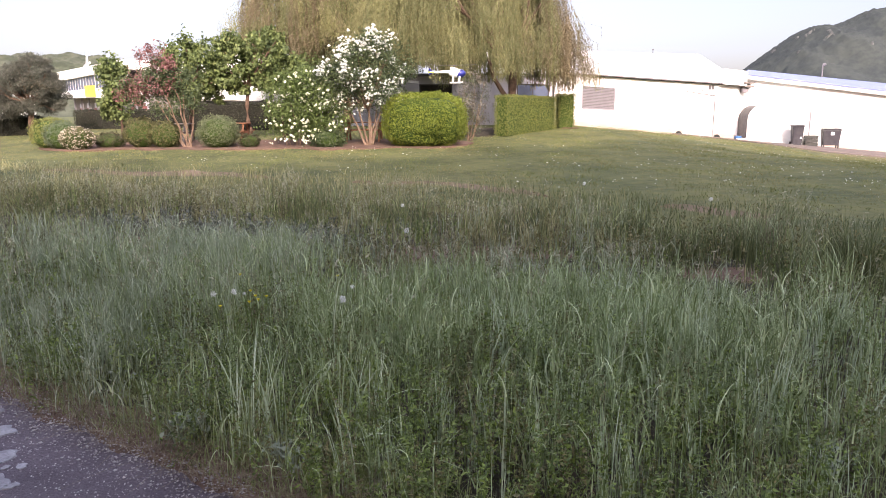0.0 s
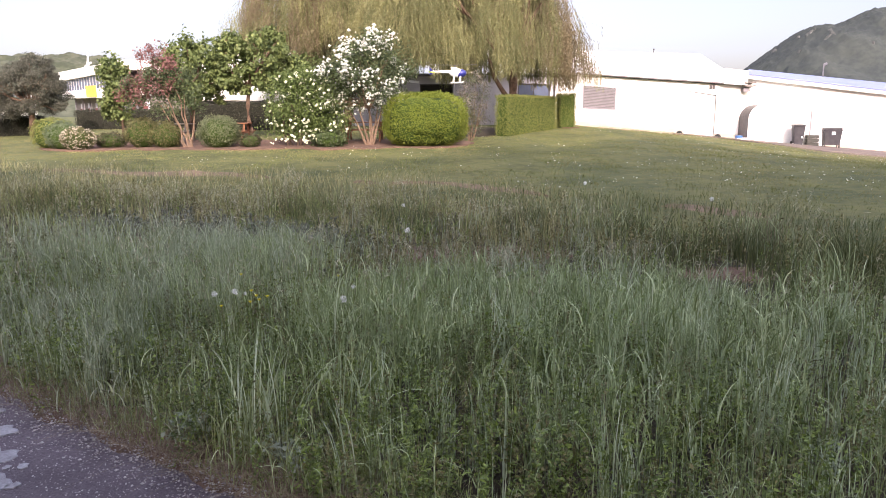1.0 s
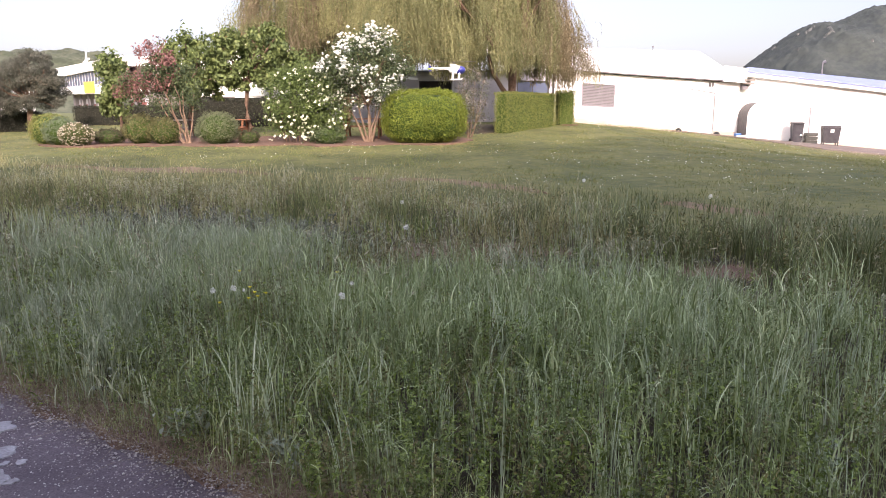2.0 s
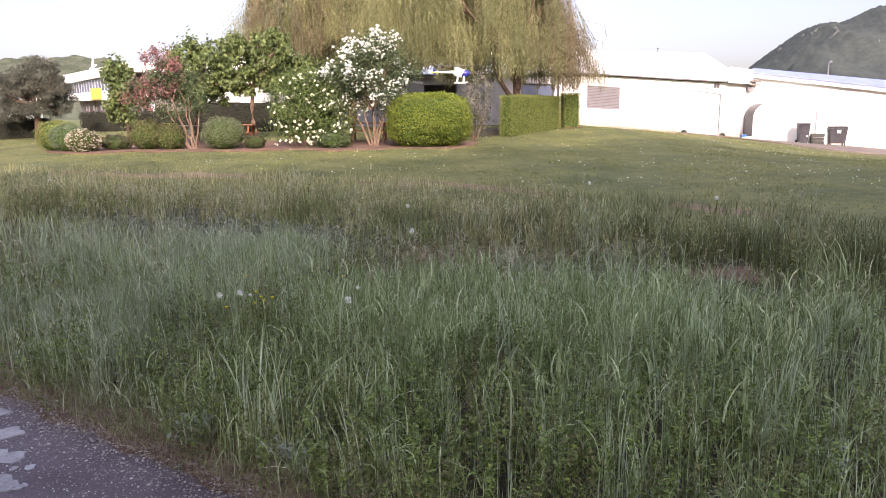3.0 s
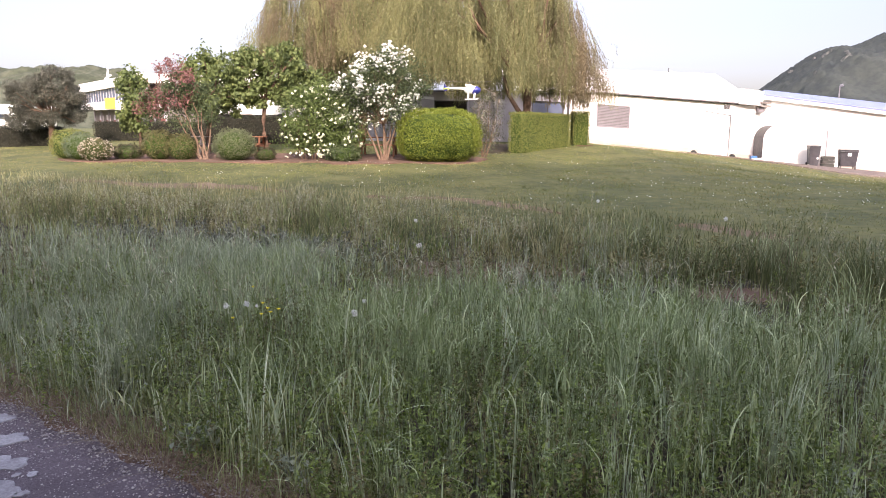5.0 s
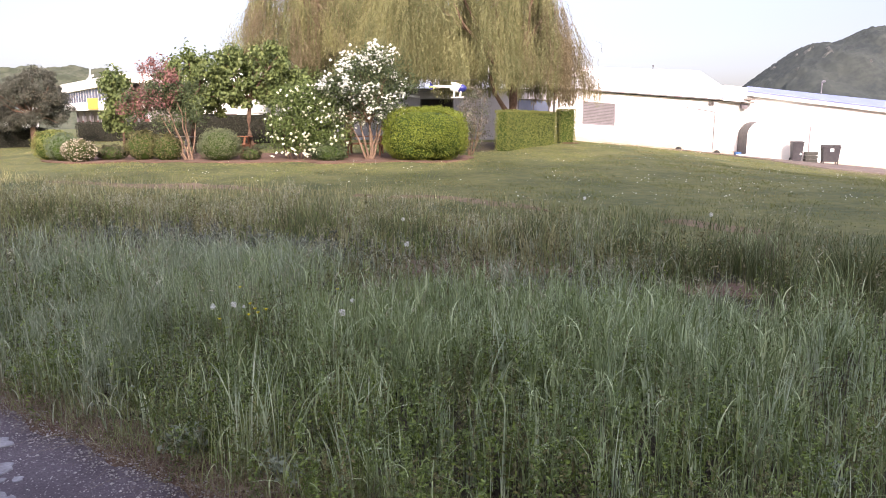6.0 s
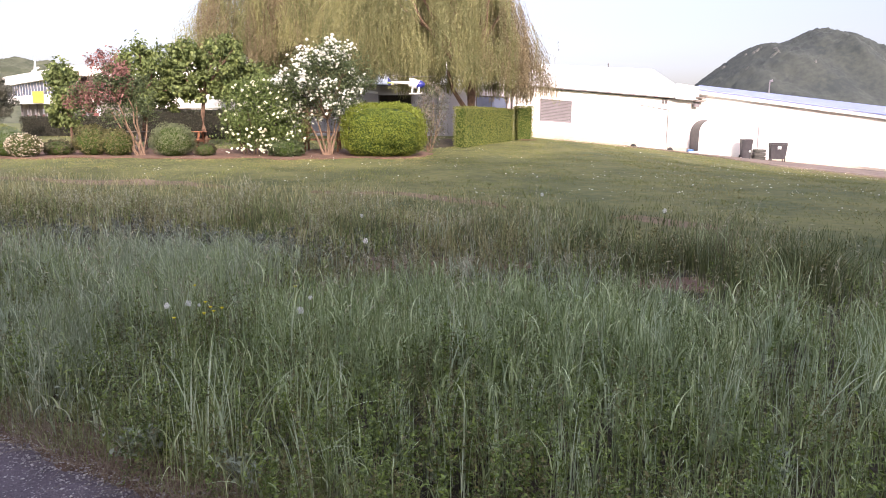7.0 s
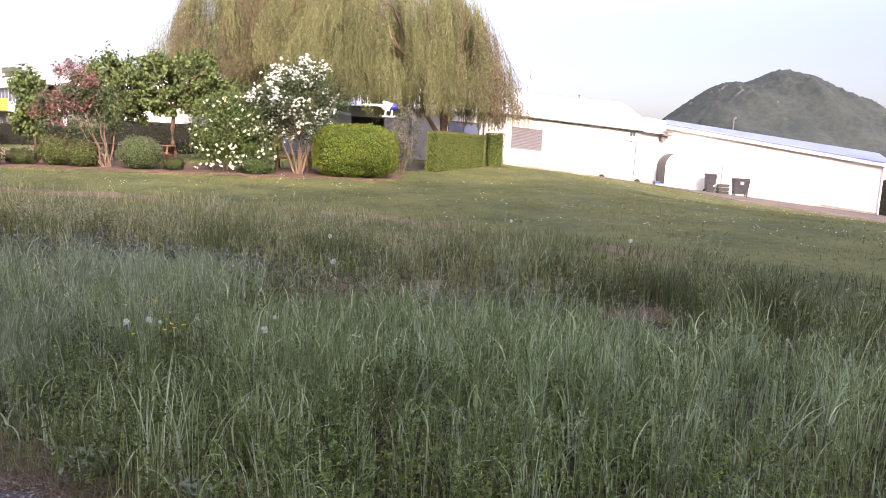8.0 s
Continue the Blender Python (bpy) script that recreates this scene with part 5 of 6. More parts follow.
e = thing("crate_stack", (19.98, 37.4, gz(19.98, 37.4)), "stack of grey-green plastic crates between the bins", "crates", turn=-14)
for k in range(3):
    part("crate", tapered(0.62, 0.5, 0.01 + k * 0.2, 0.19 + k * 0.2, 0.94), M_DARKCRATE, e)

# ---- plants ----
rng = np.random.default_rng(21)


def core(name, rx, ry, rz, parent, lumps=0.06, square=1.0, material=None):
    bm = bmesh.new()
    bmesh.ops.create_icosphere(bm, subdivisions=3, radius=1)
    for w in bm.verts:
        d = Vector([math.copysign(abs(c) ** square, c) for c in w.co])
        d *= 1 + lumps * noise.noise(w.co * 2.3)
        w.co = Vector((d.x * rx, d.y * ry, (d.z + 1) * rz))
        w.co.z = max(w.co.z, 0.0)
    return part(name, bm, material or M_BOXCORE, parent, smooth=True)


def rounded_points(n, rx, ry, rz, square=1.0, thick=0.12, lumps=0.08, seed=0):
    """Points near the skin of a rounded lump standing on the ground, and the way out of it."""
    even = unit(rng.normal(0, 1, (n, 3)))
    d = unit(np.sign(even) * np.abs(even) ** (1 / square))
    q = np.sign(d) * np.abs(d) ** square
    k = 1 + lumps * (wave(d[:, 0] * 2 + d[:, 2], d[:, 1] * 2 - d[:, 2], 1.3, 50 + seed) + 0.6 * wave(d[:, 0] * 2 - d[:, 2], d[:, 2] * 2, 0.5, 51 + seed))
    r = (1 - thick * rng.uniform(0, 1, n) ** 1.5 + 0.03 * rng.normal(0, 1, n)) * k
    p = q * r[:, None] * np.array((rx, ry, rz))
    p[:, 2] = np.maximum(p[:, 2] + rz, 0.03)
    return p, d / np.array((rx, ry, rz))


def shrub(x, y, rx, ry, h, n, leaf, material, label, name="shrub", square=1.0, inside=None, width=0.55, group="clipped and rounded shrubs", lumps=0.08, thick=0.14, spread=1.0):
    e = thing(name, (x, y, gz(x, y) - 0.02), label, "shrub", group)
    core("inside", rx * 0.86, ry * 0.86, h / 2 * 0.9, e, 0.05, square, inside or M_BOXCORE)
    p, out = rounded_points(n, rx, ry, h / 2, square, thick, lumps, int(abs(x) * 10))
    v, f = leaves(p, leaf, leaf * width, out, spread)
    mesh_object("foliage", v, f, material, e)
    bm = bmesh.new()
    for k in range(4):
        a = k * 1.7
        limb(bm, [(0.1 * math.cos(a), 0.1 * math.sin(a), -0.1), (0.15 * math.cos(a), 0.15 * math.sin(a), 0.15), (rx * 0.4 * math.cos(a), ry * 0.4 * math.sin(a), h * 0.4)], 0.025, 0.012, 5)
    part("stems", bm, M_BARK, e)
    return e


shrub(-0.64, 24.6, 1.46, 1.15, 1.86, 21000, 0.060, M_BOX, "large rounded bright green clipped bush at the lawn's edge", square=0.62, lumps=0.04)
shrub(-13.75, 24.4, 0.66, 0.6, 1.06, 5000, 0.055, M_CLIPPED, "rounded yellow-green clipped bush in the border", square=0.75)
shrub(-13.10, 23.85, 0.60, 0.52, 0.98, 3800, 0.07, M_GREYLEAF, "rounded grey-green bush in the border", width=0.3, lumps=0.12)
e = shrub(-12.42, 23.5, 0.54, 0.5, 0.78, 3600, 0.055, M_OLIVELEAF, "low rounded bush covered in cream-pink blossom")
lr = np.random.default_rng(71)
p = unit(lr.normal(0, 1, (520, 3)) * (1, 1, 0.8)) * np.array((0.54, 0.50, 0.39)) * lr.uniform(0.96, 1.08, (520, 1)) + np.array((0, 0, 0.40))
v, f = puffs(p[(p[:, 2] > 0.05) & (p[:, 1] < 0.3)], 0.052, 0.8)
tagged(mesh_object("blossoms", v, f, M_MOUND, e, "cream-pink blossom"), kind="stuff")
shrub(-11.70, 24.3, 0.55, 0.4, 0.55, 2400, 0.06, M_DULLLEAF, "low loose brownish-green bush in the border", lumps=0.2)
shrub(-10.62, 24.4, 0.60, 0.5, 1.05, 4200, 0.06, M_OLIVELEAF, "low rounded green bush in the border", lumps=0.15)
shrub(-9.70, 24.2, 0.56, 0.5, 0.95, 3600, 0.06, M_OLIVELEAF, "low rounded olive-green bush", lumps=0.12)
shrub(-7.80, 24.1, 0.74, 0.6, 1.14, 6500, 0.080, M_DOMELEAF, "domed soft green bush with fine leaves", width=0.25, lumps=0.10)
shrub(-6.75, 24.2, 0.36, 0.35, 0.48, 1500, 0.055, M_DULLLEAF, "small low green bush in the border", lumps=0.2)
shrub(-3.95, 24.0, 0.60, 0.45, 0.62, 2200, 0.075, M_ROSELEAF, "low dark green bush below the roses", lumps=0.2)


def box_hedge(x, y, length, depth, h, turn, n, leaf, material, label, foot_z=None, inside=None):
    e = thing("clipped_hedge", (x, y, (gz(x, y) if foot_z is None else foot_z) - 0.02), label, "hedge", "clipped hedges", turn=turn)
    bm = block(-length / 2 + 0.08, length / 2 - 0.08, -depth / 2 + 0.08, depth / 2 - 0.08, 0.0, h - 0.08, 0.06)
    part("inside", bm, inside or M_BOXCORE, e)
    areas = np.array([length * h, length * h, depth * h, depth * h, length * depth])
    side = rng.choice(5, n, p=areas / areas.sum())
    a, b = rng.uniform(-0.5, 0.5, n), rng.uniform(0, 1, n)
    inn = 0.12 * rng.uniform(0, 1, n) ** 1.5 + 0.018 * rng.normal(0, 1, n) - 0.02 * wave(a * length, b * h, 0.7, 61)
    p, out = np.zeros((n, 3)), np.zeros((n, 3))
    for k, (ax, sg) in enumerate(((1, -1), (1, 1), (0, -1), (0, 1))):
        m_ = side == k
        other = 1 - ax
        ln = (length, depth)
        p[m_, ax] = sg * (ln[ax] / 2 - inn[m_])
        p[m_, other] = a[m_] * ln[other]
        p[m_, 2] = 0.04 + b[m_] * (h - 0.05)
        out[m_, ax] = sg
    m_ = side == 4
    p[m_, 0], p[m_, 1], p[m_, 2] = a[m_] * length, (b[m_] - 0.5) * depth, h - inn[m_]
    out[m_, 2] = 1
    v, f = leaves(p, leaf, leaf * 0.6, out)
    mesh_object("foliage", v, f, material, e)
    return e


box_hedge(3.78, 30.97, 5.0, 0.65, 1.70, 57, 17000, 0.06, M_CLIPPED, "square-clipped green hedge running from the lawn to the wall", 0.56)
box_hedge(5.98, 34.0, 0.85, 0.9, 1.62, 5, 4000, 0.06, M_CLIPPED, "small square-clipped hedge block beside the wall", 0.80)
ob = part("edging_stone", block(-0.4, 0.4, -0.08, 0.08, 0, 0.05, 0.02), M_EARTH)
ob.location = (6.15, 33.35, gz(6.15, 33.35) - 0.01)
tagged(ob, "brown edging stone below the small hedge", "edging stone")
box_hedge(-20.6, 31.0, 5.2, 0.9, 1.30, 4, 11000, 0.07, M_DARKHEDGE, "long dark green clipped hedge along the lawn", 0.22, M_DARKCORE)
box_hedge(-15.8, 36.5, 6.5, 0.9, 1.10, 5, 11000, 0.07, M_DARKHEDGE, "long dark green clipped hedge along the lawn", 0.70, M_DARKCORE)
box_hedge(-9.6, 34.0, 5.5, 0.9, 1.35, 0, 9000, 0.07, M_DARKHEDGE, "dark green clipped hedge behind the border", 0.75, M_DARKCORE)


def clumps(centre, radii, count, spread):
    """Centres of clumps, most of them near the skin of an uneven crown."""
    d = unit(rng.normal(0, 1, (count, 3)))
    r = rng.uniform(0.45, 1.0, count) ** 0.6 * (1 + spread * rng.normal(0, 1, count))
    return np.array(centre) + d * r[:, None] * np.array(radii)


def bunches(centre, radii, count, spread, apart, seed):
    """Like clumps, but set well apart, so that gaps stay open between them."""
    lr = np.random.default_rng(seed)
    d = unit(lr.normal(0, 1, (count * 8, 3)))
    r = lr.uniform(0.35, 1.0, count * 8) ** 0.6 * (1 + spread * lr.normal(0, 1, count * 8))
    kept = []
    for p in np.array(centre) + d * r[:, None] * np.array(radii):
        if len(kept) < count and all(np.linalg.norm(p - q) > apart for q in kept):
            kept.append(p)
    return np.array(kept)


def crown(e, cl, size, per, leaf, width, material, name="crown", hang=0.3, label="", flat=0.7):
    p = np.repeat(cl, per, 0) + np.clip(rng.normal(0, 1, (len(cl) * per, 3)), -1.7, 1.7) * np.array((size, size, size * flat)) * np.repeat(rng.uniform(0.5, 1.2, (len(cl), 1)), per, 0)
    out = p - np.repeat(cl, per, 0)
    out[:, 2] += size * 0.8
    v, f = leaves(p, leaf, leaf * width, out, 1.0, hang)
    return mesh_object(name, v, f, material, e, label)


def boughs(e, start, fork, cl, r, material, picks=14, name="limbs"):
    bm = bmesh.new()
    lr = np.random.default_rng(int(abs(start[0]) * 7) + 3)
    for i in lr.choice(len(cl), min(picks, len(cl)), replace=False):
        limb(bm, bent(fork, cl[i], 4, 0.05, 0.05), r * 0.45, r * 0.1, 5)
    part(name, bm, material, e)


def sprinkle(name, points, size, material, parent):
    """Single flowers as parts of their own, on a few shared meshes."""
    kinds = []
    for k in range(5):
        v, f = puffs(np.zeros((5, 3)) + rng.normal(0, size * 0.22, (5, 3)), size * 0.75, 0.8)
        me = bpy.data.meshes.new(name)
        me.from_pydata([tuple(c) for c in v], [], [tuple(int(i) for i in q) for q in f])
        me.materials.append(material)
        kinds.append(me)
    for k, p in enumerate(points):
        ob = new(name, kinds[k % 5])
        ob.parent = parent
        ob.location = tuple(p)
        ob.rotation_euler = (0, 0, k * 1.3)


def local(cl, at):
    return cl - np.array(at)


# broad-leaved trees behind the border
def broad_tree(x, y, trunk_h, lobes, label, r=0.09, name="broadleaf_tree"):
    """lobes: centre, half widths and clumps of each mass of big drooping leaves."""
    base = (x, y, gz(x, y))
    e = thing(name, base, label, "tree")
    part("trunk", limb(bmesh.new(), bent((0, 0, -0.1), (0.05, 0, trunk_h), 5, 0.03), r, r * 0.7, 9), M_BARK, e)
    cl = local(np.concatenate([bunches(c, w, k * 2 // 3, 0.20, 0.27, int(abs(x) * 10) + i) for i, (c, w, k) in enumerate(lobes)]), base)
    boughs(e, (x, y), (0.05, 0, trunk_h * 0.95), cl, r * 1.2, M_BARK, 22)
    crown(e, cl, 0.165, 130, 0.145, 0.66, M_BROADLEAF, hang=1.6, flat=0.9)
    top = cl[cl[:, 2] > np.quantile(cl[:, 2], 0.72)]
    shoots = top[:: max(1, len(top) // 7)] + np.array((0, 0, 0.30))
    tagged(crown(e, shoots, 0.10, 12, 0.13, 0.7, M_BROADLEAF, "young_growth", hang=0.6, flat=1.6), kind="stuff")
    return e


broad_tree(-7.5, 26.8, 2.2, (((-8.1, 26.9, 3.55), (0.85, 0.8, 0.85), 34), ((-6.7, 27.0, 3.75), (1.05, 0.9, 0.95), 44), ((-7.5, 26.8, 2.75), (0.95, 0.7, 0.45), 24), ((-5.9, 27.0, 3.0), (0.8, 0.7, 0.7), 26)),
           "broad-leaved green tree behind the roses")
broad_tree(-9.9, 27.4, 1.9, (((-10.35, 27.4, 3.35), (0.85, 0.8, 0.85), 36), ((-9.1, 27.4, 3.25), (0.85, 0.8, 0.95), 40), ((-9.6, 27.2, 2.35), (1.0, 0.8, 0.45), 26)),
           "broad-leaved green tree behind the red-leaved shrub")
broad_tree(-12.5, 27.0, 1.6, (((-12.6, 27.0, 3.10), (0.45, 0.5, 0.58), 15), ((-12.35, 27.0, 2.35), (0.62, 0.55, 0.60), 20), ((-12.75, 27.0, 1.60), (0.55, 0.4, 0.36), 11)),
           "young green tree with big drooping leaves", 0.06)

# red-leaved shrub on several bare stems
e = thing("red_leaved_shrub", (-8.9, 24.2, gz(-8.9, 24.2)), "tall dusky-red shrub on several pale bare stems", "shrub")
at = (-8.9, 24.2, gz(-8.9, 24.2))
cl = local(np.concatenate([bunches((-9.72, 24.1, 3.02), (0.68, 0.55, 0.80), 30, 0.20, 0.22, 5), bunches((-10.62, 24.2, 2.30), (0.50, 0.4, 0.62), 20, 0.20, 0.20, 6)]), at)
for k, (dx, dy, z) in enumerate(((-1.0, 0.1, 1.6), (-0.6, -0.2, 1.8), (-0.1, 0.1, 1.9), (0.25, 0.2, 1.7), (-0.85, 0.3, 1.5), (-0.3, -0.1, 2.0))):
    part("stem", limb(bmesh.new(), bent((0.04 * k - 0.1, 0.05 * (k % 2), -0.1), (dx, dy, z), 5, 0.03), 0.036, 0.016, 7), M_PALEBARK, e)
crown(e, cl[np.arange(len(cl)) % 3 > 0], 0.13, 120, 0.075, 0.6, M_PURPLE, label="dusky red leaves and blossom", flat=1.3)
crown(e, cl[::3], 0.17, 100, 0.085, 0.6, M_ROSELEAF, "upper_leaves", label="dark green leaves among the red")
cl = local(np.concatenate([clumps((-9.4, 24.4, 1.95), (0.95, 0.6, 0.6), 26, 0.1), clumps((-9.3, 24.7, 2.6), (0.8, 0.5, 0.75), 30, 0.1)]), at)
crown(e, cl, 0.2, 70, 0.08, 0.6, M_ROSELEAF, "lower_leaves", label="green lower leaves")

# white-flowering tree on splayed stems
e = thing("white_flowering_tree", (-2.58, 24.6, gz(-2.58, 24.6)), "white-flowering shrub rose grown as a small tree on splayed stems", "tree")
at = (-2.58, 24.6, gz(-2.58, 24.6))
for k, (dx, dy, z) in enumerate(((-0.75, 0.1, 1.35), (-0.35, -0.2, 1.3), (0.02, 0.1, 1.7), (0.28, 0.2, 1.4), (0.45, 0.0, 1.5), (-0.1, 0.3, 1.6))):
    part("stem", limb(bmesh.new(), bent((0.035 * k - 0.1, 0.04 * (k % 2), -0.1), (dx, dy, z), 5, 0.025), 0.05, 0.024, 8), M_PALEBARK, e)
cl = local(np.concatenate([bunches((-2.5, 24.6, 2.85), (1.52, 1.1, 1.22), 90, 0.08, 0.25, 8), bunches((-3.9, 24.5, 2.4), (0.7, 0.6, 0.7), 22, 0.12, 0.22, 9)]), at)
boughs(e, at, (0, 0, 1.3), cl, 0.07, M_PALEBARK, 24)
crown(e, cl, 0.24, 120, 0.085, 0.6, M_ROSELEAF, "foliage")
fl = cl[(cl[:, 1] < 0.5)]
fl = fl[rng.uniform(0, 1, len(fl)) < 0.62 * np.clip((fl[:, 2] - 1.0) / 0.7, 0.2, 1)]
p = np.repeat(fl, 17, 0) + rng.normal(0, 0.115, (len(fl) * 17, 3)) + np.array((0, -0.10, 0.05)) + unit(np.repeat(fl - np.array((0, 0.2, 2.4)), 17, 0)) * 0.14 + np.repeat(rng.normal(0, 0.1, (len(fl), 3)), 17, 0)
v, f = puffs(p, 0.098, 0.85)
tagged(mesh_object("blossoms", v, f, M_BLOSSOM, e, "clusters of white blossom"), kind="stuff")

# rose bush with cream-white flowers, leafy to the ground
e = thing("rose_bush", (-5.2, 24.6, gz(-5.2, 24.6)), "big leafy rose bush with cream-white flowers", "shrub")
at = (-5.2, 24.6, gz(-5.2, 24.6))
cl = local(np.concatenate([clumps((-5.1, 24.6, 1.95), (1.3, 0.9, 1.3), 90, 0.08), clumps((-4.2, 24.6, 1.6), (0.8, 0.7, 1.05), 40, 0.08)]), at)
cl[:, 2] = np.maximum(cl[:, 2], 0.2)
bm = bmesh.new()
for k in range(6):
    limb(bm, bent((0.1 * k - 0.3, 0, -0.1), (0.4 * k - 1.0, 0.1, 1.6), 4, 0.05), 0.03, 0.012, 6)
part("stems", bm, M_BARK, e)
crown(e, cl, 0.26, 120, 0.085, 0.6, M_ROSEBUSH, "foliage")
fl = cl[(cl[:, 1] < 0.35)]
fl = fl[rng.uniform(0, 1, len(fl)) < 0.62]
p = np.repeat(fl, 2, 0) + rng.normal(0, 0.16, (len(fl) * 2, 3)) + np.array((0, -0.24, 0.02))
sprinkle("rose", p, 0.095, M_CREAM, e)
p = np.column_stack([rng.uniform(-0.75, 0.85, 34), rng.uniform(-0.9, -0.7, 34), rng.uniform(0.12, 0.95, 34)])
sprinkle("rose", p, 0.095, M_CREAM, e)

# thin pale-flowering shrub beside the round bush
e = thing("thin_shrub", (1.05, 26.6, gz(1.05, 26.6)), "thin shrub with pale pinkish flowers on bare upright stems", "shrub")
at = (1.05, 26.6, gz(1.05, 26.6))
for k in range(8):
    a = k * 0.8
    part("stem", limb(bmesh.new(), bent((0.05 * math.cos(a), 0.05 * math.sin(a), -0.1), (0.12 + 0.55 * math.cos(a), 0.4 * math.sin(a), 1.5 + 0.1 * k), 4, 0.03), 0.022, 0.008, 5), M_PALEBARK, e)
cl = local(np.concatenate([clumps((1.25, 26.6, 2.0), (0.62, 0.45, 1.0), 46, 0.1), clumps((0.95, 26.5, 1.15), (0.4, 0.35, 0.5), 14, 0.1)]), at)
crown(e, cl, 0.15, 34, 0.065, 0.5, M_DULLLEAF, "foliage")
crown(e, cl[::2], 0.16, 30, 0.065, 0.4, M_GREYLEAF, "pale_foliage")
crown(e, cl[:22], 0.16, 34, 0.06, 0.7, M_PINK, "blossom", label="pale pink blossom")


# pine at the far end of the border
e = thing("pine_tree", (-17.8, 30.0, gz(-17.8, 30.0)), "dark spreading pine with a forked brown trunk", "tree")
at = (-17.7, 30.0, gz(-17.7, 30.0))
part("trunk", limb(bmesh.new(), bent((0, 0, -0.1), (0.1, 0, 1.3), 4, 0.02), 0.13, 0.11, 9), M_BARK, e)
for dx, z in ((-0.9, 2.6), (0.9, 2.7), (0.2, 3.2)):
    part("limb", limb(bmesh.new(), bent((0.08, 0, 1.2), (dx, 0, z), 5, 0.06), 0.08, 0.03, 7), M_BARK, e)
cl = local(np.concatenate([clumps((-18.45, 30.0, 2.75), (0.95, 1.0, 0.95), 48, 0.1), clumps((-17.2, 30.0, 3.15), (0.95, 1.0, 0.85), 46, 0.1), clumps((-16.55, 30.0, 2.4), (0.62, 0.7, 0.6), 22, 0.1), clumps((-18.7, 30.0, 1.75), (0.75, 0.8, 0.45), 20, 0.1), clumps((-17.3, 30.0, 1.9), (0.7, 0.8, 0.35), 14, 0.1)]), at)
boughs(e, at, (0.08, 0, 1.3), cl, 0.09, M_BARK, 26, "branches")
crown(e, cl, 0.16, 250, 0.16, 0.13, M_PINE, hang=-0.6)
low_boughs = cl[(cl[:, 0] > 0.2) & (cl[:, 2] < 2.3)]
crown(e, low_boughs[:9], 0.20, 90, 0.12, 0.12, M_STRAW, "dead_needles", label="dry reddish-brown needles")


# ---- willows ----
def willow(x, y, domes, label):
    """A trunk whose arching limbs carry several domes of hanging strands, tier over tier.
    domes: centre x and y, half widths, top, lowest tips, bunches of strands, share of bronze strands."""
    at = np.array((x, y, gz(x, y)))
    e = thing("weeping_willow", tuple(at), label, "tree")
    part("trunk", limb(bmesh.new(), bent((0, 0, -0.2), (0.15, 0, 3.0), 6, 0.05), 0.24, 0.17, 10), M_BARK, e)
    lr = np.random.default_rng(int(abs(x) * 13))
    tufts_ = {"green": [], "pale": [], "bronze": []}
    for cx, cy, rx, ry, top, low, bunches, dry in domes:
        for k in range(5):
            a = k * math.tau / 5 + lr.uniform(-0.4, 0.4)
            r = lr.uniform(0.25, 0.7)
            tip = (cx - x + r * rx * math.cos(a), cy - y + r * ry * math.sin(a), low + (top - low) * 0.8 - at[2])
            part("limb", limb(bmesh.new(), bent((0.12, 0, lr.uniform(2.2, 2.9)), tip, 6, 0.14, 0.6), 0.10, 0.025, 7), M_BARK, e)
        for b in range(bunches):
            a, q = lr.uniform(0, math.tau), math.sqrt(lr.uniform(0.03, 1))
            bx, by = cx + rx * q * math.cos(a), cy + ry * q * math.sin(a)
            z1 = low + (top - low) * max(0.02, 1 - q ** 1.8) ** (0.60 if bx < 3.5 else 0.72) + lr.normal(0, 0.18)
            low_here = low + 0.38 * float(wave(np.array(bx), np.array(by), 2.3, 63))
            short = lr.uniform() < 0.42
            z0 = z1 - lr.uniform(1.1, 2.6) if short else low_here + abs(lr.normal(0, 0.35))
            fall = low_here - (0.65 * min(1.0, max(0.0, (bx - 4.3) / 1.2)))
            z0 = max(z0, fall + 0.3 * abs(lr.normal()))
            if not short and bx > 4.3:
                z0 = fall + 0.4 * abs(lr.normal())
            z1 = max(z1, z0 + 0.8)
            kind = "bronze" if lr.uniform() < dry + 0.75 * min(1.0, max(0.0, (bx - 4.2) / 1.0)) else "pale" if lr.uniform() < 0.33 else "green"
            thin = 0.85 if kind == "bronze" and bx > 4.5 else 1.0
            drift = lr.normal(0, 0.12, 2)
            for k in range(int(lr.integers(13, 24) * thin)):
                ox, oy = lr.normal(0, 0.165, 2)
                za, zb = z1 + lr.normal(0, 0.22), z0 + abs(lr.normal(0, 0.30)) * (1 if k % 3 else 2.2)
                if za - zb < 0.5:
                    za = zb + 0.6
                m_ = int((za - zb) / (0.045 if cy < 33 else 0.075))
                t = np.linspace(0, 1, m_)
                arch = np.sin(np.minimum(t * 4, 1.57)) * 0.45 * q
                px = bx + ox * (0.5 + 0.6 * np.minimum(t * 3, 1)) + math.cos(a) * arch + drift[0] * t + 0.03 * np.sin(t * 7 + k) + lr.normal(0, 0.016, m_)
                py = by + oy * (0.5 + 0.6 * np.minimum(t * 3, 1)) + math.sin(a) * arch + drift[1] * t + 0.03 * np.cos(t * 6 + k) + lr.normal(0, 0.016, m_)
                tufts_[kind].append(np.stack([px, py, za + (zb - za) * t], 1)[lr.uniform(0, 1, m_) < 0.9])
    for kind, material, name, words in (("green", M_WILLOW, "crown", "hanging green leaf strands"), ("pale", M_WILLOWPALE, "pale_crown", "hanging yellow-green leaf strands in the sun"),
                                        ("bronze", M_WILLOWDRY, "bronze_crown", "thinner bronze-tinged hanging twigs")):
        p = np.concatenate(tufts_[kind]) - at
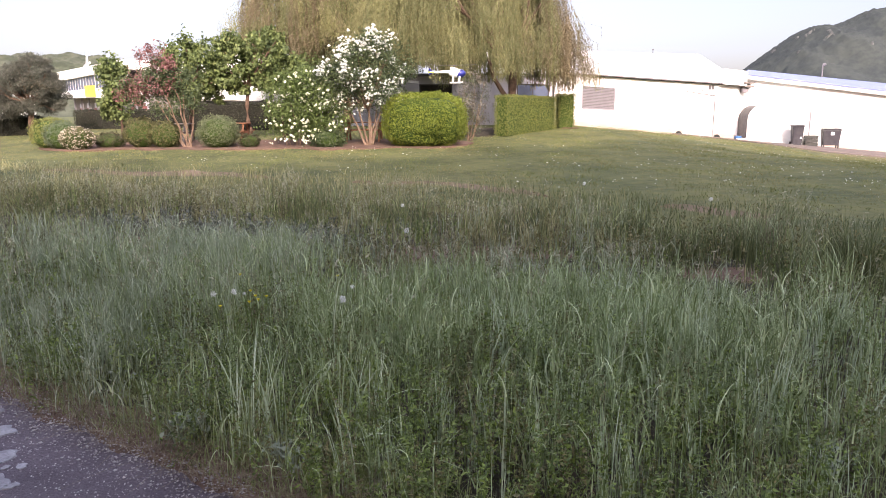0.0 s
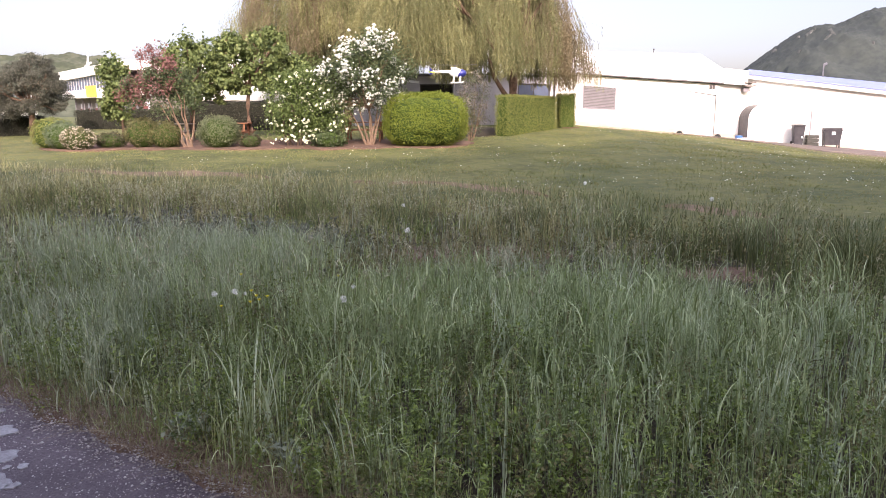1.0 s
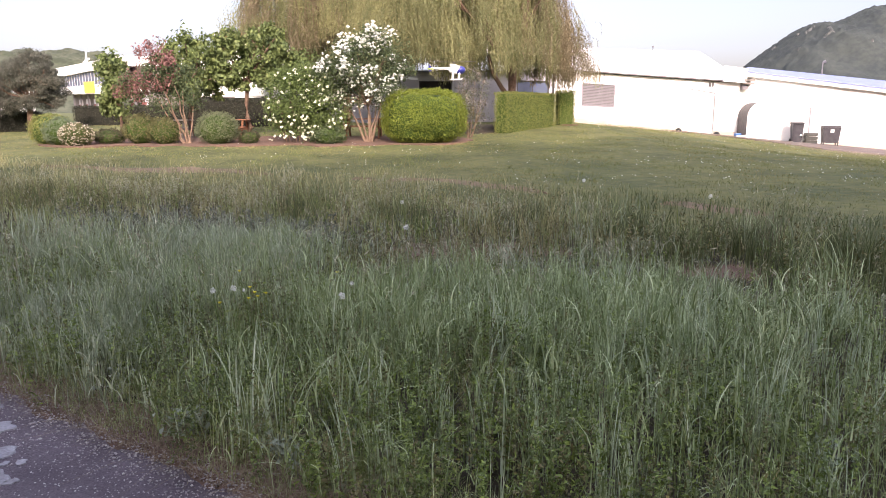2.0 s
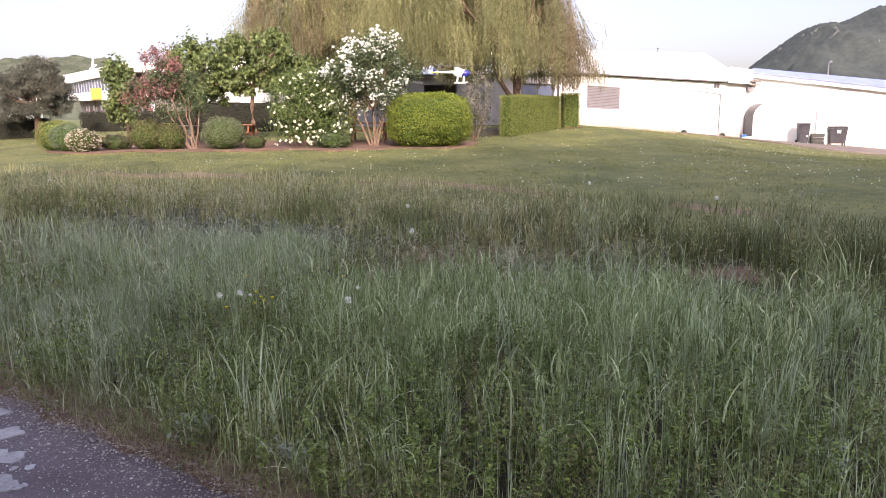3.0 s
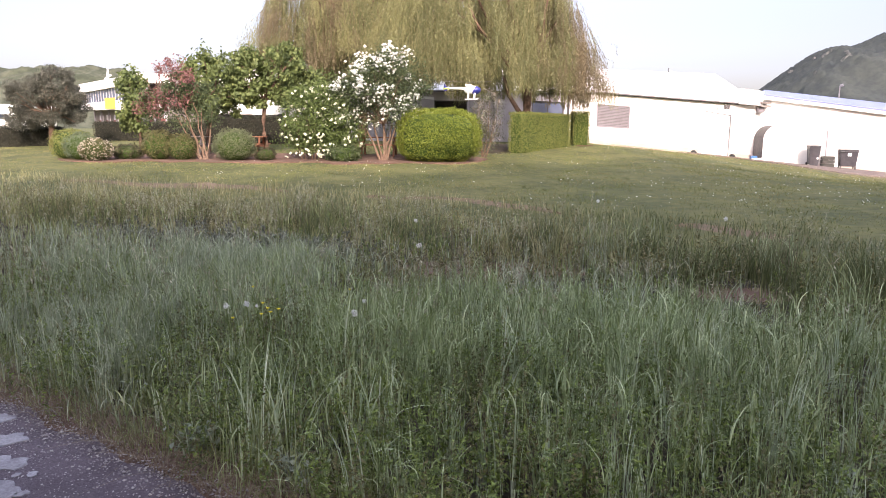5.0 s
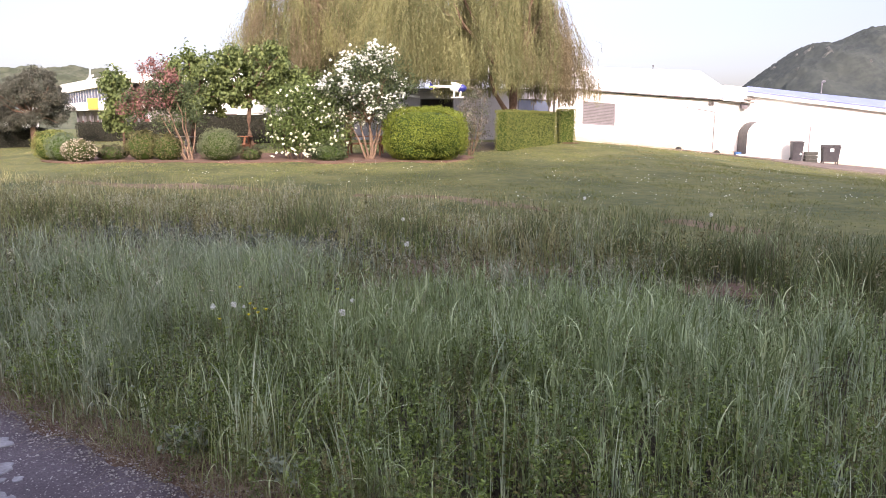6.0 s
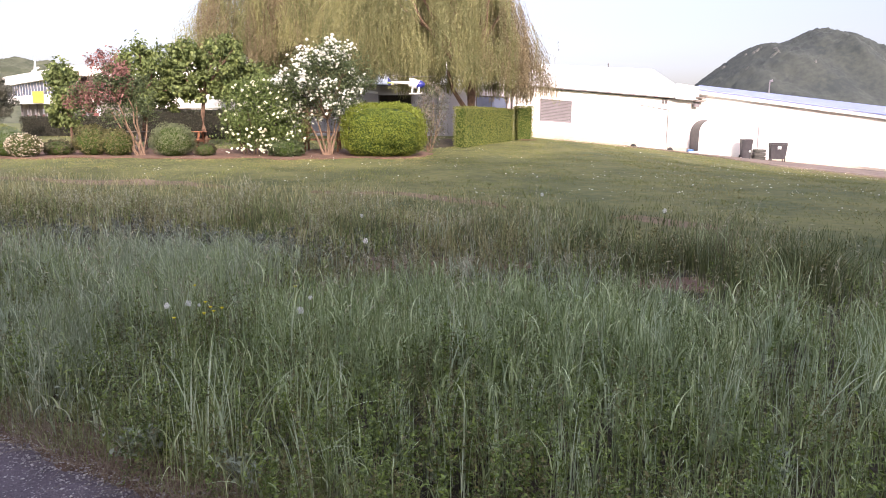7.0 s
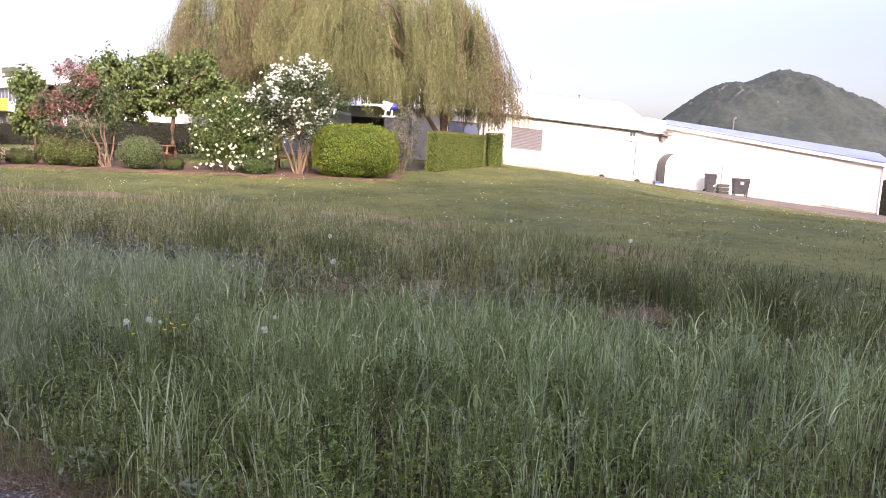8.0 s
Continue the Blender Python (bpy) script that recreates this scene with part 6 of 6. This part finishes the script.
        size = np.where(p[:, 1:2] + at[1] < 33.2, 1.0, 1.55)
        v, f = leaves(p, 0.10 * size, 0.023 * size, np.column_stack([rng.normal(0, 1, (len(p), 2)), np.zeros(len(p))]), 0.6, 3.2)
        mesh_object(name, v, f, material, e, words)
    return e


big_willow = willow(3.1, 32.2, ((-0.35, 31.0, 3.9, 2.3, 9.0, 2.95, 165, 0.06), (3.5, 32.4, 3.25, 2.4, 8.6, 2.8, 165, 0.08), (1.4, 34.0, 4.7, 1.6, 10.4, 3.6, 140, 0.10)),
                    "large weeping willow with hanging yellow-green strands")
part("limb", limb(bmesh.new(), [(0.02, -0.1, 1.25), (-0.35, -0.2, 1.75), (-0.75, -0.3, 2.35), (-1.0, -0.3, 3.2)], 0.13, 0.07, 8), M_BARK, big_willow)
willow(-4.6, 33.6, ((-6.5, 32.6, 3.1, 1.9, 9.2, 3.7, 150, 0.42), (-4.2, 33.6, 3.6, 2.0, 9.8, 3.3, 140, 0.28), (-3.4, 35.0, 4.6, 1.5, 10.6, 3.2, 110, 0.25)),
       "weeping willow with duller bronze-green hanging strands")

# mulch under the border
bm = bmesh.new()
ring_t, ring_b = [], []
mx = np.concatenate([np.linspace(-14.6, 1.15, 40), np.linspace(1.15, -14.6, 40)])
for i, x in enumerate(mx):
    y = (23.25 if i < 40 else 27.6) + 0.4 * float(wave(x, x * 0 + (i < 40), 1.7, 71))
    ends = max(0.0, (x + 0.6) / 1.75, (-13.2 - x) / 1.4)
    y += (2.1 if i < 40 else -2.1) * ends ** 2.5
    ring_t.append(bm.verts.new((x, y, gz(x, y) + 0.02)))
    ring_b.append(bm.verts.new((x, y, gz(x, y) - 0.1)))
for i in range(39):
    bm.faces.new((ring_t[i], ring_t[i + 1], ring_t[78 - i], ring_t[79 - i]))
    bm.faces.new((ring_b[i], ring_b[i + 1], ring_t[i + 1], ring_t[i]))
tagged(part("border_mulch", bm, M_EARTH), "reddish-brown mulch in the planted border", "mulch", kind="structure")


# the willow's shade on the lawn, laid as a soil-coloured patch
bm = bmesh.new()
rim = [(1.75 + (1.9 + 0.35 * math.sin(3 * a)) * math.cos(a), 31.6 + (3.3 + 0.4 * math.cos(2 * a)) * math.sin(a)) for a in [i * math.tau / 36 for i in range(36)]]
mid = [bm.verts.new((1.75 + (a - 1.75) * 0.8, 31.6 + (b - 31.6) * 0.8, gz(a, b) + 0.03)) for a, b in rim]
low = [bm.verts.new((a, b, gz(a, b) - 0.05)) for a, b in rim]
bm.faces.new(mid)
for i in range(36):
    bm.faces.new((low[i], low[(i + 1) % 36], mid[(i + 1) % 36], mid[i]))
tagged(part("willow_shade_patch", bm, M_SOIL), "dark patch standing in for the willow's shade on the lawn", "bare earth", kind="structure")

# low white porch with a dark recess, behind the trees
porch = thing("porch", (0, 0, 0), "low white porch with a deep dark recess", "building")
part("fascia", block(-13.6, -9.7, 38.2, 39.4, 2.27, 3.35, 0.02), M_WALL, porch)
# the recess's shade is put into its dark-coloured walls and roof
part("rear_wall", block(-13.6, -9.7, 41.0, 41.2, 0.6, 2.27), M_DARKMETAL, porch, "rear wall coloured dark for the recess's shade")
part("side_wall", block(-13.9, -13.6, 38.25, 41.2, 0.6, 3.30), M_DARKMETAL, porch)
part("roof", block(-13.6, -9.7, 39.4, 41.2, 2.3, 3.30), M_DARKMETAL, porch)
part("post", block(-9.95, -9.75, 38.4, 38.6, 0.6, 2.27, 0.01), M_DARKMETAL, porch)

# ---- benches behind the border ----
def picnic_bench(x, y, length, material, label, turn=0):
    e = thing("picnic_bench", (x, y, gz(x, y)), label, "bench", turn=turn)
    for k in range(4):
        part("plank", block(-length / 2, length / 2, -0.3 + k * 0.155, -0.165 + k * 0.155, 0.70, 0.74, 0.008), material, e)
    for s in (-0.62, 0.62):
        part("seat", block(-length / 2, length / 2, s - 0.13, s + 0.13, 0.42, 0.46, 0.008), material, e)
    for s in (-length * 0.36, length * 0.36):
        bm = bmesh.new()
        for q in (-1, 1):
            rod(bm, (s, q * 0.6, 0), (s, q * 0.2, 0.7), 0.04, sides=4)
        hexa(bm, s - 0.03, s + 0.03, -0.72, 0.72, 0.34, 0.34, 0.42, 0.42)
        part("trestle", bm, material, e)


picnic_bench(-7.95, 26.4, 1.2, M_WOOD, "orange-brown wooden picnic table behind the low shrubs")
picnic_bench(-3.0, 26.6, 1.7, M_WOOD, "orange-brown wooden picnic table behind the white-flowering tree")
picnic_bench(-10.2, 26.2, 1.5, M_GREYWOOD, "weathered grey wooden picnic table behind the border")

# ---- model helicopter in the air ----
heli = thing("model_helicopter", (0.30, 20.0, 2.62), "white and blue radio-controlled model helicopter hovering above the border", "model helicopter", turn=-4)
bm = bmesh.new()
bmesh.ops.create_uvsphere(bm, u_segments=20, v_segments=12, radius=0.15, matrix=Matrix.Translation((0.10, 0, 0)) @ Matrix.Diagonal((1.35, 0.62, 0.72, 1)))
body = part("body", bm, M_WHITEPAINT, heli, "white fuselage", True)
bm = bmesh.new()
bmesh.ops.create_uvsphere(bm, u_segments=18, v_segments=12, radius=0.135, matrix=Matrix.Translation((0.165, 0, -0.005)) @ Matrix.Diagonal((1.25, 0.70, 0.78, 1)))
bmesh.ops.bisect_plane(bm, geom=bm.verts[:] + bm.edges[:] + bm.faces[:], plane_co=(0.15, 0, 0), plane_no=(-0.8, 0, 0.45), clear_outer=True)
part("canopy", bm, M_BLUE, heli, "glossy deep blue canopy", True)
bm = bmesh.new()
limb(bm, [(-0.02, 0, 0.03), (-0.25, 0, 0.035), (-0.56, 0, 0.04)], 0.045, 0.018, 8)
part("tail_boom", bm, M_WHITEPAINT, heli)
bm = bmesh.new()
hexa(bm, -0.60, -0.52, -0.006, 0.006, -0.04, -0.01, 0.15, 0.07)
part("tail_fin", bm, M_BLUE, heli, "blue tail fin")
bm = bmesh.new()
hexa(bm, -0.62, -0.46, -0.03, -0.024, 0.015, 0.015, 0.045, 0.045)
part("tail_rotor", bm, M_TAILGREEN, heli, "yellow-green tail rotor")
bm = bmesh.new()
hexa(bm, -0.06, 0.10, -0.045, 0.045, 0.09, 0.09, 0.15, 0.13)
part("engine_cowl", bm, M_WHITEPAINT, heli)
bm = bmesh.new()
rod(bm, (0.04, 0, 0.12), (0.04, 0, 0.20), 0.012)
mast = part("rotor_mast", bm, M_SHUTTER, heli)
for s in (-1, 1):
    bm = hexa(bmesh.new(), 0.04 if s > 0 else -0.52, 0.60 if s > 0 else 0.04, -0.022, 0.022, 0.188 if s > 0 else 0.20, 0.20 if s > 0 else 0.188, 0.194 if s > 0 else 0.206, 0.206 if s > 0 else 0.194)
    part("rotor_blade", bm, M_SHUTTER, mast)
for s in (-0.10, 0.10):
    bm = bmesh.new()
    limb(bm, [(-0.06, s, -0.235), (0.20, s, -0.235), (0.26, s, -0.21)], 0.014, 0.012, 6)
    skid = part("skid", bm, M_WHITEPAINT, heli)
    for x in (0.0, 0.16):
        bm = bmesh.new()
        rod(bm, (x + 0.02, s * 0.5, -0.08), (x, s, -0.235), 0.024, 0.02, 6)
        part("skid_leg", bm, M_WHITEPAINT, skid)

heli.scale = (1.13, 1.13, 1.13)

# growth and a small white annex beyond the hall's end
box_hedge(33.2, 41.0, 3.0, 1.4, 2.3, 0, 5000, 0.10, M_DARKHEDGE, "loose dark olive bush beyond the hall's end", gz(33.2, 41.0), M_DARKCORE)
shrub(36.4, 41.5, 1.5, 1.3, 3.6, 5000, 0.16, M_DARKHEDGE, "dark conifer bush beyond the hall", width=0.2, lumps=0.15)
annex = thing("annex", (33.0, 47.0, 0), "white annex with blue posts beyond the hall", "building")
part("wall", block(0, 5, 0.2, 4, -1.0, 2.0), M_WALL, annex)
part("roof", block(-0.2, 5.2, -0.2, 4.2, 2.005, 2.25, 0.03), M_BLUEROOF, annex)
for x in (0.1, 2.4, 4.7):
    part("post", block(x, x + 0.16, -0.12, 0.04, -1.0, 2.0), M_BLUE, annex, "blue post")
for x in (0.7, 1.5, 3.2):
    part("window", block(x, x + 0.12, 0.13, 0.197, 0.5, 1.7), M_PANE, annex)

# ---- far buildings ----
far = thing("office_building", (-40.9, 75, 0), "two-storey white office building with a window band and a yellow panel", "building", turn=math.degrees(math.atan2(55 - 75, -24.8 + 40.9)))
LEN = math.hypot(16.1, 20)
part("wall", hexa(bmesh.new(), 0, LEN, 0, 9, 3.3, 2.9, 4.0, 3.8), M_WALL, far)
part("parapet", hexa(bmesh.new(), -0.2, LEN, -0.15, 9, 5.08, 5.03, 6.0, 5.75), M_WALL, far)
part("core_wall", hexa(bmesh.new(), 0.2, LEN, 1.2, 8.8, 0.4, 0.4, 5.02, 5.02), M_GREYWOOD, far)
for k in range(22):
    a, b = LEN * k / 22 + 0.08, LEN * (k + 1) / 22 - 0.08
    za, zb = 4.0 - 0.2 * k / 22, 4.0 - 0.2 * (k + 1) / 22
    win = part("window", hexa(bmesh.new(), a, b, 0.15, 0.22, za, zb, 5.07, 5.05), M_OFFICEPANE, far)
    part("mullion", hexa(bmesh.new(), b + 0.05, b + 0.11, 0.12, 0.21, za - 0.05, zb - 0.05, 5.07, 5.05), M_SHADEGREY, win)
part("yellow_panel", hexa(bmesh.new(), LEN * 0.46, LEN * 0.61, -0.08, -0.01, 3.20, 3.12, 4.22, 4.14), M_YELLOW, far, "bright yellow panel")
for k in range(8):
    x = 2.6 + k * LEN / 8
    part("pillar", block(x, x + 0.14, 0.7, 0.84, 0.3, 3.3), M_SHUTTER, far)
    win = part("ground_window", block(x + 0.9, x + 2.2, 1.05, 1.17, 1.6, 2.7), M_SHADEGREY, far)
    part("pane", block(x + 1.0, x + 2.1, 1.0, 1.04, 1.75, 2.2), M_RED, win, "red lower panel")
bm = bmesh.new()
rod(bm, (LEN * 0.46, 0.4, 5.6), (LEN * 0.46, 0.4, 7.3), 0.06)
rod(bm, (LEN * 0.46 - 1.4, 0.4, 6.1), (LEN * 0.46 + 1.0, 0.4, 6.3), 0.08)
rod(bm, (LEN * 0.46 - 1.0, 0.4, 5.7), (LEN * 0.46, 0.4, 7.1), 0.04)
part("roof_mast", bm, M_WHITEPAINT, far, "white roof mast with stays")
villa = thing("house", (-25.4, 80, 0), "white-walled house with a terracotta roof, far behind the trees", "house")
part("wall", block(0, 4.2, 0, 8, 0.3, 9.3), M_WALL, villa)
bm = hexa(bmesh.new(), -0.3, 4.5, -0.4, 8.4, 9.3, 9.3, 9.45, 9.45)
hexa(bm, 0.1, 4.1, 1.5, 6.5, 9.45, 9.45, 10.3, 10.3)
part("roof", bm, M_WOOD, villa, "orange-brown tiled roof")
for x in (0.7, 2.6):
    part("window", block(x, x + 0.8, -0.03, 0.02, 7.0, 8.4), M_PANE, villa)
low_b = thing("shed", (-54, 75, 0.3), "low white industrial building far behind the hedge", "building")
part("wall", block(0, 5.6, 0, 8, 0, 3.3), M_WALL, low_b)
part("roof", block(-0.3, 5.9, -0.3, 8.3, 3.305, 3.55, 0.03), M_ROOF, low_b)
win = part("window", block(0.5, 4.9, -0.04, -0.003, 2.0, 2.5), M_PANE, low_b)


def car(x, y, turn, paint, label):
    e = thing("car", (x, y, gz(x, y)), label, "car", turn=turn)
    bm = bmesh.new()
    prof = [(-2.0, 0.35), (-2.05, 0.8), (-1.2, 0.9), (-0.55, 1.38), (0.9, 1.42), (1.75, 0.95), (2.0, 0.85), (2.0, 0.35)]
    a, b = [bm.verts.new((px, -0.82, pz)) for px, pz in prof], [bm.verts.new((px, 0.82, pz)) for px, pz in prof]
    bm.faces.new(a), bm.faces.new(b[::-1])
    for i in range(len(prof)):
        bm.faces.new((a[i], b[i], b[(i + 1) % 8], a[(i + 1) % 8]))
    bmesh.ops.bevel(bm, geom=bm.edges[:], offset=0.06, segments=2, affect="EDGES")
    part("body", bm, paint, e)
    part("side_window", block(-0.5, 0.95, -0.835, -0.80, 0.95, 1.3, 0.01), M_PANE, e)
    for sx_ in (-1.3, 1.25):
        for sy_ in (-0.75, 0.75):
            bm = bmesh.new()
            rod(bm, (sx_, sy_ - 0.1, 0.32), (sx_, sy_ + 0.1, 0.32), 0.32, sides=16)
            wheel = part("wheel", bm, M_RUBBER, e)
            bm = bmesh.new()
            rod(bm, (sx_, sy_ - 0.11, 0.32), (sx_, sy_ + 0.11, 0.32), 0.19, sides=12)
            part("rim", bm, M_SHUTTER, wheel)


car(-32.6, 46.5, 12, M_CARBLUE, "bright blue parked car beyond the hedge")


# ---- hills ----
def hills(name, x0, x1, y0, y1, nx, ny_, height, material, label):
    hx, hy = np.meshgrid(np.linspace(x0, x1, nx), np.linspace(y0, y1, ny_), indexing="ij")
    z = height(hx, hy)
    v = np.stack([hx, hy, z], -1).reshape(-1, 3)
    i = (np.arange(nx - 1)[:, None] * ny_ + np.arange(ny_ - 1)[None]).ravel()
    return tagged(mesh_object(name, v, np.stack([i, i + ny_, i + ny_ + 1, i + 1], 1), material, smooth=True), label, "hill", kind="structure")


def lumps(x, y, s, seed):
    return wave(x, y, s, seed) + 0.5 * wave(x, y, s * 0.47, seed + 1) + 0.25 * wave(x, y, s * 0.2, seed + 2)


def tufts(x, seed):
    """The uneven tops of single trees."""
    return np.random.default_rng(seed).uniform(-1.9, 1.9, np.shape(x)) if np.ndim(x) else 0.0


def mountain(x, y):
    """A long flank that climbs over a shoulder to one rounded top and falls away on the far side."""
    ridge_ = np.interp(x, [380, 560, 655, 686, 720, 760, 786, 812, 846, 905, 955, 1060, 1170, 1350, 1600, 1900], [0, 22, 97, 124, 152, 180, 190, 185, 196, 223, 216, 182, 138, 92, 60, 30])
    near = np.clip(1 - np.abs(y - 1500) / 420, 0, 1)
    spur = 1 + 0.16 * np.clip((1500 - y) / 200, 0, 1) * wave(x + 0.25 * y, y * 0.15, 120, 88)
    near = near * near * (3 - 2 * near) * spur
    low = np.clip((1480 - y) / 90, 0.15, 1)
    return ridge_ * near + near * 7 * low * lumps(x, y, 150, 81) + near * 2.4 * low * lumps(x, y, 34, 85) + near * 1.5 * tufts(x, 86) - 12


hills("mountain", 420, 1900, 1060, 1640, 340, 130, mountain, M_FOREST, "steep wooded mountain with pale rock near its top")


def low_hill(x, y):
    near = np.clip(1 - np.abs(y - 900) / 260, 0, 1)
    near = near * near * (3 - 2 * near)
    h = 80 + 4 * np.sin((x + 560) / 60) - 0.16 * np.clip(x + 470, 0, 300)
    return near * (np.maximum(h, 0) + 3 * lumps(x, y, 120, 91) + 1.8 * lumps(x, y, 22, 95) + 0.8 * tufts(x, 96)) - 8


hills("hillside", -1000, 150, 640, 960, 330, 70, low_hill, M_HILL, "low wooded hillside in the distance")

# pale crags on the mountain: ragged sheets of bare rock that follow its flank
M_ROCK = mat("pale_rock", (0.115, 0.115, 0.112), (0.05, 0.055, 0.052), 0.10, 0.95, 1.0, 0.5)
for k, (x, z, wx, wy) in enumerate(((702, 128, 4, 9), (708, 118, 3, 5), (752, 158, 10, 5), (772, 156, 4, 14), (762, 146, 10, 3), (735, 150, 5, 4), (812, 128, 3, 4))):
    y = 1499.0
    while float(mountain(np.array([float(x)]), np.array([y]))[0]) > z and y > 1080:
        y -= 3
    nx_, ny_ = 15, 15
    hx, hy = np.meshgrid(np.linspace(x - wx, x + wx, nx_), np.linspace(y - wy, y + wy, ny_), indexing="ij")
    ragged = ((hx - x) / wx) ** 2 + ((hy - y) / wy) ** 2 + 0.55 * wave(hx, hy, 9, 200 + k)
    hz = mountain(hx, hy) + 2.2 - 7.0 * np.clip(ragged - 0.45, 0, 1.2)
    q = (np.arange(nx_ - 1)[:, None] * ny_ + np.arange(ny_ - 1)[None]).ravel()
    ob = mesh_object("crag", np.stack([hx, hy, hz], -1).reshape(-1, 3), np.stack([q, q + ny_, q + ny_ + 1, q + 1], 1), M_ROCK)
    tagged(ob, "pale bare rock face on the wooded mountain", "rock", "crags")

# ---- unseen trees, added to shade the meadow and the hall's right end ----
rng = np.random.default_rng(77)


def shade_tree(x, y, h, r, k):
    e = thing("added_shade_tree", (x, y, 0), "unseen broad-leaved tree added to cast shade", "tree", "trees behind the path")
    part("trunk", limb(bmesh.new(), bent((0, 0, -0.2), (0.2, 0, h * 0.5), 4, 0.08), 0.3, 0.2, 8), M_BARK, e)
    cl = clumps((0, 0, h * 0.56), (r, r, h * 0.42), 150, 0.08)
    p = np.repeat(cl, 38, 0) + rng.normal(0, 0.7, (150 * 38, 3))
    v, f = leaves(p, 0.9, 0.65)
    mesh_object("crown", v, f, M_BROADLEAF, e)


for k, (x, y, h, r) in enumerate(((-19, -9, 14.8, 4.6), (-12, -9, 14.8, 4.6), (-5, -10, 14.2, 4.6), (2, -9, 13.6, 4.6), (8.5, -10, 17.3, 4.6), (14, -10, 20.0, 4.8), (20.5, -10, 18.0, 4.8), (27, -9, 16.5, 4.8), (33, -8, 17, 4.6),
                                  (33.2, 19, 11.6, 2.6))):
    shade_tree(x, y, h, r, k)
